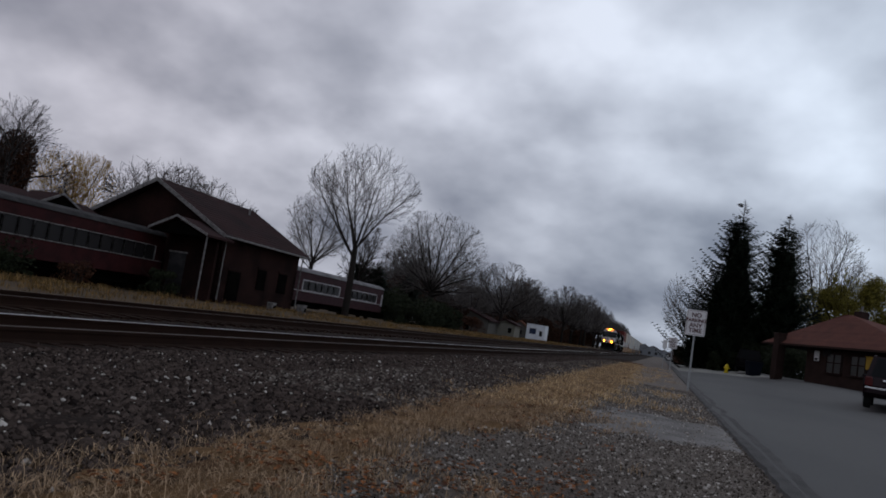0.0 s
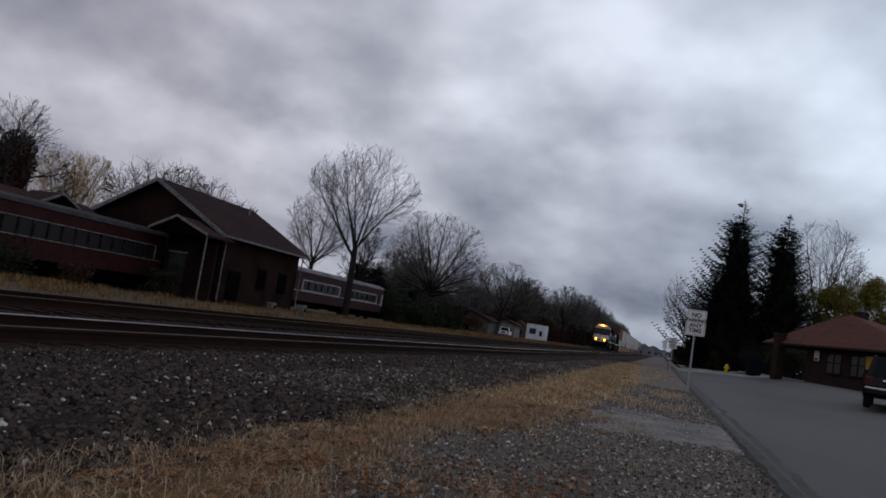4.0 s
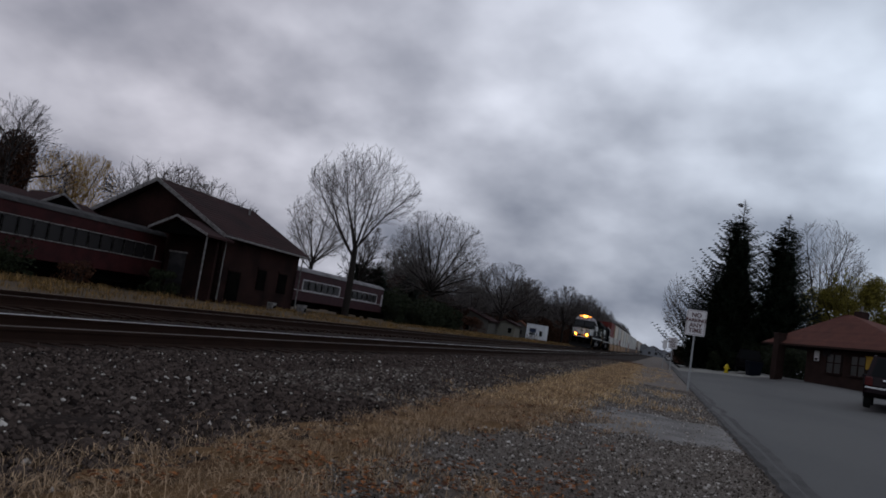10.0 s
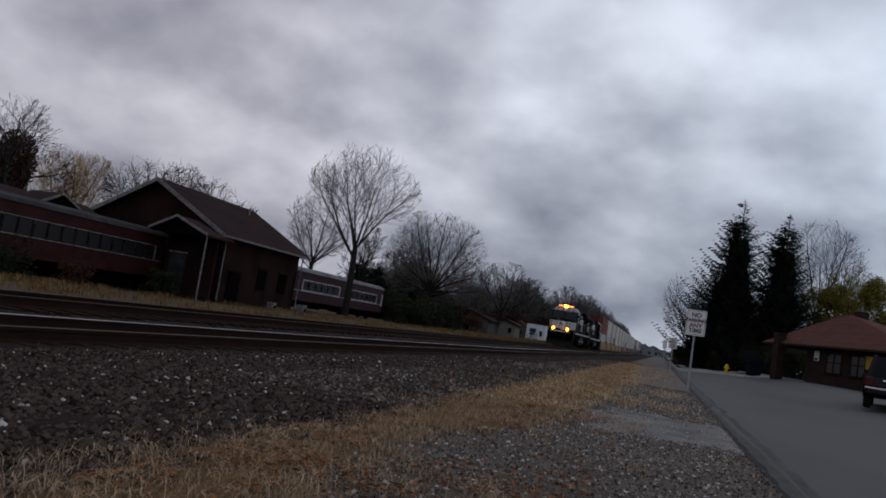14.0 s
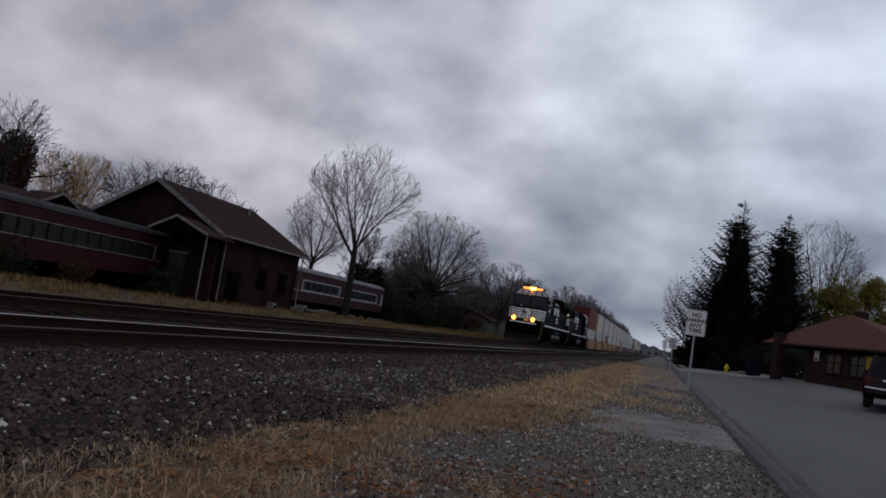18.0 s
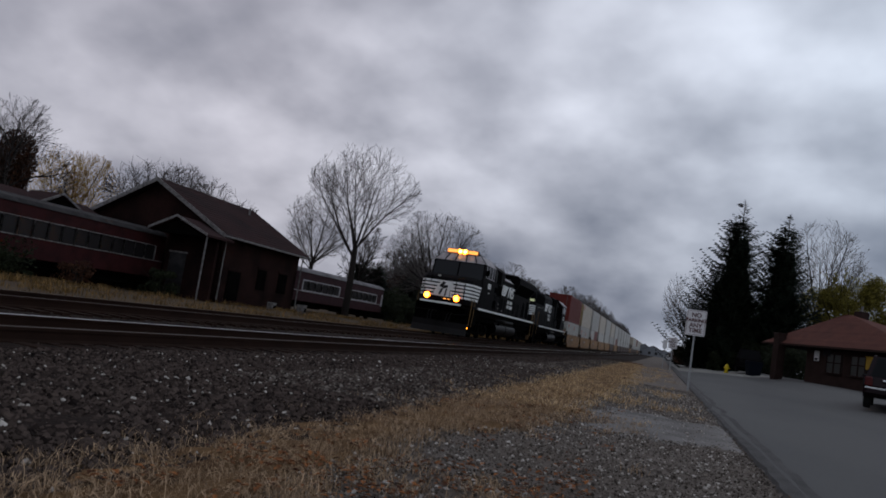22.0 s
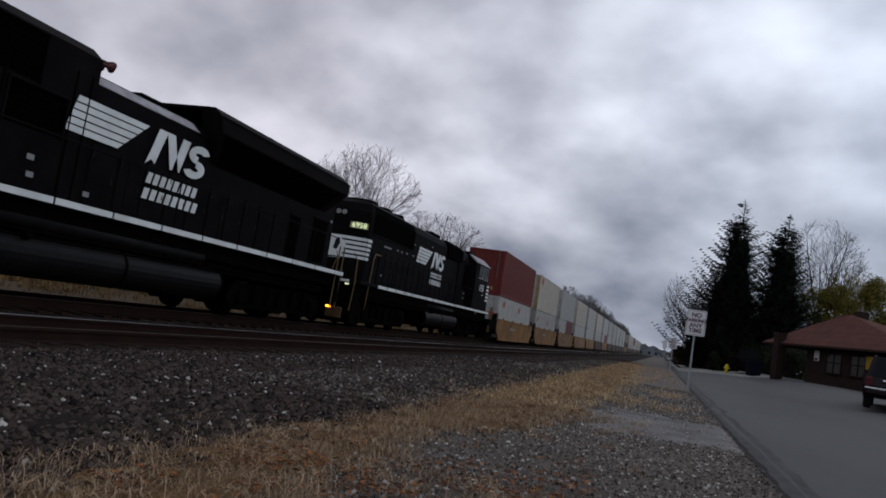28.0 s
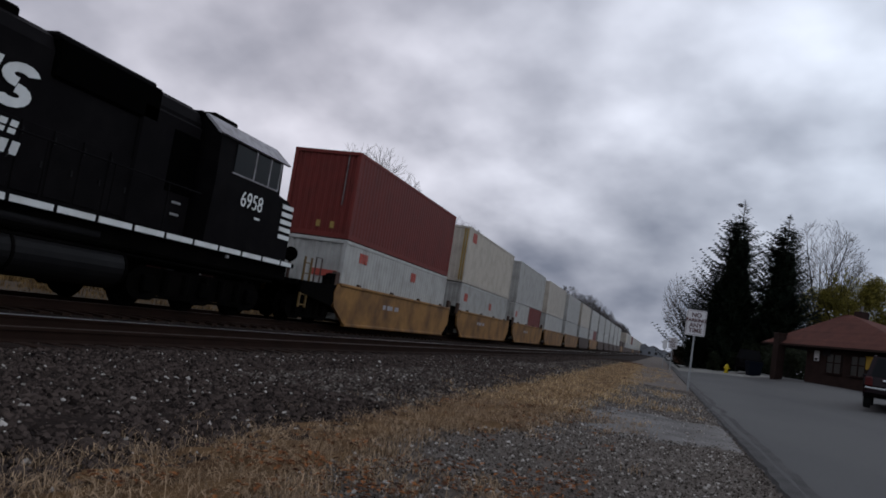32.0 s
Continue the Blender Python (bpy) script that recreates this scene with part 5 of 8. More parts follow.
def build_train_cars():
    rng = random.Random(4)
    wells_near = [well_car(YELLOWW, "weathered yellow articulated double-stack well car", True)]
    end_truck_car(wells_near[0])
    w_yel = well_car(YELLOWW, "weathered yellow articulated double-stack well car", True)
    w_yel2 = well_car(YELLOWW, "weathered yellow articulated double-stack well car", False)
    w_brn = well_car(BROWNW, "dull brown double-stack well car", False)
    dec = [(1.6, 0.75, 0.34, 2.15), (7.2, 0.62, 0.36, 2.05)]
    red_top = container("container", REDC, "dark red corrugated forty-foot container stacked on top", 2.9, 12.19, True)
    for x in (0.05, 0.55):
        part("marker_plate", Geo().box((x, 0.035, 0.42), (0.14, 0.02, 0.22)), MARK, red_top, "yellow marker plate")
    part("locking_bar", Geo().tube([(0.78, 0.03, 1.1), (0.78, 0.03, 2.85)], 0.02, 6), TRIM, red_top)
    grey_low = container("container", GREYC, "grey-white container with red marks in the well", 2.59, 12.19, True, dec)
    part("end_mark", Geo().box((0.55, 0.035, 1.45), (0.9, 0.02, 0.22)), DECAL, grey_low, "red letters on the end")
    cream_top = container("container", CREAMC, "cream corrugated container stacked on top", 2.9, 12.5, True, [(1.3, 0.9, 0.5, 2.45)])
    for x in (0.98, 1.12):
        part("yellow_edge", Geo().box((x, 0.0, 1.45), (0.07, 0.03, 2.7)), MARK, cream_top, "yellow corner edge")
    grey_low2 = container("container", GREYC, "grey-white container with red marks in the well", 2.59, 12.19, True, [(1.1, 0.7, 0.4, 1.9), (7.2, 0.6, 0.4, 1.75)])
    grey_top = container("container", GREYC, "pale grey container stacked on top", 2.9, 12.3, False)
    cream_top2 = container("container", CREAMC, "cream container stacked on top", 2.9, 12.3, False)
    grey_half = container("container", GREYC, "short white container in the well", 2.59, 6.06, False, [(0.9, 0.5, 0.4, 1.8)])
    red_half = container("container", REDC, "short dark red container in the well", 2.59, 6.06, False)
    grey_far = container("container", GREYC, "grey container in the well", 2.59, 12.19, False)
    brown_far = container("container", BROWNW, "brown container in the well", 2.59, 12.19, False)

    def use(ob, s, z, fresh):
        o = ob if fresh else copy_thing(ob, pose(0, 0, 0))
        moving.append((o, s, z))

    first = set()

    def put(ob, s, z=0.0):
        use(ob, s, z, ob not in first)
        first.add(ob)

    lo, hi = 0.22, 2.84
    for k in range(30):
        s = S_CARS + k * PITCH
        put(wells_near[0] if k == 0 else (w_yel if k in (1, 2) else (w_yel2 if k < 5 or k % 6 == 0 else w_brn)), s - 0.08)
        if k == 0:
            put(grey_low, s, lo)
            put(red_top, s, hi)
        elif k == 1:
            put(grey_low2, s, lo)
            put(cream_top, s - 0.1, hi)
        elif k == 2 or k == 6:
            put(grey_half, s, lo)
            put(red_half, s + 6.14, lo)
            put(grey_top, s, hi)
        elif k in (12, 13):
            put(brown_far, s, lo)
        else:
            put(rng.choice([grey_far, grey_far, grey_low2]), s, lo)
            put(rng.choice([grey_top, cream_top2, grey_top]) if k != 17 else red_top, s, hi)


build_train_cars()


# ------------------------------------------------------------------ trees
def branch_mesh(seed, levels, first, kids, angle, bole, limb, up, min_r, trunk_r, wander=0.07, low=0.45):
    """A bare broad-leaved tree of unit size: returns (trunk and limbs, twigs) as vertex and face lists."""
    rng = random.Random(seed)
    thick, thin = ([], []), ([], [])

    def tube(store, pts, rads, n):
        V, F = store
        base = len(V)
        for i, p in enumerate(pts):
            d = (pts[min(i + 1, len(pts) - 1)] - pts[max(i - 1, 0)]).normalized()
            a = d.orthogonal().normalized()
            b = d.cross(a)
            for k in range(n):
                w = 2 * math.pi * k / n
                q = p + (a * math.cos(w) + b * math.sin(w)) * rads[i]
                V.append((q.x, q.y, q.z))
        for i in range(len(pts) - 1):
            for k in range(n):
                F.append((base + i * n + k, base + i * n + (k + 1) % n, base + (i + 1) * n + (k + 1) % n, base + (i + 1) * n + k))

    def run(p, d, length, r0, r1, n, lift, store, sides):
        """One branch, tapering, bending a little upward; returns its points and way at each."""
        pts, rads = [p.copy()], [r0]
        for i in range(n):
            d = (d + Vector((rng.gauss(0, wander), rng.gauss(0, wander), rng.gauss(0, wander) + lift))).normalized()
            p = p + d * (length / n)
            pts.append(p.copy())
            rads.append(max(min_r, r0 + (r1 - r0) * (i + 1) / n))
        tube(store, pts, rads, sides)
        return pts

    def along(pts, f):
        n = len(pts) - 1
        j = min(int(f * n), n - 1)
        return pts[j].lerp(pts[j + 1], f * n - j), (pts[j + 1] - pts[j]).normalized()

    def offshoot(way, turn, tilt):
        e1 = way.orthogonal().normalized()
        side = e1 * math.cos(turn) + way.cross(e1) * math.sin(turn)
        return (way * math.cos(tilt) + side * math.sin(tilt)).normalized()

    def twigs(pts, length, r, level, count, lo):
        turn = rng.uniform(0, 6.28)
        for c in range(count):
            f = min(0.98, lo + (1 - lo) * (c + rng.uniform(0.1, 0.9)) / count)
            q, way = along(pts, f)
            turn += 2.4 + rng.uniform(-0.5, 0.5)
            nd = offshoot(way, turn, radians(rng.uniform(24, 46)))
            ln = length * rng.uniform(0.7, 1.15) * (1.0 - 0.55 * f)
            rr = max(min_r, r * (1 - 0.6 * f) * 0.55)
            got = run(q, nd, ln, rr, min_r, 4 if level == 2 else (3 if level < 5 else 2), up * 0.05, thin, 3)
            if level < levels:
                twigs(got, ln * 0.62, rr, level + 1, kids + (2 if level == 2 else 0), 0.15)

    trunk = run(Vector((0, 0, -0.02)), Vector((rng.uniform(-0.05, 0.05), rng.uniform(-0.05, 0.05), 1)).normalized(), bole, trunk_r, trunk_r * 0.72, 5, 0.02, thick, 8)
    turn = rng.uniform(0, 6.28)
    for c in range(first):
        f = low + (1 - low) * c / max(1, first - 1)
        q, way = along(trunk, min(0.99, f))
        turn += 2.4 + rng.uniform(-0.35, 0.35)
        lean = radians(angle) * (0.25 + 0.95 * (1 - c / first)) * rng.uniform(0.85, 1.15)
        ln = limb * rng.uniform(0.85, 1.1) * (1.15 - 0.2 * f)
        rl = trunk_r * rng.uniform(0.34, 0.5)
        got = run(q, offshoot(way, turn, lean), ln, rl, rl * 0.18, 8, up * 0.06, thick, 5)
        twigs(got, ln * 0.55, rl * 0.8, 2, kids + 5, 0.18)
    return thick, thin


def bare_tree(name, label, at, seed, height, wide, twig=None, levels=4, first=8, kids=4, angle=38, bole=0.45, limb=0.5, up=0.6,
              min_r=0.012, trunk_r=0.3, wander=0.07, low=0.45, group="bare trees"):
    a, b = branch_mesh(seed, levels, first, kids, angle, bole, limb, up, min_r / height, trunk_r / height, wander, low)
    B = np.array(b[0])
    k = height / np.percentile(B[:, 2], 99.6)
    kx = wide / (np.percentile(B[:, 0], 99) - np.percentile(B[:, 0], 1))
    ky = wide / (np.percentile(B[:, 1], 99) - np.percentile(B[:, 1], 1))
    t = thing(name, label, "tree", group, at=at)
    me = fast_mesh("trunk", [(x * kx, y * ky, z * k) for x, y, z in a[0]], a[1], BARK)
    me.shade_smooth()
    o = new("trunk", me)
    o.parent = t
    o = new("crown", fast_mesh("crown", [(x * kx, y * ky, z * k) for x, y, z in b[0]], b[1], twig or TWIG))
    o.parent = t
    return t


def dome_tree(name, label, at, seed, fork, centre, reach, tall, limbs=12, tilt=70, twig=None, trunk_r=0.28, min_r=0.009, kids=(8, 5, 3),
              wander=0.05, lift=0.35, lean=(0.0, 0.0), group="bare trees"):
    """A bare broad-leaved tree whose limbs fan out from a fork and whose twigs fill a domed crown.
    fork: the height of the fork; centre: the height of the dome's middle; reach, tall: the dome's half width and half height."""
    rng = random.Random(seed)
    big, fine = ([], []), ([], [])
    mid = Vector((lean[0], lean[1], centre))

    def tube(store, pts, rads, n):
        V, F = store
        base = len(V)
        for i, p in enumerate(pts):
            d = (pts[min(i + 1, len(pts) - 1)] - pts[max(i - 1, 0)]).normalized()
            a = d.orthogonal().normalized()
            b = d.cross(a)
            for k in range(n):
                w = 2 * math.pi * k / n
                q = p + (a * math.cos(w) + b * math.sin(w)) * rads[i]
                V.append((q.x, q.y, q.z))
        for i in range(len(pts) - 1):
            for k in range(n):
                F.append((base + i * n + k, base + i * n + (k + 1) % n, base + (i + 1) * n + (k + 1) % n, base + (i + 1) * n + k))

    def room(p, d):
        """How far it is from p along d to the dome's skin."""
        o = Vector(((p.x - mid.x) / reach, (p.y - mid.y) / reach, (p.z - mid.z) / tall))
        v = Vector((d.x / reach, d.y / reach, d.z / tall))
        A, B, C = v.dot(v), o.dot(v), o.dot(o) - 1.0
        q = B * B - A * C
        return max(0.2, (-B + math.sqrt(q)) / A) if q > 0 else 0.2

    def grow(p, d, length, r0, r1, n, sides, store, curl):
        pts, rads = [p.copy()], [r0]
        for i in range(n):
            d = (d + Vector((rng.gauss(0, wander), rng.gauss(0, wander), rng.gauss(0, wander) + curl))).normalized()
            p = p + d * (length / n)
            pts.append(p.copy())
            rads.append(max(min_r, r0 + (r1 - r0) * (i + 1) / n))
        tube(store, pts, rads, sides)
        return pts

    def spread(pts, r0, level):
        turn = rng.uniform(0, 6.28)
        n = kids[level]
        for c in range(n):
            f = min(0.97, (0.16 if level else 0.22) + 0.8 * (c + rng.uniform(0.1, 0.9)) / n)
            j = min(int(f * (len(pts) - 1)), len(pts) - 2)
            q = pts[j].lerp(pts[j + 1], f * (len(pts) - 1) - j)
            way = (pts[j + 1] - pts[j]).normalized()
            turn += 2.4 + rng.uniform(-0.5, 0.5)
            e = way.orthogonal().normalized()
            out = e * math.cos(turn) + way.cross(e) * math.sin(turn)
            ang = radians(rng.uniform(16, 44))
            d = (way * math.cos(ang) + out * math.sin(ang)).normalized()
            free = room(q, d)
            ln = min(free * rng.uniform(0.45, 1.12), (0.50, 0.26, 0.15)[level] * (reach + tall) * rng.uniform(0.45, 1.1))
            r = max(min_r, r0 * (1 - 0.7 * f) * 0.5)
            got = grow(q, d, ln, r, min_r, (5, 3, 2)[level], 3, fine, lift * 0.04)
            if level + 1 < len(kids):
                spread(got, r, level + 1)

    top = Vector((rng.uniform(-0.1, 0.1), rng.uniform(-0.1, 0.1), fork))
    tube(big, [Vector((0, 0, -0.2)), Vector((0.03, 0, fork * 0.5)), top], [trunk_r * 1.15, trunk_r, trunk_r * 0.85], 9)
    for c in range(limbs):
        t = radians(tilt) * math.sqrt((c + 0.35) / limbs) * rng.uniform(0.88, 1.08)
        w = c * 2.4 + rng.uniform(-0.3, 0.3)
        d = Vector((math.sin(t) * math.cos(w), math.sin(t) * math.sin(w), math.cos(t)))
        p = top - Vector((0, 0, rng.uniform(0, 0.25) * fork * (c / limbs)))
        r = trunk_r * rng.uniform(0.30, 0.48)
        got = grow(p, d, room(p, d) * rng.uniform(0.70, 1.08), r, min_r * 1.6, 9, 5, big, lift * 0.05)
        spread(got, r, 0)
    t = thing(name, label, "tree", group, at=at)
    me = fast_mesh("trunk", big[0], big[1], BARK)
    me.shade_smooth()
    o = new("trunk", me)
    o.parent = t
    o = new("crown", fast_mesh("crown", fine[0], fine[1], twig or TWIG))
    o.parent = t
    return t


def spruce(name, label, at, seed, height, radius, bare_top=0.12):
    """A dark conifer: trunk, whorls of uneven drooping boughs with upturned tips, needle sprays on each, a bare leader."""
    rng = random.Random(seed)
    t = thing(name, label, "tree", "spruces", at=at)
    part("trunk", Geo().tube([(0, 0, -0.2), (0, 0, height * 0.5), (0, 0, height)], [0.24, 0.15, 0.02], 8), BARK, t)
    V, F, TV, TF = [], [], [], []

    def twig(p, d, r):
        """A bare three-sided shoot."""
        q = len(TV)
        for k in range(3):
            w = 2.094 * k
            TV.append((p[0] + r * math.cos(w), p[1] + r * math.sin(w), p[2]))
        TV.append((p[0] + d[0], p[1] + d[1], p[2] + d[2]))
        TF.extend([(q, q + 1, q + 3), (q + 1, q + 2, q + 3), (q + 2, q, q + 3)])

    z, lobe = height * 0.02, [rng.uniform(0.78, 1.16) for _ in range(9)]
    while z < height * 0.985:
        f = z / height
        whorl = rng.uniform(0.72, 1.12)
        reach = radius * (1 - f) ** 0.8 * whorl + 0.16
        thin = f > 1 - bare_top
        for k in range(5 if thin else max(12, int(26 * (1 - f) + 11))):
            a = rng.uniform(0, 2 * math.pi)
            r = reach * rng.uniform(0.35, 1.08) * lobe[int(a / 6.2832 * 9) % 9]
            droop = rng.uniform(0.05, 0.40)
            ca, sa = math.cos(a), math.sin(a)
            if thin or rng.random() < 0.10:
                twig((0, 0, z) if thin else (ca * r * 0.6, sa * r * 0.6, z - droop * r * 0.5), (ca * min(r, 1.1) * 0.9, sa * min(r, 1.1) * 0.9, 0.5 * min(r, 1.1) + rng.uniform(0.0, 0.3)), 0.03)
            if thin and rng.random() < 0.75:
                continue
            seg = max(3, int(r / 0.26))
            for i in range(seg):
                u = (i + 1) / seg
                px, py, pz = ca * r * u, sa * r * u, z - droop * r * u + 0.42 * r * u * u * u
                s = (0.52 - 0.24 * u) * rng.uniform(0.6, 1.25)
                for _ in range(6):
                    q = len(V)
                    b = a + rng.uniform(-1.25, 1.25)
                    ex, ey, ez = math.cos(b) * s, math.sin(b) * s, rng.uniform(-0.6, 0.25) * s
                    wx, wy = -math.sin(b) * 0.06, math.cos(b) * 0.06
                    V += [(px - wx, py - wy, pz - 0.02), (px + wx, py + wy, pz + 0.03), (px + ex, py + ey, pz + ez)]
                    F.append((q, q + 1, q + 2))
        z += height * 0.013 + 0.03
    o = new("crown", fast_mesh("crown", V, F, NEEDLE))
    o.parent = t
    o = new("bare_shoots", fast_mesh("bare_shoots", TV, TF, TWIG))
    o.parent = t
    o["label"] = "bare grey-brown shoots"
    # the dense boughs close to the trunk
    g, k, rings, vs = Geo(), 14, 14, []
    for i in range(rings + 1):
        f = 0.04 + 0.72 * i / rings
        for j in range(k):
            w = 2 * math.pi * j / k
            r = (radius * (1 - f) ** 0.95 * 0.36 + 0.05) * rng.uniform(0.6, 1.2)
            vs.append((r * math.cos(w), r * math.sin(w), f * height + rng.uniform(-0.2, 0.2)))
    g.add(vs, [(i * k + j, i * k + (j + 1) % k, (i + 1) * k + (j + 1) % k, (i + 1) * k + j) for i in range(rings) for j in range(k)])
    part("inner_crown", g, NEEDLE, t)
    return t


def leaf_cloud(rng, count, half, size, base=0.0):
    """Small leaf quads through an uneven rounded volume."""
    V, F = [], []
    lumps = [(rng.uniform(-0.65, 0.65), rng.uniform(-0.65, 0.65), rng.uniform(0.1, 0.82), rng.uniform(0.14, 0.42)) for _ in range(18)]
    for _ in range(count):
        lx, ly, lz, lr = rng.choice(lumps)
        d = Vector((rng.gauss(0, 1), rng.gauss(0, 1), rng.gauss(0, 1))).normalized() * lr * rng.uniform(0.55, 1.05)
        p = Vector(((lx + d.x) * half[0], (ly + d.y) * half[1], base + max(0.02, lz + d.z * 0.7) * half[2]))
        a = Vector((rng.gauss(0, 1), rng.gauss(0, 1), rng.gauss(0, 1))).normalized()
        b = a.orthogonal().normalized()
        s = size * rng.uniform(0.5, 1.3)
        q = len(V)
        for u, w in ((-1, 0), (0, -0.5), (1, 0), (0, 0.5)):
            c = p + a * s * u + b * s * w
            V.append((c.x, c.y, c.z))
        F.append((q, q + 1, q + 2, q + 3))
    return V, F


def shrub(name, label, at, seed, half, count, size, mat, stems=7):
    rng = random.Random(seed)
    t = thing(name, label, "bush", "bushes", at=at)
    g = Geo()
    for _ in range(stems):
        a, r = rng.uniform(0, 6.28), rng.uniform(0.2, 0.8)
        g.tube([(0.1 * math.cos(a), 0.1 * math.sin(a), -0.1), (math.cos(a) * r * half[0] * 0.5, math.sin(a) * r * half[1] * 0.5, half[2] * 0.5),
                (math.cos(a) * r * half[0], math.sin(a) * r * half[1], half[2] * 0.9)], [0.035, 0.02, 0.006], 4)
    part("woody_base", g, BARK, t)
    V, F = leaf_cloud(rng, count, half, size)
    o = new("foliage", fast_mesh("foliage", V, F, mat))
    o.parent = t
    return t


def on_ground(x, y, rz=0.0, dz=0.0):
    return pose(x, y, ground_z(x, y) + dz - 0.05, 0, 0, rz)


dome_tree("bare_tree", "tall bare maple with upswept limbs beside the parked coach", on_ground(-24.0, 56.0, 20), 7, 5.4, 9.4, 4.7, 4.9,
          limbs=8, tilt=50, trunk_r=0.27, kids=(9, 6, 3), min_r=0.009)
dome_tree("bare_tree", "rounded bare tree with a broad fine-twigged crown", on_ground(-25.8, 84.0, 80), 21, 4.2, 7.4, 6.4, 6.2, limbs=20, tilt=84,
          twig=TWIGHAZE, trunk_r=0.34, min_r=0.010, kids=(9, 6, 3), lift=0.15)
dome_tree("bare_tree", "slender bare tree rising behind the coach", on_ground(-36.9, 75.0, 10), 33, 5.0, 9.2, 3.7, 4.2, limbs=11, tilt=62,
          twig=TWIGHAZE, trunk_r=0.24, min_r=0.009, kids=(8, 6, 3))


# ------------------------------------------------------------------ parked coaches and the station behind the tracks
def window_unit(parent, x, y, z0, z1, width, frame_mat, name="window", post=0.07):
    """A recessed pane with its own frame bars, facing the tracks."""
    w = part(name, Geo().box((x - 0.03, y, (z0 + z1) / 2), (0.02, width - 0.06, z1 - z0 - 0.04)), GLASS, parent, "dark glass pane")
    for s in (-1, 1):
        part("frame_post", Geo().box((x + 0.012, y + s * width / 2, (z0 + z1) / 2), (0.05, post, z1 - z0), 0.01), frame_mat, w)
    part("frame_head", Geo().box((x + 0.012, y, z1), (0.05, width, 0.05 if post < 0.1 else 0.10), 0.01), frame_mat, w)
    if post > 0.1:
        part("frame_foot", Geo().box((x + 0.030, y, z0 + 0.02), (0.05, width, 0.14), 0.01), frame_mat, w)
    return w


def coach(name, label, y0, y1, z_bot, sill, head, eave, groups, pitch, patchy):
    c = thing(name, label, "railway coach", "parked coaches")
    x, deep = COACH_X, 3.0
    skin, top, edge = (COACHPALE, ROOFPALE, TRIMPALE) if patchy else (COACHRED, COACHROOF, TRIM)
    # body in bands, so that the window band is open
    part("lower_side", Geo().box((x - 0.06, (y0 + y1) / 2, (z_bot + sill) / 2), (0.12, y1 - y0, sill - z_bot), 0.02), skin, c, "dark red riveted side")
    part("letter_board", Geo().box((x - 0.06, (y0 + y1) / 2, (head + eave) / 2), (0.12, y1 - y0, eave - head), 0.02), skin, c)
    part("sill_rail", Geo().box((x + 0.015, (y0 + y1) / 2, sill), (0.06, y1 - y0, 0.05), 0.01), edge, c, "pale window sill rail")
    part("far_side", Geo().box((x - deep, (y0 + y1) / 2, (z_bot + eave) / 2), (0.1, y1 - y0, eave - z_bot)), skin, c)
    part("car_floor", Geo().box((x - deep / 2, (y0 + y1) / 2, z_bot + 0.06), (deep, y1 - y0, 0.12)), DARK, c)
    for y in (y0, y1):
        part("end_wall", Geo().box((x - deep / 2, y, (z_bot + eave) / 2), (deep, 0.12, eave - z_bot), 0.02), skin, c)
    prof = [(x + 0.06, eave), (x - 0.15, eave + 0.2), (x - 0.7, eave + 0.36), (x - deep / 2, eave + 0.44), (x - deep + 0.7, eave + 0.36), (x - deep + 0.15, eave + 0.2), (x - deep - 0.06, eave)]
    part("roof", Geo().ext(prof, y0 - 0.1, y1 + 0.1, 1), top, c, "grey weathered arched roof")
    y = y0
    for a, b in groups:
        # solid piers between the window groups
        if a - y > 0.05:
            part("side_pier", Geo().box((x - 0.06, (y + a) / 2, (sill + head) / 2), (0.12, a - y, head - sill)), skin, c)
        n = max(1, round((b - a) / pitch))
        for k in range(n):
            window_unit(c, x, a + (k + 0.5) * (b - a) / n, sill, head, (b - a) / n, edge, "window", 0.16 if patchy else 0.08)
        y = b
    if y1 - y > 0.05:
        part("side_pier", Geo().box((x - 0.06, (y + y1) / 2, (sill + head) / 2), (0.12, y1 - y, head - sill)), skin, c)
    if patchy:
        part("end_post", Geo().box((x + 0.02, y1 - 0.25, (sill + head) / 2), (0.05, 0.3, head - sill + 0.3), 0.01), edge, c, "white post at the coach's end")
    for yc in (y0 + 3.2, y1 - 3.2):
        g = Geo().box((x - deep / 2, yc, 0.5), (deep - 0.7, 0.5, 0.24), 0.03)
        for sx in (-0.35, -deep + 0.35):
            g.box((x + sx, yc, 0.48), (0.16, 3.0, 0.24), 0.03)
        g.box((x - deep / 2, yc, 0.42), (deep - 0.6, 0.3, 0.2), 0.03)
        bg = part("bogie", g, DARK, c)
        for sx in (-0.55, -deep + 0.55):
            for dy in (-0.95, 0.95):
                part("wheel", Geo().tube([(x + sx - 0.07, yc + dy, 0.42), (x + sx + 0.07, yc + dy, 0.42)], 0.42, 16), DARK, bg)
    part("underframe_box", Geo().box((x - deep / 2, (y0 + y1) / 2, z_bot - 0.14), (deep - 0.5, (y1 - y0) * 0.8, 0.3), 0.03), DARK, c)
    for k in range(4):
        part("equipment_box", Geo().box((x - 0.6, y0 + 5 + k * (y1 - y0 - 10) / 3, z_bot - 0.2), (0.7, 1.3, 0.4), 0.04), DARK, c)
    return c


coach("parked_coach", "dark red old passenger coach with a long row of pale-framed windows", 10.0, 35.1, 0.78, 1.78, 2.56, 3.12, [(10.6, 34.4)], 0.83, False)
coach("parked_coach", "maroon old passenger coach with white window frames and patchy roof", 46.3, 69.2, 0.72, 1.60, 2.42, 3.02, [(52.0, 58.9), (60.5, 67.6)], 1.25, True)


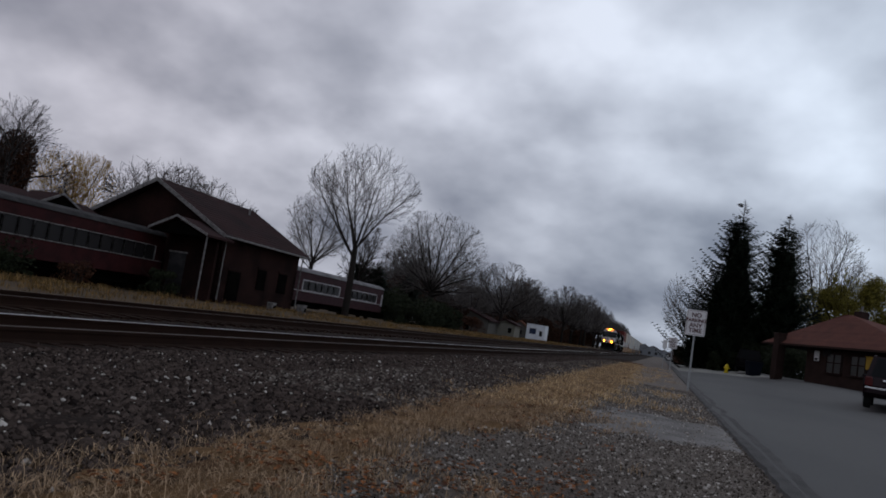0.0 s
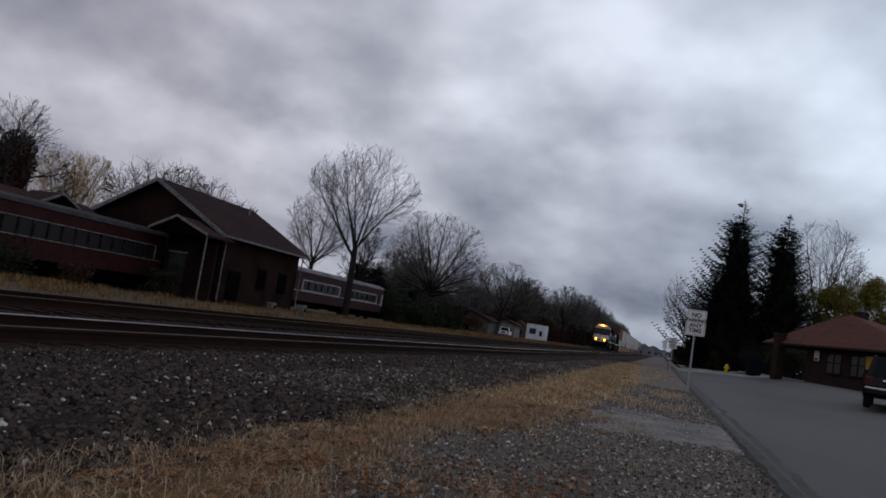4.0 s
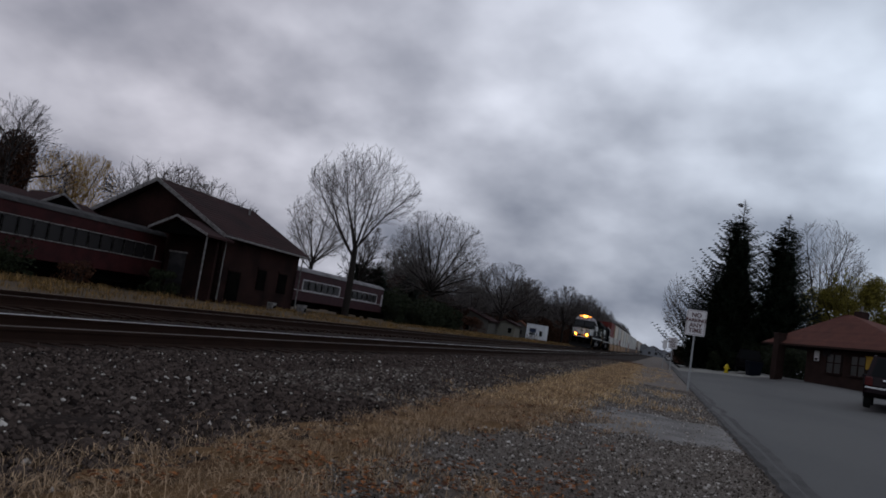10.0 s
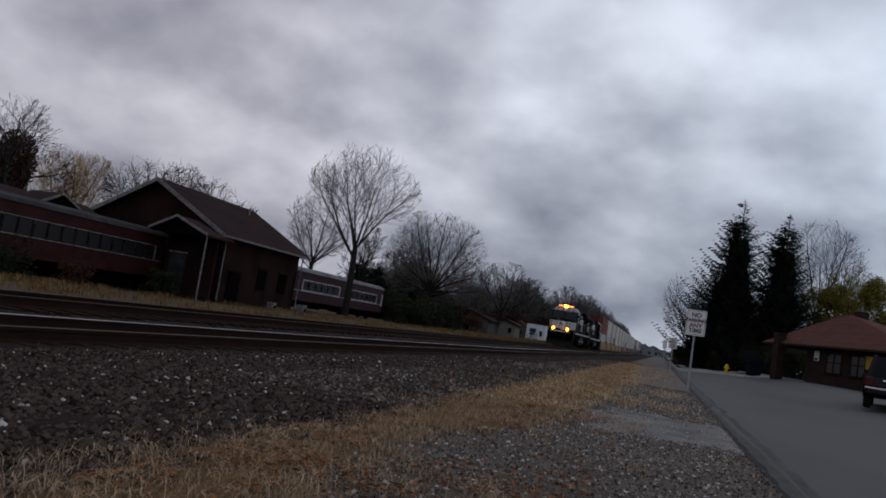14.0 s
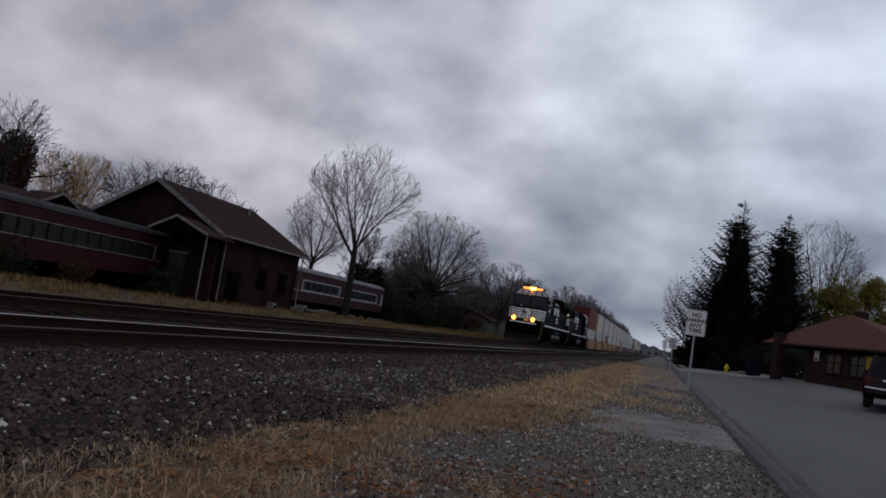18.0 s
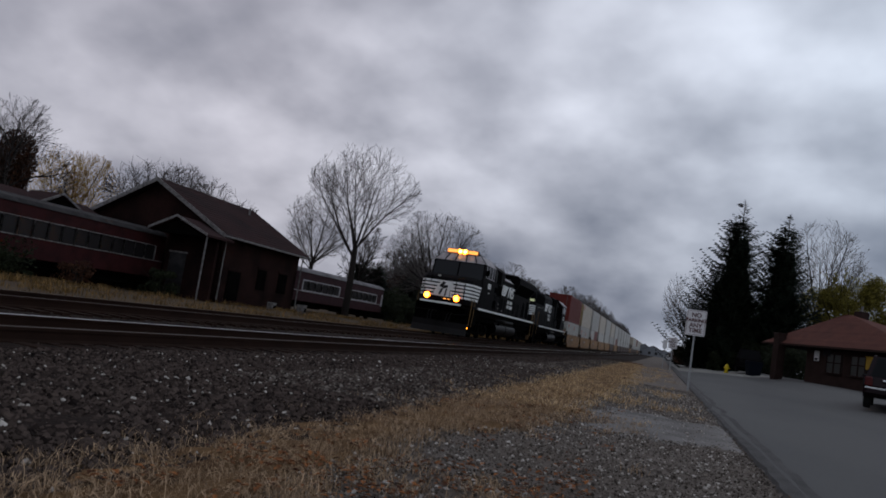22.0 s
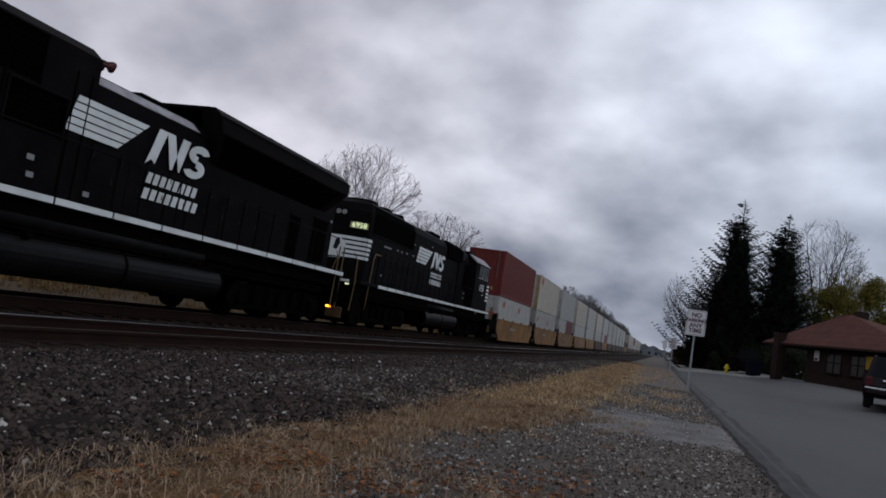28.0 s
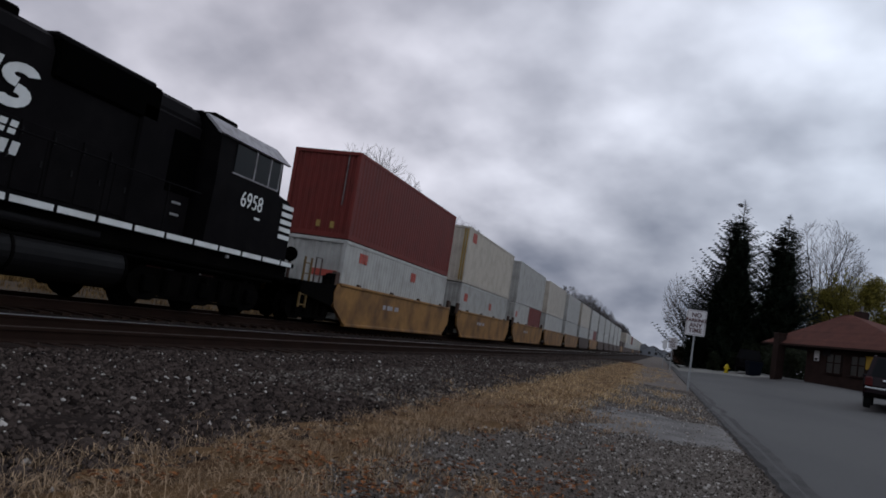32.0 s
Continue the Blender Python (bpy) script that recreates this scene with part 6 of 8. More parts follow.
def rake_roof(parent, ridge, eave_r, eave_l, y0, y1, mat, thick=0.16, trim=True):
    """A gable roof along the tracks: two slabs, barge boards and fascia."""
    rx, rz = ridge
    for ex, ez, nm in ((eave_r[0], eave_r[1], "roof_slope"), (eave_l[0], eave_l[1], "roof_slope")):
        poly = [(rx, rz), (ex, ez), (ex, ez - thick), (rx, rz - thick)]
        r = part(nm, Geo().ext(poly, y0, y1, 1), mat, parent, "dull red shingled slope")
        n = 16
        for k in range(n):
            f = (k + 0.5) / n
            part("shingle_course", Geo().ext([(rx + (ex - rx) * (f - 0.5 / n), rz + (ez - rz) * (f - 0.5 / n) + 0.012),
                                              (rx + (ex - rx) * (f + 0.5 / n), rz + (ez - rz) * (f + 0.5 / n) + 0.035),
                                              (rx + (ex - rx) * (f + 0.5 / n), rz + (ez - rz) * (f + 0.5 / n) + 0.002)], y0 + 0.02, y1 - 0.02, 1), mat, r)
        if trim:
            for y in (y0 - 0.03, y1 + 0.03):
                part("barge_board", Geo().ext([(rx, rz + 0.03), (ex, ez + 0.03), (ex, ez - 0.2), (rx, rz - 0.2)], y - 0.025, y + 0.025, 1), TRIM, r, "weathered white barge board")
            part("gutter", Geo().box((ex + (0.06 if ex > rx else -0.06), (y0 + y1) / 2, ez - 0.08), (0.12, y1 - y0, 0.12), 0.02), TRIM, r, "pale gutter")


def station():
    s = thing("station_building", "dark brick gabled station with a dull red shingle roof", "building")
    y0, y1 = 35.9, 45.0
    xr, xl = -23.05, -31.9
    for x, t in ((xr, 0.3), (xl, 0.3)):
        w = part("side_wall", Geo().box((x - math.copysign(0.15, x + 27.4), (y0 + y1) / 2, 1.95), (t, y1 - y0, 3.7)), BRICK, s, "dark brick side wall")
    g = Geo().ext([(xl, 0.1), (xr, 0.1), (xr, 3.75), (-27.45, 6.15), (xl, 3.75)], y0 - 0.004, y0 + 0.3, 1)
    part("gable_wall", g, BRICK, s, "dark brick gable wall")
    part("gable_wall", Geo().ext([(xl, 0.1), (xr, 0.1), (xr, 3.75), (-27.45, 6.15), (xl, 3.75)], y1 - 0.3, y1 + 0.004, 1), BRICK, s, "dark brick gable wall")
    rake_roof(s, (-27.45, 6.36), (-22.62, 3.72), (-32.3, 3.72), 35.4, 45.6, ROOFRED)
    for y in (35.95, 45.1):
        part("downspout", Geo().tube([(-22.62, y - 0.3, 3.62), (-22.85, y, 3.35), (-22.85, y, 0.25)], 0.04, 8), TRIM, s, "pale downspout at the corner")
    part("roof_vent", Geo().tube([(-26.4, 43.6, 5.6), (-26.4, 43.6, 6.25)], 0.07, 8), TRIM, s)
    # openings of the track side
    for y, w, z0, z1 in ((37.6, 1.3, 0.3, 1.9), (40.6, 1.0, 1.1, 2.3), (43.2, 1.1, 1.1, 2.3)):
        o = part("shuttered_opening", Geo().box((xr + 0.02, y, (z0 + z1) / 2), (0.04, w, z1 - z0)), DARK, s, "dark shuttered opening")
        for k in range(5):
            part("shutter_slat", Geo().box((xr + 0.05, y, z0 + (k + 0.5) * (z1 - z0) / 5), (0.03, w - 0.1, (z1 - z0) / 5 - 0.03)), DARK, o)
        part("lintel", Geo().box((xr + 0.03, y, z1 + 0.08), (0.06, w + 0.2, 0.14), 0.01), BRICK, o)
    # brick courses near the base
    for k in range(10):
        part("brick_course", Geo().box((xr + 0.006, (y0 + y1) / 2, 0.35 + k * 0.34), (0.012, y1 - y0 - 0.05, 0.2)), BRICK, s)
    # porch with its own small gable
    p = part("porch_roof", Geo().ext([(-25.9, 3.46), (-24.3, 4.24), (-22.35, 3.46), (-22.35, 3.34), (-24.3, 4.1), (-25.9, 3.34)], 33.4, 35.9, 1), ROOFRED, s, "small gabled porch roof")
    for a, b in (((-25.9, 3.5), (-24.3, 4.28)), ((-24.3, 4.28), (-22.35, 3.5))):
        part("barge_board", Geo().ext([a, b, (b[0], b[1] - 0.13), (a[0], a[1] - 0.13)], 33.33, 33.38, 1), TRIM, p, "flaking white barge board")
    part("porch_gable", Geo().ext([(-25.7, 3.3), (-24.3, 4.0), (-22.6, 3.3)], 33.5, 33.6, 1), DARK, s)
    for x in (-22.5,):
        part("porch_post", Geo().tube([(x, 33.6, 0.1), (x, 33.6, 3.34)], 0.045, 8), TRIM, s, "slim pale porch post")
    part("porch_wall", Geo().box((-24.2, 35.0, 1.7), (3.0, 0.2, 3.2)), BRICK, s)
    d = part("porch_door", Geo().box((-24.9, 34.88, 1.35), (1.0, 0.05, 2.1), 0.01), COACHROOF, s, "grey door in the porch")
    part("door_frame", Geo().box((-24.9, 34.86, 2.44), (1.15, 0.06, 0.09), 0.01), TRIM, d)
    return s


station()


def annex():
    a = thing("station_annex", "low annex behind the coach with a small white-edged gable", "building")
    part("wall", Geo().box((-31.6, 29.5, 1.7), (3.2, 11, 3.3)), BRICK, a)
    part("roof_slope", Geo().ext([(-29.7, 3.45), (-31.6, 4.25), (-33.5, 3.45), (-33.5, 3.3), (-31.6, 4.1), (-29.7, 3.3)], 24, 35.2, 1), ROOFRED, a)
    part("gable_roof", Geo().ext([(29.9, 3.72), (31.3, 4.36), (32.7, 3.72), (32.7, 3.62), (31.3, 4.24), (29.9, 3.62)], -31.6, -29.6, 0), ROOFRED, a)
    for p, q in (((29.85, 3.74), (31.3, 4.40)), ((31.3, 4.40), (32.75, 3.74))):
        part("barge_board", Geo().ext([p, q, (q[0], q[1] - 0.12), (p[0], p[1] - 0.12)], -29.6, -29.55, 0), TRIM, a, "white gable edge")
    part("gable_face", Geo().ext([(30.1, 3.6), (31.3, 4.2), (32.5, 3.6)], -29.75, -29.65, 0), DARK, a)
    return a


annex()


def ac_unit(x, y, rz, k):
    u = thing("utility_box", "pale grey metal utility box beside the station wall", "utility box", "utility boxes", at=on_ground(x, y, rz))
    part("cabinet", Geo().box((0, 0, 0.42 * k), (0.8 * k, 0.8 * k, 0.8 * k), 0.04), TRIM, u)
    part("lid", Geo().box((0, 0, 0.84 * k), (0.86 * k, 0.86 * k, 0.06), 0.02), TRIM, u)
    part("vent", Geo().box((0.41 * k, 0, 0.4 * k), (0.02, 0.55 * k, 0.4 * k)), DARK, u)


ac_unit(-21.9, 40.3, 0, 0.5)
ac_unit(-21.6, 43.6, 5, 0.62)


# trees and bushes on the far side of the tracks
dome_tree("bare_tree", "bare oak twigs above rust-brown leaves", on_ground(-51.5, 48.0), 5, 6.0, 8.4, 5.4, 5.2, limbs=11, tilt=72,
          min_r=0.012, trunk_r=0.3, wander=0.12, lift=0.1)
_r = random.Random(11)


def add_leaves(tree, half, base, count, size, mat):
    V, F = leaf_cloud(_r, count, half, size, base)
    o = new("leaves", fast_mesh("leaves", V, F, mat))
    o.parent = tree


_oak = thing("brown_leafed_tree", "dense tree with rust-brown dead leaves", "tree", at=on_ground(-56.6, 47.0))
part("trunk", Geo().tube([(0, 0, -0.2), (0, 0, 5), (0.3, 0, 8)], [0.35, 0.25, 0.1], 8), BARK, _oak)
add_leaves(_oak, (5.6, 4.6, 11.6), 0.2, 80000, 0.13, TWIGBROWN)
_tan = dome_tree("tan_leafed_tree", "pear tree with tan leaves on upswept shoots", on_ground(-56.2, 60.0), 44, 3.2, 7.8, 5.6, 4.2, limbs=15, tilt=66,
                 twig=TWIGTAN, kids=(8, 5, 3), min_r=0.014, trunk_r=0.22, lift=0.8)
add_leaves(_tan, (4.8, 4.6, 5.2), 5.0, 2600, 0.08, TWIGTAN)
dome_tree("bare_tree", "bare tree with crooked twigs behind the station roof", on_ground(-47.6, 62.0, 50), 52, 6.5, 8.2, 5.2, 4.6, limbs=11, tilt=80,
          kids=(8, 5, 3), min_r=0.015, trunk_r=0.26, wander=0.15, lift=0.0)
dome_tree("bare_tree", "bare tree with crooked twigs behind the station roof", on_ground(-42.4, 64.0, 150), 53, 6.0, 7.2, 4.4, 4.0, limbs=9, tilt=80,
          kids=(8, 4, 3), min_r=0.015, trunk_r=0.24, wander=0.15, lift=0.0)
bare_tree("bare_tree", "pale bare tree beyond the coach", on_ground(-33.5, 79.0, 30), 35, 11.0, 5.0,
          first=8, kids=4, angle=34, bole=0.45, limb=0.45, up=0.6, min_r=0.014, trunk_r=0.22)
for k, (x, y, h, sd) in enumerate(((-33.6, 86.0, 6.6, 1), (-37.8, 91.0, 7.4, 2), (-30.6, 90.0, 6.2, 3))):
    spruce("conifer", "dark green conifer behind the coach", on_ground(x, y), 60 + sd, h, 4.0)

shrub("bush", "low green shrub in front of the parked coach", on_ground(-24.6, 23.6), 71, (1.6, 1.8, 1.5), 2600, 0.07, BUSH)
shrub("bush", "low green shrub at the coach's end", on_ground(-24.4, 33.2), 72, (1.2, 1.6, 1.4), 2200, 0.07, BUSH)
shrub("bush", "brown bare brush in front of the far house", on_ground(-27.5, 112.0), 74, (2.2, 2.6, 2.6), 2200, 0.12, TWIGBROWN)
shrub("bush", "brown scrubby bush beside the grass", on_ground(-24.3, 27.4), 73, (0.9, 1.2, 1.1), 900, 0.06, TWIGBROWN)
for k, (x, y, a, b, h) in enumerate(((-22.8, 70.5, 1.9, 2.6, 2.9), (-22.6, 75.0, 2.0, 2.8, 3.1), (-22.4, 79.5, 2.0, 2.8, 3.0), (-23.6, 83.5, 2.2, 2.8, 2.9), (-25.5, 73.0, 2.0, 3.0, 3.6))):
    shrub("hedge_bush", "large near-black evergreen bush by the tracks", on_ground(x, y), 80 + k, (a, b, h), 5200, 0.10, BUSH)

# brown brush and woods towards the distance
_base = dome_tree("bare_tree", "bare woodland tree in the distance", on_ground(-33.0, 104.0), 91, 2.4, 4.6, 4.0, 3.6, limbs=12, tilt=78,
                  twig=TWIGHAZE, min_r=0.016, trunk_r=0.24, wander=0.10, kids=(7, 5, 3))
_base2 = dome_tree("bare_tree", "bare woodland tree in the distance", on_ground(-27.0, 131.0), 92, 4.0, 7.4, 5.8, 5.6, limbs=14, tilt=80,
                   twig=TWIGHAZE, min_r=0.02, trunk_r=0.34, wander=0.11, kids=(7, 5, 3))
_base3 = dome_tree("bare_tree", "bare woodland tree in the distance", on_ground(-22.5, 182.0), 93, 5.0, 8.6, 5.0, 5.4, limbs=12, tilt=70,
                   twig=TWIGHAZE, min_r=0.024, trunk_r=0.28, wander=0.10, kids=(7, 5, 3))
_w = random.Random(5)
for k in range(60):
    y = 96 + k * 4.8 + _w.uniform(-3, 3)
    reach = max(3.0, 0.36 * y - 30)
    x = -30 - _w.uniform(0, min(24, reach)) if y < 170 else -23.5 - _w.uniform(0, 24)
    turn = _w.uniform(0, 360)
    copy_thing(_base if y < 126 else _w.choice((_base, _base2, _base3)), on_ground(x, y, turn))
for k in range(16):
    y = 190 + k * 16
    copy_thing(_w.choice((_base2, _base3)), on_ground(-19.5 - _w.uniform(0, 3), y, _w.uniform(0, 360)))
_brush = shrub("brush", "brown leafless brush along the wood's edge", on_ground(-34.0, 96.0), 95, (4.8, 5.4, 6.2), 9000, 0.2, TWIGBROWN, 14)
for k in range(44):
    y = 96 + k * 5.6
    copy_thing(_brush, on_ground((-33 if y < 165 else -27) - _w.uniform(0, min(8, 0.36 * y - 33)), y, _w.uniform(0, 360)))


def small_house(name, label, x, y, wx, wy, wall_h, ridge_h, wall_mat, roof_mat, openings):
    h = thing(name, label, "building", "houses in the distance", at=on_ground(x, y))
    part("wall", Geo().box((0, 0, wall_h / 2), (wx, wy, wall_h), 0.03), wall_mat, h)
    if ridge_h:
        part("roof", Geo().ext([(-wx / 2 - 0.4, wall_h - 0.1), (0, ridge_h), (wx / 2 + 0.4, wall_h - 0.1), (wx / 2 + 0.4, wall_h - 0.3), (0, ridge_h - 0.2), (-wx / 2 - 0.4, wall_h - 0.3)], -wy / 2 - 0.4, wy / 2 + 0.4, 1), roof_mat, h)
        part("gable", Geo().ext([(-wx / 2, wall_h - 0.2), (0, ridge_h - 0.2), (wx / 2, wall_h - 0.2)], -wy / 2 - 0.01, -wy / 2 + 0.1, 1), wall_mat, h)
    else:
        part("parapet", Geo().box((0, 0, wall_h + 0.06), (wx + 0.16, wy + 0.16, 0.14), 0.03), wall_mat, h)
    for ox, oz, ow, oh, mat in openings:
        o = part("window", Geo().box((ox, -wy / 2 - 0.02, oz), (ow, 0.06, oh), 0.01), mat, h)
        part("frame", Geo().box((ox, -wy / 2 - 0.03, oz + oh / 2 + 0.05), (ow + 0.2, 0.08, 0.1)), TRIM, o)
    return h


BLUE = paint("blue_sign", (0.02, 0.028, 0.06), 0.5, grain=8, vary=0.2)
PLASTER = paint("white_render", (0.62, 0.63, 0.66), 0.7, grain=6, vary=0.1, bump=0.1, dirt=(0.45, 0.46, 0.48))
GREYSIDE = paint("grey_siding", (0.085, 0.08, 0.072), 0.8, grain=6, vary=0.2, bump=0.2, dirt=(0.05, 0.046, 0.042))
# walls and roofs farthest off: distance haze is put into these colours
HAZEGREY = paint("haze_paled_siding", (0.20, 0.205, 0.22), 0.85, grain=3, vary=0.2, bump=0.1, dirt=(0.14, 0.14, 0.15))
HAZEROOF = paint("haze_paled_roof", (0.10, 0.095, 0.10), 0.9, grain=3, vary=0.2, bump=0.1)
SHED = paint("tan_shed_wall", (0.16, 0.15, 0.125), 0.85, grain=6, vary=0.2, bump=0.2, dirt=(0.1, 0.09, 0.075))
RUSTROOF = paint("rust_brown_roof", (0.14, 0.06, 0.04), 0.9, grain=6, vary=0.25)
small_house("white_kiosk", "small white flat-roofed building with a dark window", -25.7, 165.0, 4.0, 4.5, 3.15, 0, PLASTER, PLASTER,
            [(-0.6, 1.75, 1.4, 1.1, BLUE), (1.15, 1.4, 0.6, 1.0, GLASS)])
small_house("far_house", "rust-roofed house behind the white kiosk", -29.6, 168.0, 4.2, 6, 2.2, 3.7, GREYSIDE, RUSTROOF, [(0.2, 1.2, 0.9, 0.9, GLASS)])
small_house("far_house", "grey house with a low roof among the trees", -31.0, 122.0, 9.5, 7, 2.3, 4.0, GREYSIDE, ROOFRED,
            [(-3, 1.2, 1.0, 1.1, GLASS), (-0.8, 1.2, 0.9, 1.1, GLASS), (1.2, 1.1, 0.9, 1.8, DARK), (3.2, 1.2, 1.0, 1.1, GLASS)])
small_house("far_house", "tan shed with a pale wall at the roadside", -25.0, 128.0, 3.4, 5, 2.3, 2.9, SHED, ROOFRED, [(0.9, 1.1, 0.6, 0.8, DARK)])


# ------------------------------------------------------------------ road side: signs, hydrant, depot, vehicles, trees
SIGNWHITE = paint("sign_white", (0.62, 0.60, 0.60), 0.4, grain=6, vary=0.06, bump=0.02, dirt=(0.5, 0.47, 0.46))
SIGNRED = paint("sign_red", (0.085, 0.03, 0.03), 0.5, grain=10, vary=0.1, bump=0)
GALV = paint("galvanised_post", (0.28, 0.28, 0.28), 0.5, 0.6, grain=20, vary=0.2)
HYDRANT = paint("hydrant_yellow", (0.62, 0.46, 0.02), 0.45, grain=15, vary=0.15)
SUVRED = paint("suv_maroon", (0.009, 0.0035, 0.005), 0.2, 0.2, grain=2, vary=0.1, bump=0)
TYRE = paint("tyre_rubber", (0.012, 0.012, 0.012), 0.85, grain=30)
CHROME = paint("chrome_trim", (0.6, 0.6, 0.6), 0.2, 1.0, grain=5, vary=0.05, bump=0)
TAIL = paint("tail_lamp_red", (0.06, 0.006, 0.006), 0.2, grain=5, vary=0.05, bump=0)
CARWHITE = paint("car_white", (0.7, 0.7, 0.7), 0.25, grain=3, vary=0.04, bump=0)
DKBLUE = paint("bin_blue", (0.004, 0.0055, 0.010), 0.8, grain=6, spec=0.04)
YELLOWB = paint("yellow_board", (0.42, 0.26, 0.03), 0.6, grain=6)
DEPOTGLASS = pane("depot_window_glass", (0.030, 0.030, 0.028), 0.3, 0.4)
DEPOTBRICK = paint("depot_brick", (0.030, 0.018, 0.0155), 0.9, grain=18, vary=0.4, bump=0.4, dirt=(0.014, 0.009, 0.008), spec=0.06)


def parking_sign(x, y, plate_z, w, h, face, label, words=True, lean=0.0):
    s = thing("parking_sign", label, "road sign", "parking signs", at=pose(x, y, ground_z(x, y), 0, lean, face))
    part("post", Geo().ext([(-0.03, -0.012), (-0.03, 0.012), (-0.012, 0.03), (0.012, 0.03), (0.03, 0.012), (0.03, -0.012)], -0.3, plate_z + h * 0.9, 2), GALV, s, "galvanised channel post")
    g = Geo()
    r = 0.05
    poly = []
    for cx, cz, a0 in ((w / 2 - r, h - r, 0), (-w / 2 + r, h - r, 90), (-w / 2 + r, r, 180), (w / 2 - r, r, 270)):
        for k in range(5):
            a = radians(a0 + k * 22.5)
            poly.append((cx + r * math.cos(a), plate_z + cz + r * math.sin(a)))
    g.ext(poly, -0.05, -0.042, 1)
    pl = part("plate", g, SIGNWHITE, s, "white rounded sign plate")
    if words:
        for k, word in enumerate(("NO", "PARKING", "ANY", "TIME")):
            lettering("word", word, (0.20 if k != 1 else 0.155) * h / 0.86, SIGNRED, pl, pose(0, -0.053, plate_z + h * (0.79 - k * 0.2), 90, 0, 0), "dull red letters", 0.002, 0.006)
        for sx in (-1, 1):
            part("border", Geo().box((sx * (w / 2 - 0.03), -0.052, plate_z + h / 2), (0.012, 0.004, h - 0.1)), SIGNRED, pl)
            part("border", Geo().box((0, -0.052, plate_z + h / 2 + sx * (h / 2 - 0.03)), (w - 0.1, 0.004, 0.012)), SIGNRED, pl)
    for dz in (0.06, h - 0.06):
        part("bolt", Geo().tube([(0, -0.05, plate_z + dz), (0, -0.06, plate_z + dz)], 0.012, 8), GALV, s)
    return s


parking_sign(1.02, 27.0, 1.82 - ground_z(1.02, 27), 0.64, 0.86, 4, "white no-parking sign on a galvanised post by the verge")
_s2 = parking_sign(0.75, 54.0, 1.56 - ground_z(0.7, 54), 0.56, 0.74, 12, "distant white sign on a thin post")
parking_sign(0.32, 64.0, 1.58 - ground_z(0.1, 64), 0.34, 0.70, -6, "distant white sign on a thin post behind another", False)


def hydrant(x, y):
    h = thing("fire_hydrant", "yellow fire hydrant at the far kerb", "hydrant", at=on_ground(x, y, 20, 0.12))
    part("barrel", Geo().tube([(0, 0, -0.1), (0, 0, 0.08), (0, 0, 0.10), (0, 0, 0.5), (0, 0, 0.55), (0, 0, 0.66), (0, 0, 0.74)], [0.2, 0.2, 0.14, 0.14, 0.18, 0.14, 0.05], 14), HYDRANT, h)
    for sx in (-1, 1):
        part("outlet", Geo().tube([(sx * 0.12, 0, 0.42), (sx * 0.25, 0, 0.42)], 0.07, 10), HYDRANT, h)
    part("pumper_outlet", Geo().tube([(0, -0.12, 0.4), (0, -0.26, 0.4)], 0.09, 10), HYDRANT, h)
    part("cap_nut", Geo().tube([(0, 0, 0.74), (0, 0, 0.8)], 0.035, 5), HYDRANT, h)
    return h


hydrant(5.65, 71.0)

# pale concrete apron where the lot meets the crossing street
_xs = np.linspace(1.5, 7.6, 14)
_v, _f = [], []
for j in range(16):
    for x in _xs:
        y = 56 + j * 3.0 + (9.5 - x) * 0.6
        _v.append((x, y, ground_z(x, y) + 0.06))
for j in range(15):
    for i in range(13):
        _f.append((j * 14 + i, j * 14 + i + 1, (j + 1) * 14 + i + 1, (j + 1) * 14 + i))
tagged(new("pavement", fast_mesh("pavement", _v, _f, CONCRETE)), "pale concrete apron along the far side of the lot", "pavement", kind="structure")


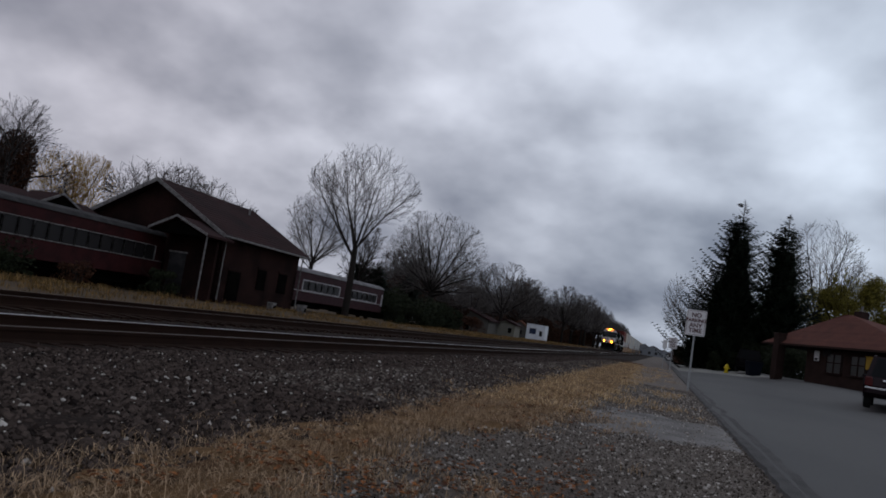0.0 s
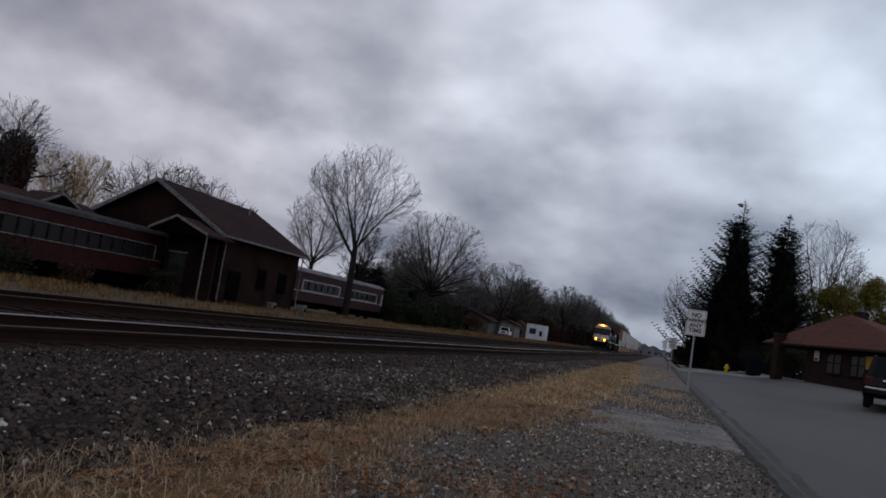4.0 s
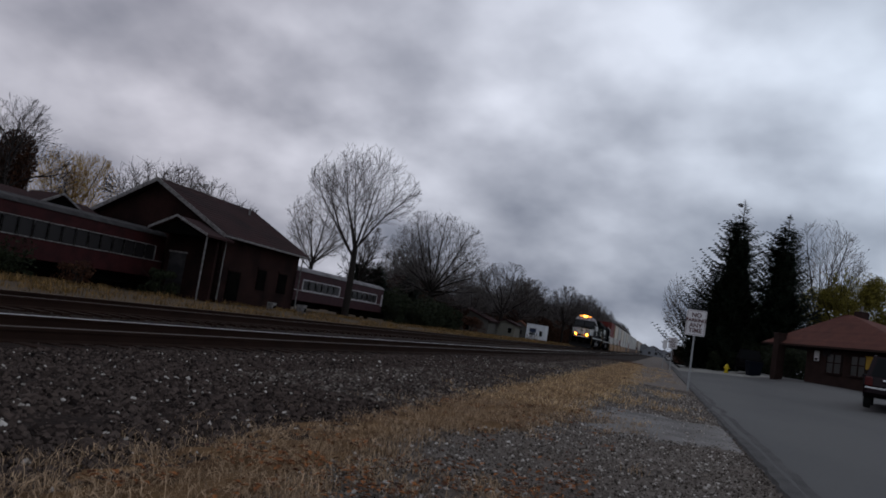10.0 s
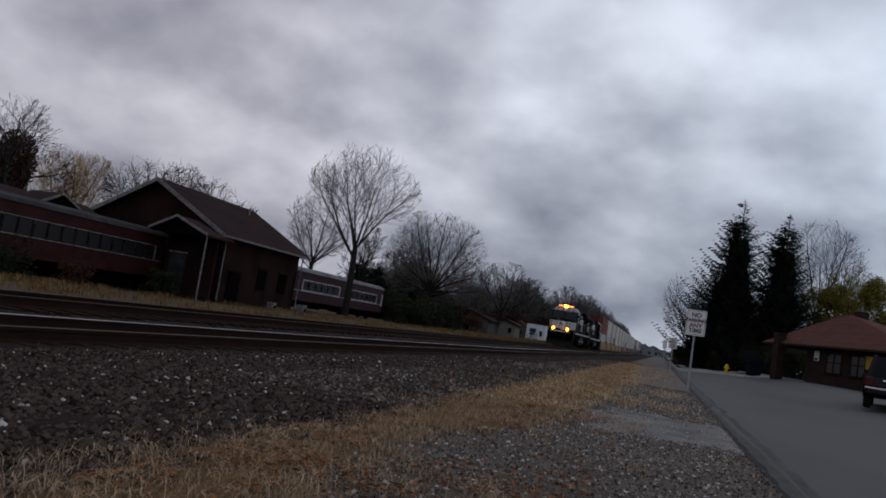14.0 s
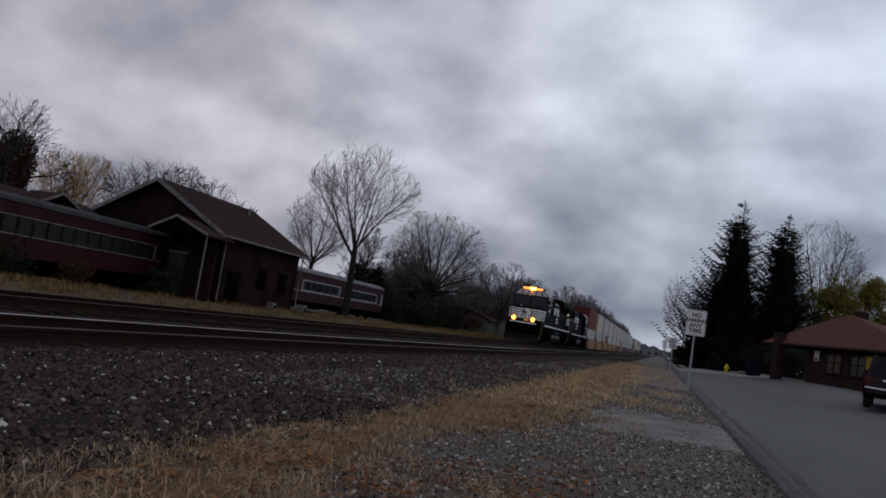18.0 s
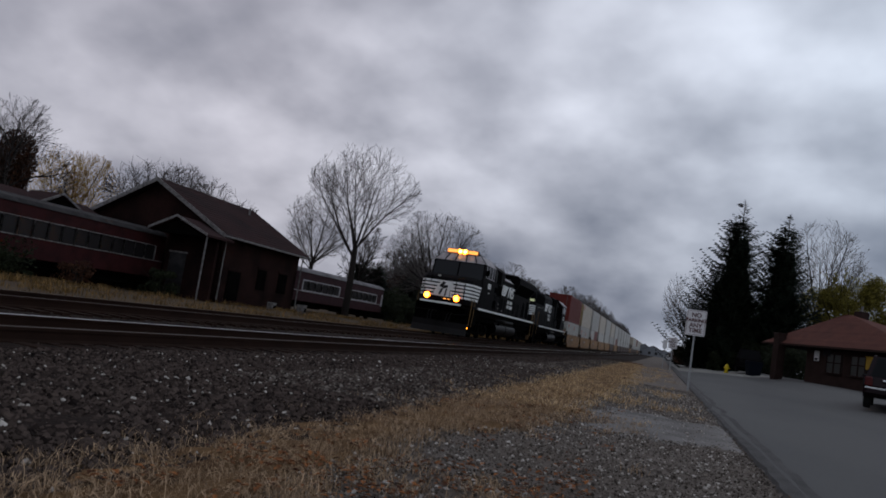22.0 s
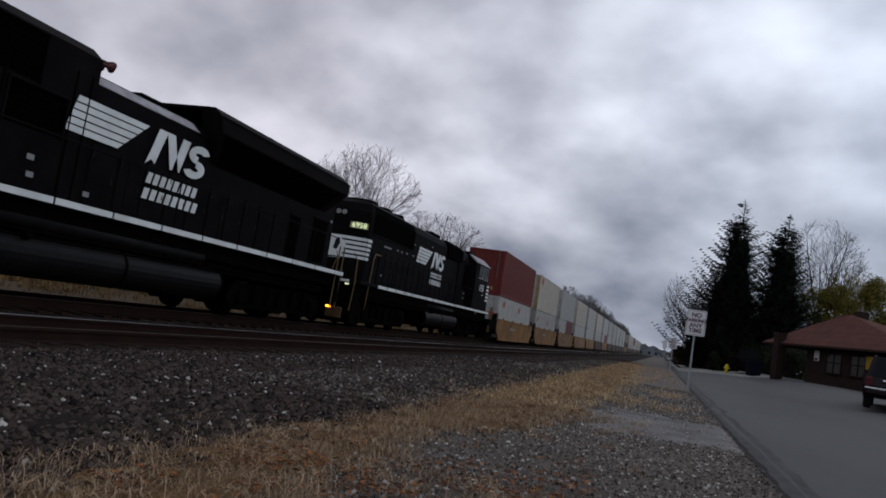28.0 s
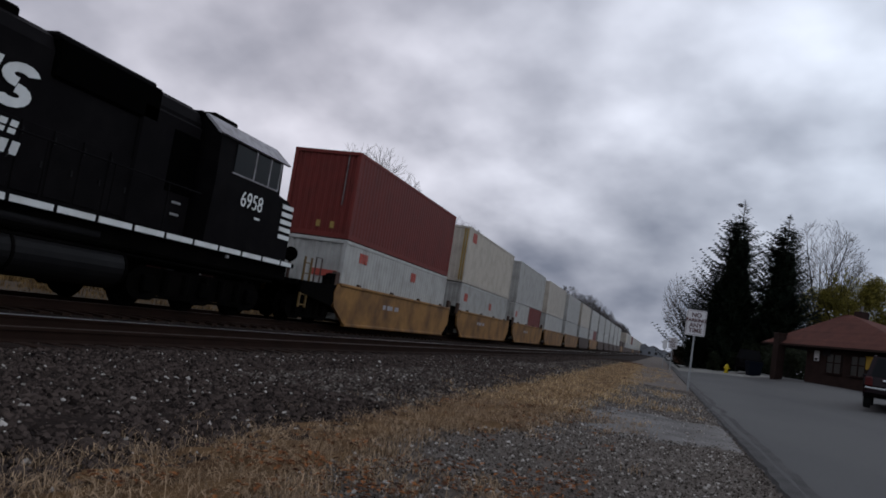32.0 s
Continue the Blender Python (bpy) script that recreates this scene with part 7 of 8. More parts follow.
def depot():
    d = thing("depot", "small brown brick depot with a hipped red shingle roof", "building", at=pose(6.46, 56.0, 0.72, 0, 0, -70))
    # local x runs along the wall, local +y is away from the road; the origin is the eaves' corner
    L, W, H, o = 16.0, 5.2, 2.27, 0.75
    w0 = 4.4
    part("front_wall", Geo().box(((w0 + L - o) / 2, o + 0.15, H / 2), (L - o - w0, 0.3, H + 0.2)), DEPOTBRICK, d, "dark brown brick wall")
    part("back_wall", Geo().box((L / 2, W - o - 0.15, H / 2), (L - 2 * o, 0.3, H + 0.2)), DEPOTBRICK, d)
    for x in (w0 + 0.15, L - o - 0.15):
        part("end_wall", Geo().box((x, W / 2, H / 2), (0.3, W - 2 * o - 0.6, H + 0.2)), DEPOTBRICK, d)
    c = [(0, 0, H - 0.02), (L, 0, H - 0.02), (L, W, H - 0.02), (0, W, H - 0.02)]
    rz = 4.50
    r0, r1 = (5.1, W / 2 - 0.1, rz), (5.5, W / 2 + 0.1, rz)
    rf = part("roof", Geo().add(c + [r0, r1], [(0, 1, 5, 4), (1, 2, 5), (2, 3, 4, 5), (3, 0, 4)]), TILERED, d, "red shingled hip roof")
    n = 18
    for (i, j, e0, e1, up) in ((0, 1, r0, r1, Vector((0, -0.6, 0.8))), (3, 0, r1, r0, Vector((-0.5, 0, 0.85)))):
        for k in range(n):
            f0, f1 = k / n, (k + 1) / n
            p = [Vector(c[i]).lerp(Vector(e0), f0), Vector(c[j]).lerp(Vector(e1), f0), Vector(c[j]).lerp(Vector(e1), f1), Vector(c[i]).lerp(Vector(e0), f1)]
            vs = [tuple(p[0] + up * 0.009), tuple(p[1] + up * 0.009), tuple(p[2] + up * 0.003), tuple(p[3] + up * 0.003), tuple(p[0]), tuple(p[1])]
            part("shingle_course", Geo().add(vs, [(0, 1, 2, 3), (4, 5, 1, 0)]), TILERED, rf)
    part("soffit", Geo().box((L / 2, W / 2, H - 0.08), (L - 0.02, W - 0.02, 0.1)), DARK, rf, "dark eaves")
    part("fascia", Geo().box((L / 2, -0.02, H - 0.05), (L, 0.04, 0.12)), DEPOTBRICK, rf)
    ch = part("chimney", Geo().box((5.8, W / 2 + 0.5, rz - 0.15), (0.7, 0.55, 0.8), 0.02), DEPOTBRICK, d, "squat brick chimney")
    part("flue", Geo().tube([(5.8, W / 2 + 0.5, rz + 0.2), (5.8, W / 2 + 0.5, rz + 0.6)], 0.07, 8), TRIM, ch)
    # open porch at the spruce end, with a stout brick pier
    p = part("brick_pier", Geo().box((2.2, 0.1, 1.35), (0.66, 0.5, 2.95), 0.03), DEPOTBRICK, d, "stout brick pier through the eaves")
    part("pier_cap", Geo().box((2.2, 0.1, 2.86), (0.76, 0.6, 0.1), 0.02), DEPOTBRICK, p)
    for k in range(11):
        part("brick_course", Geo().box((2.2, 0.1, 0.12 + k * 0.25), (0.664, 0.506, 0.2)), DEPOTBRICK, p)
    part("porch_post", Geo().box((0.7, 0.8, 1.05), (0.2, 0.2, 2.2), 0.02), DEPOTBRICK, d)
    y = o - 0.02
    dr = part("door", Geo().box((w0 - 0.03, W / 2, 1.0), (0.06, 0.9, 2.0), 0.01), DARK, d, "dark door")
    part("door_frame", Geo().box((w0 - 0.05, W / 2, 2.05), (0.08, 1.1, 0.1)), DEPOTBRICK, dr)
    for x0, x1 in ((6.65, 8.19), (9.03, 10.42)):
        x, w_ = (x0 + x1) / 2, x1 - x0
        w = part("window", Geo().box((x, y, 1.35), (w_, 0.05, 1.05)), DEPOTGLASS, d, "dim depot window")
        for s in (-1, 0, 1):
            part("window_bar", Geo().box((x + s * w_ * 0.48, y - 0.04, 1.35), (0.08, 0.05, 1.1), 0.01), DEPOTBRICK, w)
        part("window_bar", Geo().box((x, y - 0.04, 1.4), (w_, 0.05, 0.06), 0.01), DEPOTBRICK, w)
        part("sill", Geo().box((x, y - 0.06, 0.78), (w_ + 0.2, 0.14, 0.08), 0.01), DEPOTBRICK, w)
    xn = 5.62
    nt = part("notice_board", Geo().box((xn, y - 0.04, 1.72), (0.50, 0.05, 0.60), 0.01), SIGNWHITE, d, "white notice on the wall")
    for k in range(3):
        part("notice_line", Geo().box((xn, y - 0.07, 1.96 - k * 0.1), (0.34, 0.01, 0.03)), GALV, nt)
    part("notice_block", Geo().box((xn, y - 0.07, 1.52), (0.3, 0.01, 0.12)), DARK, nt)
    part("wall_plate", Geo().box((xn + 1.0, y - 0.02, 1.95), (0.8, 0.04, 0.4), 0.01), COACHROOF, d)
    part("yellow_panel", Geo().box((11.00, y - 0.03, 1.6), (1.3, 0.05, 0.7), 0.01), YELLOWB, d, "yellow panel on the wall")
    return d


depot()


def wheel(parent, x, y, r, side):
    w = part("wheel", Geo().tube([(x - 0.11, y, r), (x - 0.09, y, r), (x + 0.09, y, r), (x + 0.11, y, r)], [r - 0.03, r, r, r - 0.03], 22), TYRE, parent, "black tyre")
    part("rim", Geo().tube([(x + side * 0.10, y, r), (x + side * 0.125, y, r)], [r * 0.62, r * 0.55], 16), CHROME, w)


def vehicle(name, label, mat, at, length, width, height, hood, boot, glass_from, group="", clearance=0.3):
    """A car: lower body and cabin shaped from side profiles, glass, lamps, bumpers, wheels. Local +y is forward."""
    v = thing(name, label, "car", group, at=at)
    l2, w2 = length / 2, width / 2
    belt = height * 0.58
    body = [(-l2, clearance + 0.1), (-l2 - 0.04, belt * 0.75), (-l2 + 0.05, belt), (l2 - hood, belt + 0.02), (l2 - 0.25, belt - 0.12), (l2, belt - 0.3), (l2 + 0.02, clearance + 0.12), (l2 - 0.1, clearance), (-l2 + 0.1, clearance)]
    part("body", Geo().ext(body, -w2, w2, 0), mat, v)
    for s in (-1, 1):
        part("flank", Geo().ext([(y, z) for y, z in [(-l2 + 0.25, belt - 0.32), (-l2 + 0.25, belt - 0.08), (l2 - 0.5, belt - 0.1), (l2 - 0.4, belt - 0.34)]], s * w2, s * (w2 + 0.03), 0), mat, v)
    ca, cb = -l2 + boot, l2 - hood
    vs = [(-w2 + 0.03, ca, belt), (w2 - 0.03, ca, belt), (w2 - 0.03, cb, belt), (-w2 + 0.03, cb, belt),
          (-w2 + 0.2, ca + 0.28, height), (w2 - 0.2, ca + 0.28, height), (w2 - 0.2, cb - 0.75, height), (-w2 + 0.2, cb - 0.75, height)]
    part("cabin", Geo().add(vs, [(0, 1, 5, 4), (1, 2, 6, 5), (2, 3, 7, 6), (3, 0, 4, 7), (4, 5, 6, 7)]), mat, v)

    def win(i, j, k, m, inset, out, nm):
        P = [Vector(vs[q]) for q in (i, j, k, m)]
        c = sum(P, Vector()) / 4
        nrm = (P[1] - P[0]).cross(P[3] - P[0]).normalized() * out
        q = [tuple(c + (p - c) * inset + nrm) for p in P] + [tuple(c + (p - c) * inset) for p in P]
        part(nm, Geo().add(q, [(0, 1, 2, 3), (4, 7, 6, 5), (0, 4, 5, 1), (1, 5, 6, 2), (2, 6, 7, 3), (3, 7, 4, 0)]), CABGLASS, v, "dark glass")
    win(0, 1, 5, 4, 0.84, 0.012, "rear_window")
    win(1, 2, 6, 5, 0.84, 0.012, "side_window")
    win(3, 0, 4, 7, 0.84, 0.012, "side_window")
    win(2, 3, 7, 6, 0.84, 0.012, "windscreen")
    part("rear_bumper", Geo().box((0, -l2 - 0.05, clearance + 0.22), (width - 0.04, 0.2, 0.24), 0.05), mat, v)
    part("bumper_strip", Geo().box((0, -l2 - 0.155, clearance + 0.32), (width - 0.1, 0.02, 0.05)), CHROME, v, "bright bumper strip")
    part("front_bumper", Geo().box((0, l2, clearance + 0.2), (width - 0.06, 0.2, 0.26), 0.05), mat, v)
    part("plate_recess", Geo().box((0, -l2 - 0.05, belt * 0.82), (0.62, 0.04, 0.2), 0.01), DARK, v)
    part("plate_bar", Geo().box((0, -l2 - 0.075, belt * 0.82), (0.3, 0.01, 0.13)), TRIM, v)
    part("tailgate_trim", Geo().box((0, -l2 - 0.06, belt * 0.95), (0.9, 0.03, 0.06), 0.01), CHROME, v)
    for s in (-1, 1):
        part("tail_lamp", Geo().box((s * (w2 - 0.14), -l2 - 0.02, belt * 0.88), (0.22, 0.1, 0.3), 0.03), TAIL, v, "red tail lamp")
        part("headlamp", Geo().box((s * (w2 - 0.22), l2 - 0.03, belt - 0.28), (0.34, 0.1, 0.16), 0.03), SIGNWHITE, v)
        part("mirror", Geo().box((s * (w2 + 0.1), cb - 0.35, belt + 0.08), (0.18, 0.1, 0.14), 0.03), mat, v)
        part("roof_rail", Geo().tube([(s * (w2 - 0.24), ca + 0.4, height + 0.05), (s * (w2 - 0.24), cb - 0.9, height + 0.05)], 0.02, 6), mat, v)
        for y in (-l2 + 0.85, l2 - 0.9):
            wheel(v, s * (w2 - 0.12), y, 0.36 if clearance > 0.25 else 0.31, s)
    return v


vehicle("parked_suv", "dark maroon sport utility vehicle parked on the lot", SUVRED, pose(8.02, 30.2, ground_z(7.9, 29) + 0.03, 0, 0, -15), 4.9, 1.95, 1.72, 1.1, 0.15, 0, clearance=0.36)
# added van, standing in for a dark arched shape beside the depot
van = vehicle("parked_van", "near-black van added in place of a dark arch beside the depot", BLACK, pose(7.25, 70.0, ground_z(7.2, 70) + 0.05, 0, 0, -6), 4.9, 1.95, 1.95, 0.9, 0.1, 0, clearance=0.34)
# its glass and trim are near-black so that they hardly show
VANGLASS = pane("unreflective_van_glass", (0.004, 0.004, 0.0045), 0.5, 0.04)
for _o in van.children:
    if _o.name.split(".")[0] in ("bumper_strip", "tail_lamp", "tailgate_trim", "plate_bar"):
        _o.data.materials[0] = DARK
    if _o.name.split(".")[0] in ("rear_window", "side_window", "windscreen"):
        _o.data.materials[0] = VANGLASS
white_car = vehicle("white_car", "white saloon car driving up and stopping by the kiosk", CARWHITE, pose(-24.5, 79, 0.1), 4.5, 1.8, 1.45, 1.25, 0.75, 0, clearance=0.22)


def bin_(x, y):
    b = thing("waste_bin", "dark blue wheeled waste bin beside the depot", "bin", at=on_ground(x, y, 15, 0.1))
    part("tub", Geo().add([(-0.4, -0.35, 0), (0.4, -0.35, 0), (0.4, 0.35, 0), (-0.4, 0.35, 0), (-0.5, -0.45, 1.0), (0.5, -0.45, 1.0), (0.5, 0.45, 1.0), (-0.5, 0.45, 1.0)],
                          [(0, 3, 2, 1), (4, 5, 6, 7), (0, 1, 5, 4), (1, 2, 6, 5), (2, 3, 7, 6), (3, 0, 4, 7)]), DKBLUE, b)
    part("lid", Geo().box((0, 0, 1.04), (1.06, 0.98, 0.08), 0.03), DKBLUE, b)


bin_(6.75, 61.5)

spruce("spruce", "tall near-black spruce with a bare leader", on_ground(6.5, 83.0), 101, 17.8, 7.2, 0.14)
spruce("spruce", "broad near-black spruce beside another", on_ground(10.9, 83.0), 102, 16.4, 7.0, 0.10)
spruce("spruce", "shorter dark spruce behind the pair", on_ground(5.4, 88.0), 103, 10.5, 3.4)
spruce("spruce", "dark spruce behind the depot", on_ground(24.5, 82.0), 104, 11.5, 3.4)
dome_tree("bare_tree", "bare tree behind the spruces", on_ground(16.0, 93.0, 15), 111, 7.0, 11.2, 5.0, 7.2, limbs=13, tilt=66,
          twig=TWIGHAZE, min_r=0.011, trunk_r=0.32)
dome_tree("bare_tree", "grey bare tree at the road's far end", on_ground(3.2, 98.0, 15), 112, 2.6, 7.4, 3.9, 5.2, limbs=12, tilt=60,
          twig=TWIGHAZE, min_r=0.010, trunk_r=0.22)
bare_tree("bare_tree", "bare tree at the edge of the lot", on_ground(27.5, 86.0, 15), 113, 14.0, 9.0,
          first=10, kids=4, angle=40, bole=0.4, limb=0.5, up=0.5, min_r=0.018, trunk_r=0.28)
_ol = bare_tree("olive_tree", "tree with olive-yellow spring leaves", on_ground(17.6, 84.0), 114, 11.4, 9.0, TWIGOLIVE,
                first=11, kids=4, angle=42, bole=0.35, limb=0.5, up=0.4, min_r=0.016, trunk_r=0.25)
add_leaves(_ol, (4.8, 4.4, 10.2), 1.0, 42000, 0.12, TWIGOLIVE)
shrub("bush", "dark bush under the spruces", on_ground(3.4, 86.0), 121, (2.2, 2.5, 2.8), 4200, 0.1, BUSH)
shrub("bush", "dark bush under the spruces", on_ground(8.4, 79.5), 122, (3.6, 2.5, 3.0), 5200, 0.1, BUSH)
shrub("bush", "brown-green bush at the kerb", on_ground(5.0, 78.5), 123, (1.2, 1.2, 2.0), 1800, 0.08, BUSH)
# the next two bushes are added to block bright gaps seen through the porch
shrub("bush", "dark bush added behind the depot porch to close a bright gap", on_ground(10.2, 70.0), 125, (2.6, 2.2, 3.2), 5200, 0.11, BUSH)
shrub("bush", "dark bush added behind the depot porch to close a bright gap", on_ground(12.6, 74.0), 126, (2.8, 2.2, 3.4), 5200, 0.11, BUSH)
_bd = shrub("brush", "dark roadside brush in the distance", on_ground(3.6, 110.0), 124, (2.0, 3.2, 2.6), 9000, 0.10, TWIGBROWN)
for k in range(9):
    copy_thing(_bd, on_ground(3.6 + k * 0.5, 118 + k * 14, k * 50))

# far end of the line
for k, (x, y, w, h) in enumerate(((-3.2, 380, 9, 5.0), (2.0, 400, 7, 4.0), (-8.0, 420, 8, 6.0))):
    small_house("far_house", "low building at the far end of the street", x, y, w, 8, h * 0.6, h, HAZEGREY, HAZEROOF, [(-1.5, 1.4, 1.2, 1.2, GLASS), (1.5, 1.4, 1.2, 1.2, GLASS)])
for k, (x, y) in enumerate(((2.4, 170), (3.1, 210))):
    vehicle("distant_car", "pale car parked far along the street", CARWHITE if k == 0 else GALV, pose(x, y, ground_z(x, y) + 0.03), 4.5, 1.8, 1.5, 1.2, 0.4, 0, "distant cars", 0.22)


# ------------------------------------------------------------------ loose ground cover
def scatter_stones(name, label, n, xs, ys, size, mat, seed, bias=2.0, lift=0.0):
    """Angular stones lying on the ground, joined."""
    r = np.random.RandomState(seed)
    x = r.uniform(xs[0], xs[1], n)
    y = ys[0] + (ys[1] - ys[0]) * r.uniform(0, 1, n) ** bias
    s = size[0] + (size[1] - size[0]) * r.uniform(0, 1, n) ** 2
    z = np.array([ground_z(a, b) for a, b in zip(x, y)]) + lift
    base = np.array([(1, 0, 0), (0, 1, 0), (-1, 0, 0), (0, -1, 0), (0.2, 0.1, 1), (0, 0, -0.8), (0.7, 0.7, 0.45), (-0.7, -0.6, 0.5)], float)
    tri = np.array([(0, 6, 4), (6, 1, 4), (1, 2, 4), (2, 7, 4), (7, 3, 4), (3, 0, 4), (0, 1, 6), (2, 3, 7), (1, 0, 5), (2, 1, 5), (3, 2, 5), (0, 3, 5)])
    a = r.uniform(0, 2 * np.pi, n)
    v = base[None] * r.uniform(0.65, 1.3, (n, 8, 1)) * s[:, None, None] * np.stack([r.uniform(0.7, 1.3, n), r.uniform(0.7, 1.3, n), r.uniform(0.7, 1.25, n)], 1)[:, None, :]
    c, d = np.cos(a)[:, None], np.sin(a)[:, None]
    vx, vy = v[:, :, 0] * c - v[:, :, 1] * d, v[:, :, 0] * d + v[:, :, 1] * c
    P = np.stack([vx + x[:, None], vy + y[:, None], v[:, :, 2] + z[:, None]], 2).reshape(-1, 3)
    T = (tri[None] + (np.arange(n) * 8)[:, None, None]).reshape(-1, 3)
    return tagged(new(name, fast_mesh(name, P.tolist(), T.tolist(), mat)), label, "stones", kind="stuff")


def scatter_grass(name, label, n, xs, ys, tall, wide, mat, seed, bias=1.6, clump=0.25, keep=None, per=7, lay=1.35):
    """Tufts of dry blades, each blade bent in two pieces."""
    r = np.random.RandomState(seed)
    m = n // per
    cx = r.uniform(xs[0], xs[1], m)
    cy = ys[0] + (ys[1] - ys[0]) * r.uniform(0, 1, m) ** bias
    if keep is not None:
        k = np.array([keep(a, b, r.uniform()) for a, b in zip(cx, cy)])
        cx, cy = cx[k], cy[k]
        m = len(cx)
    x = np.repeat(cx, per) + r.normal(0, clump, m * per)
    y = np.repeat(cy, per) + r.normal(0, clump, m * per)
    n = m * per
    hgt = np.repeat(r.uniform(0.5, 1.0, m), per) * r.uniform(tall[0], tall[1], n)
    z = np.array([ground_z(a, b) for a, b in zip(x, y)]) - 0.015
    a = r.uniform(0, 2 * np.pi, n)
    lean = r.uniform(0.15, 1.0, n) ** 1.3 * lay * hgt
    dx, dy = np.cos(a), np.sin(a)
    w = wide * r.uniform(0.6, 1.4, n)
    px, py = -dy * w, dx * w
    P = np.zeros((n, 5, 3))
    P[:, 0] = np.stack([x - px, y - py, z], 1)
    P[:, 1] = np.stack([x + px, y + py, z], 1)
    P[:, 2] = np.stack([x + px * 0.8 + dx * lean * 0.3, y + py * 0.8 + dy * lean * 0.3, z + hgt * 0.6], 1)
    P[:, 3] = np.stack([x - px * 0.8 + dx * lean * 0.3, y - py * 0.8 + dy * lean * 0.3, z + hgt * 0.6], 1)
    P[:, 4] = np.stack([x + dx * lean, y + dy * lean, z + hgt * r.uniform(0.8, 1.0, n)], 1)
    q = (np.arange(n) * 5)[:, None]
    F = [tuple(t) for t in (np.array([0, 1, 2, 3])[None] + q).tolist()] + [tuple(t) for t in (np.array([3, 2, 4])[None] + q).tolist()]
    return tagged(new(name, fast_mesh(name, P.reshape(-1, 3).tolist(), F, mat)), label, "grass", kind="stuff")


def grass_rim(y):
    """How far the dense dry grass reaches from the ballast towards the road."""
    base = -1.75 - 0.25 * smooth(3.0, 5.5, y) + 0.72 * smooth(6.6, 8.4, y) + 0.40 * smooth(9.0, 22.0, y) - 0.3 * smooth(30.0, 55.0, y)
    return base + 0.20 * noise.noise((y * 0.9, 5.0, 0)) + 0.10 * noise.noise((y * 2.9, 6.0, 0))


def verge_keep(x, y, u):
    """Dense along the ballast's foot, thin and patchy towards the road."""
    edge = -2.62 + 0.22 * noise.noise((y * 0.6, 3.0, 0)) - 0.25 * smooth(5.0, 3.4, y)
    rim = grass_rim(y)
    f = 1.0 - smooth(rim - 0.12, rim + 0.45 + 0.4 * noise.noise((x, y * 0.4, 7)), x)
    f += 0.20 * smooth(0.05, 0.45, noise.noise((x * 0.9, y * 0.55, 21))) * smooth(0.6, -0.6, x)
    f += 0.42 * smooth(13.0, 17.0, y) * smooth(-0.05, 0.3, noise.noise((x * 1.4, y * 0.35, 31))) * smooth(1.0, 0.5, x)
    if x < edge:
        f = 0.05 + 0.08 * smooth(5.5, 3.0, y)
    f *= 1.0 - 0.55 * smooth(-2.2, -2.7, x) * smooth(4.4, 3.2, y)
    return u < f * (0.9 + 0.7 * noise.noise((x * 1.1, y * 0.7, 2))) * (0.66 + 1.0 * noise.noise((x * 3.4, y * 2.2, 12)))


def thatch():
    """A matted layer of dead grass along the ballast's foot, ragged at both sides."""
    ys = list(np.arange(1.4, 16, 0.12)) + list(np.arange(16, 70, 0.8))
    n = 22
    vs, fs = [], []
    for y in ys:
        a = -2.75 + 0.3 * noise.noise((y * 0.9, 1, 0)) + 0.18 * noise.noise((y * 3.7, 2, 0))
        b = grass_rim(y) + 0.05
        for k in range(n):
            f = k / (n - 1)
            x = a + (b - a) * f
            rim = min(1.0, 6 * f, 6 * (1 - f))
            h = 0.02 + 0.028 * noise.noise((x * 4, y * 4, 3)) + 0.02 * noise.noise((x * 13, y * 13, 5))
            vs.append((x, y, ground_z(x, y) - 0.05 * (1 - rim) + h * rim))
    for j in range(len(ys) - 1):
        for k in range(n - 1):
            fs.append((j * n + k, j * n + k + 1, (j + 1) * n + k + 1, (j + 1) * n + k))
    me = fast_mesh("dead_grass_mat", vs, fs, THATCH)
    me.shade_smooth()
    tagged(new("dead_grass_mat", me), "matted brown dead grass along the ballast's foot", "grass", kind="stuff")


thatch()
scatter_stones("ballast_stones", "angular grey ballast stones along the near track", 64000, (-6.6, -2.35), (1.5, 24), (0.012, 0.032), STONE, 1, 1.7, 0.005)
scatter_stones("ballast_stones", "angular grey ballast stones further along the track", 14000, (-6.6, -2.6), (16, 80), (0.02, 0.045), STONE, 2, 1.3, 0.0)
# paler stones put in for light that the farther ballast reflects
scatter_stones("ballast_stones", "stones at the ballast's foot, paler for the light they reflect", 13000, (-4.8, -2.45), (8, 62), (0.014, 0.036), GRAVEL, 7, 1.4, 0.004)
scatter_stones("pale_stones", "a few pale stones among the ballast", 1700, (-6.6, -2.4), (2, 30), (0.008, 0.026), PALESTONE, 3, 1.5, 0.012)
scatter_stones("ballast_stones", "ballast stones between the rails", 3000, (-10.3, -6.5), (5, 50), (0.02, 0.04), STONE, 4, 1.5, -0.005)
scatter_stones("gravel_stones", "grey gravel on the verge", 46000, (-2.4, 1.15), (3.0, 26), (0.005, 0.016), GRAVEL, 5, 1.8, -0.006)
scatter_stones("pale_stones", "pale gravel chips on the verge", 5200, (-2.2, 1.1), (3.2, 24), (0.006, 0.02), PALESTONE, 6, 1.7, -0.002)
scatter_grass("dry_grass", "matted tan dry grass on the verge", 160000, (-3.2, 0.2), (2.0, 13), (0.04, 0.10), 0.0026, STRAW, 11, 1.5, 0.05, verge_keep, 18, 2.2)
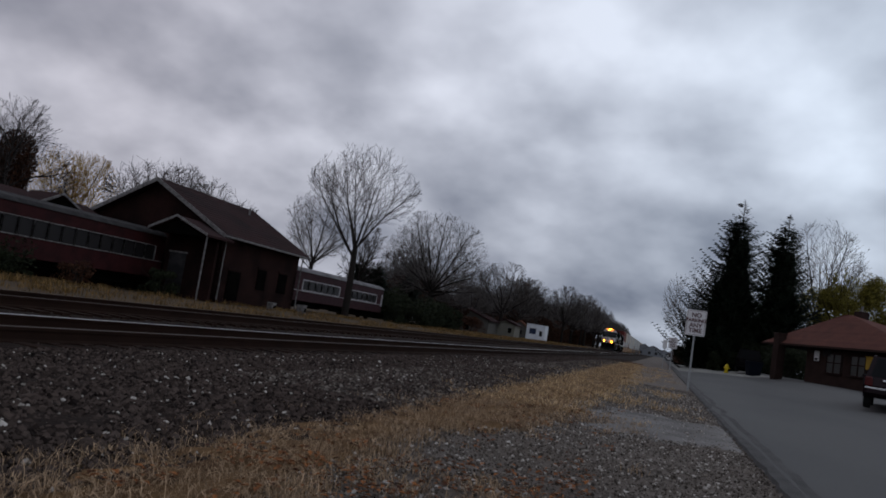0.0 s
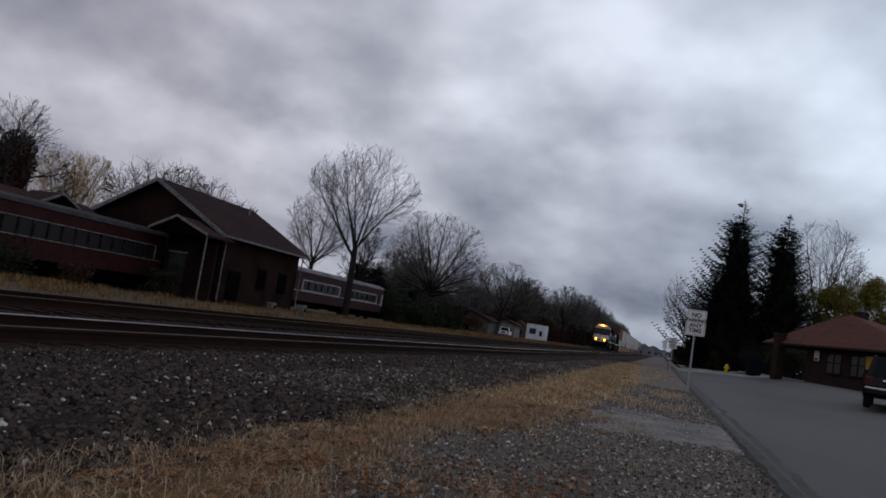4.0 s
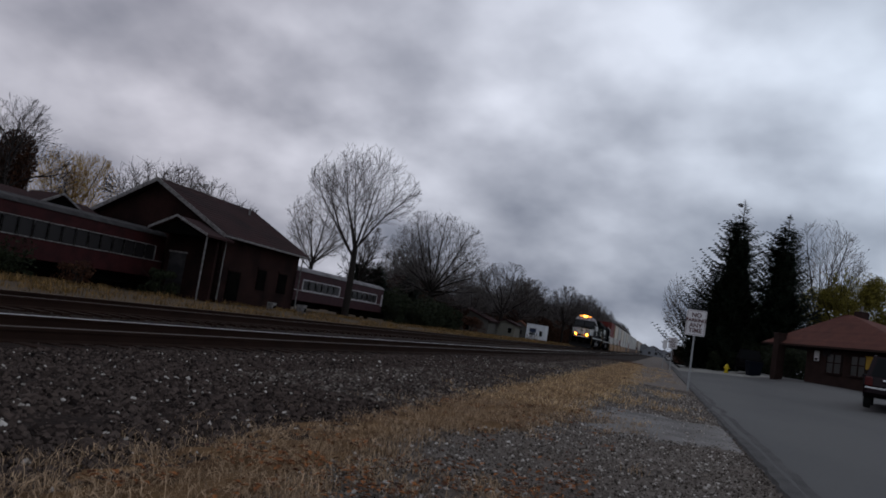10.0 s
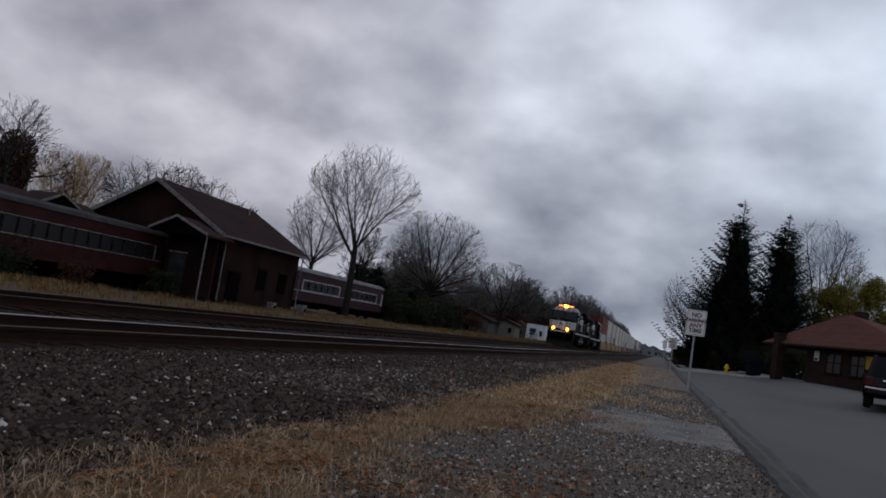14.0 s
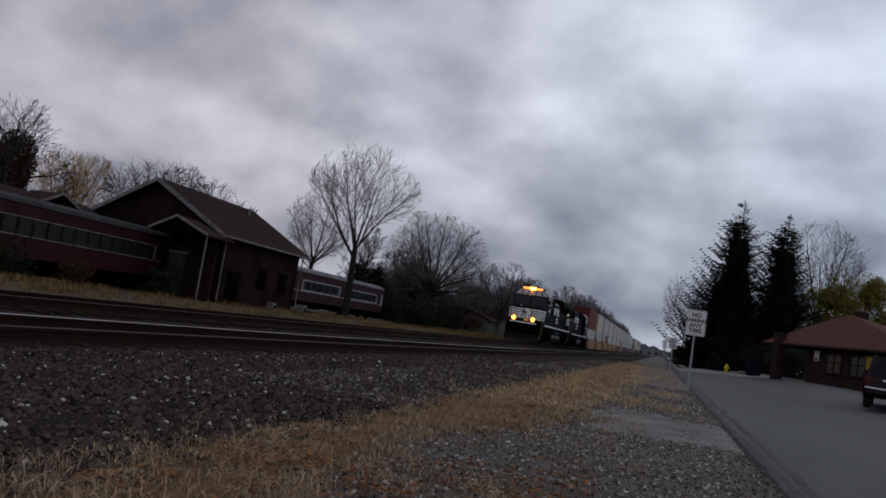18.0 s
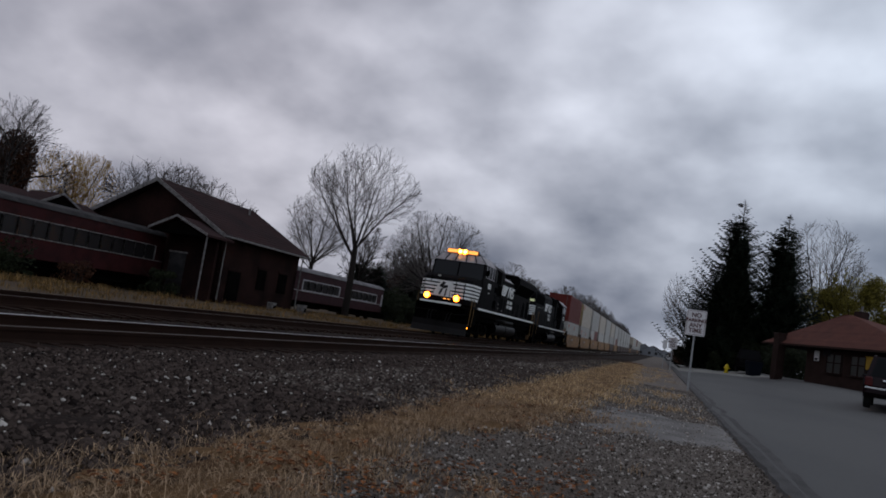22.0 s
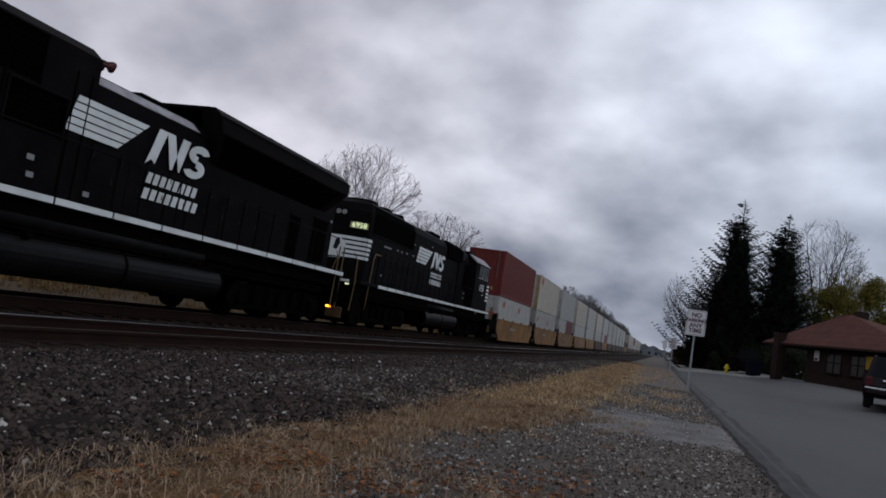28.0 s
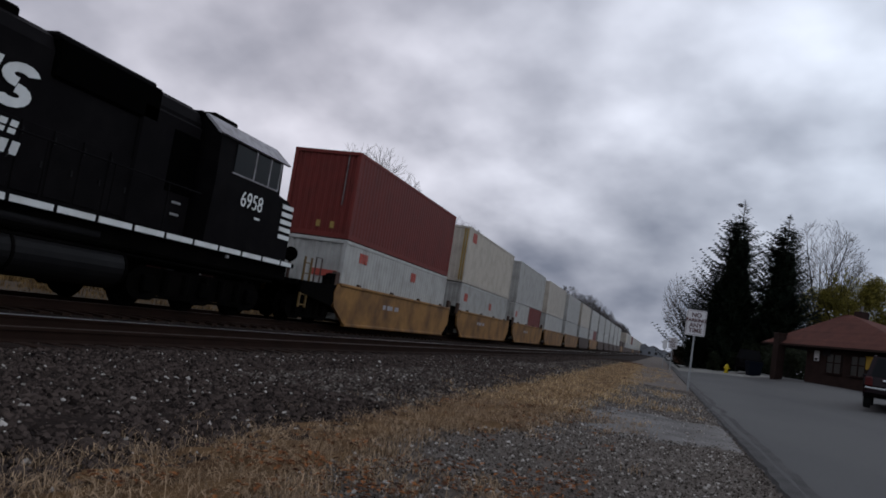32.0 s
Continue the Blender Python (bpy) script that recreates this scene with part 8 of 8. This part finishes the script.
scatter_grass("dry_grass", "taller tan grass tufts at the ballast's foot", 42000, (-3.1, 0.2), (2.0, 15), (0.06, 0.17), 0.0017, STRAW, 15, 1.5, 0.07, verge_keep, 26, 1.5)
scatter_grass("dry_grass", "tan dry grass tufts along the verge", 72000, (-3.3, 1.0), (11, 60), (0.04, 0.15), 0.0055, STRAWLIT, 12, 1.5, 0.12, verge_keep, 14, 1.6)


def far_keep(x, y, u):
    return u < 0.12 + 1.7 * noise.noise((x * 0.6, y * 0.22, 4)) + (0.22 if x > -17.5 else 0.0)


scatter_grass("dry_grass", "tall tan grass on the far side of the tracks", 52000, (-24.0, -14.2), (12, 75), (0.08, 0.34), 0.010, FARSTRAW, 13, 1.4, 0.2, far_keep, 12)
scatter_grass("dry_grass", "tan grass far along the tracks", 12000, (-22.0, -14.4), (70, 190), (0.15, 0.4), 0.03, FARSTRAW, 14, 1.4, 0.4, None, 12)


def fallen_leaves():
    r = random.Random(9)
    V, F = [], []
    for k in range(11000):
        x, y = r.uniform(-3.0, -0.3), 2.2 + 11 * r.random() ** 1.5
        drift = smooth(1.1, 0.3, abs(y - 3.7 - 0.8 * (x + 2.3))) * smooth(-3.1, -2.6, x)
        if x < -2.45 + 0.25 * noise.noise((y, 1, 1)):
            continue
        if noise.noise((x * 2.6, y * 2.0, 9)) < 0.14 + 0.4 * r.random() - 0.45 * drift:
            continue
        z = ground_z(x, y) + r.uniform(0.02, 0.08)
        s, a, t = r.uniform(0.009, 0.030), r.uniform(0, 6.28), r.uniform(-0.6, 0.6)
        q = len(V)
        ca, sa = math.cos(a), math.sin(a)
        for u, w, h in ((-1, 0, 0.0), (0, -0.6, 0.35), (1, 0, 0.1), (0, 0.6, 0.35)):
            V.append((x + (u * ca - w * sa) * s, y + (u * sa + w * ca) * s, z + h * s + t * u * s * 0.6))
        F += [(q, q + 1, q + 2), (q, q + 2, q + 3)]
    tagged(new("fallen_leaves", fast_mesh("fallen_leaves", V, F, LEAF)), "orange-brown fallen leaves among the grass", "leaves", kind="stuff")


fallen_leaves()


# ties: the nearest ones singly, the rest joined
def ties():
    g = Geo().box((0, 0, 0), (2.6, 0.23, 0.18), 0.012)
    me = g.mesh("tie", TIE)
    r = random.Random(3)
    y = 2.0
    while y < 62:
        o = new("tie", me)
        o.parent = near_track
        o.matrix_basis = pose(NEAR_X + r.uniform(-0.05, 0.05), y, near_rail_z(y) - 0.18 - 0.085 + r.uniform(-0.008, 0.008), 0, 0, r.uniform(-1, 1))
        y += 0.52
    rest = Geo()
    for cx, a, b in ((NEAR_X, 62, 330), (NEAR_X, -20, 2.0), (TRAIN_X, -20, 330)):
        y = a
        while y < b:
            rest.box((cx, y, (near_rail_z(y) if cx == NEAR_X else RAIL_Z) - 0.265), (2.6, 0.23, 0.18))
            y += 0.52
    o = part("ties", rest, TIE, far_track)
    o["kind"] = "stuff"
    tp = Geo().box((0, 0, 0), (0.2, 0.36, 0.02), 0.004).mesh("tie_plate", RUST)
    y = 2.0
    while y < 40:
        for sx in (-1, 1):
            o = new("tie_plate", tp)
            o.parent = near_track
            o.matrix_basis = pose(NEAR_X + sx * 0.753, y, near_rail_z(y) - 0.18, 0, 0, 90)
        y += 0.52


ties()


# ------------------------------------------------------------------ motion of things
def motions():
    front = [(0.0, 174.2), (6.0, 138.5), (9.0, 119.9), (13.0, 94.9), (19.0, 57.0), (23.0, 31.75), (25.0, 19.1), (28.0, 0.3), (30.0, -12.2), (32.0, -24.65)]
    for item in moving:
        ob, s = item[0], item[1]
        z = item[2] if len(item) > 2 else 0.0
        walk(ob, [(t, pose(TRAIN_X, y + s, RAIL_Z + z)) for t, y in front])
    # the white car drives up behind the tracks and stops by the kiosk
    for_car = [(0.0, 79.0), (1.5, 95.0), (2.5, 105.5), (3.5, 119.0), (5.5, 140.0), (6.0, 144.5), (6.5, 149.0), (7.0, 151.8), (7.5, 153.0), (9.0, 153.2), (32.0, 153.2)]
    walk(white_car, [(t, pose(-24.6, y, ground_z(-24.6, y))) for t, y in for_car])
    # wheels turn with the train
    def place(t):
        for (a, p), (b, q) in zip(front, front[1:]):
            if a <= t <= b:
                return p + (q - p) * (t - a) / (b - a)
        return front[-1][1]
    for ob, y, r in spinning:
        step = 0.12
        rows = []
        for k in range(int(32 / step) + 1):
            t = min(k * step, 32.0)
            rows.append((t, pose(0, y, r, math.degrees((front[0][1] - place(t)) / r) % 360)))
        walk(ob, rows)
    # clouds drift towards the far side of the road
    walk(clouds, [(0.0, pose(0, 0, 0)), (16.0, pose(0, 0, 0, 0, 0, -7.6)), (32.0, pose(0, 0, 0, 0, 0, -14.8))])


motions()
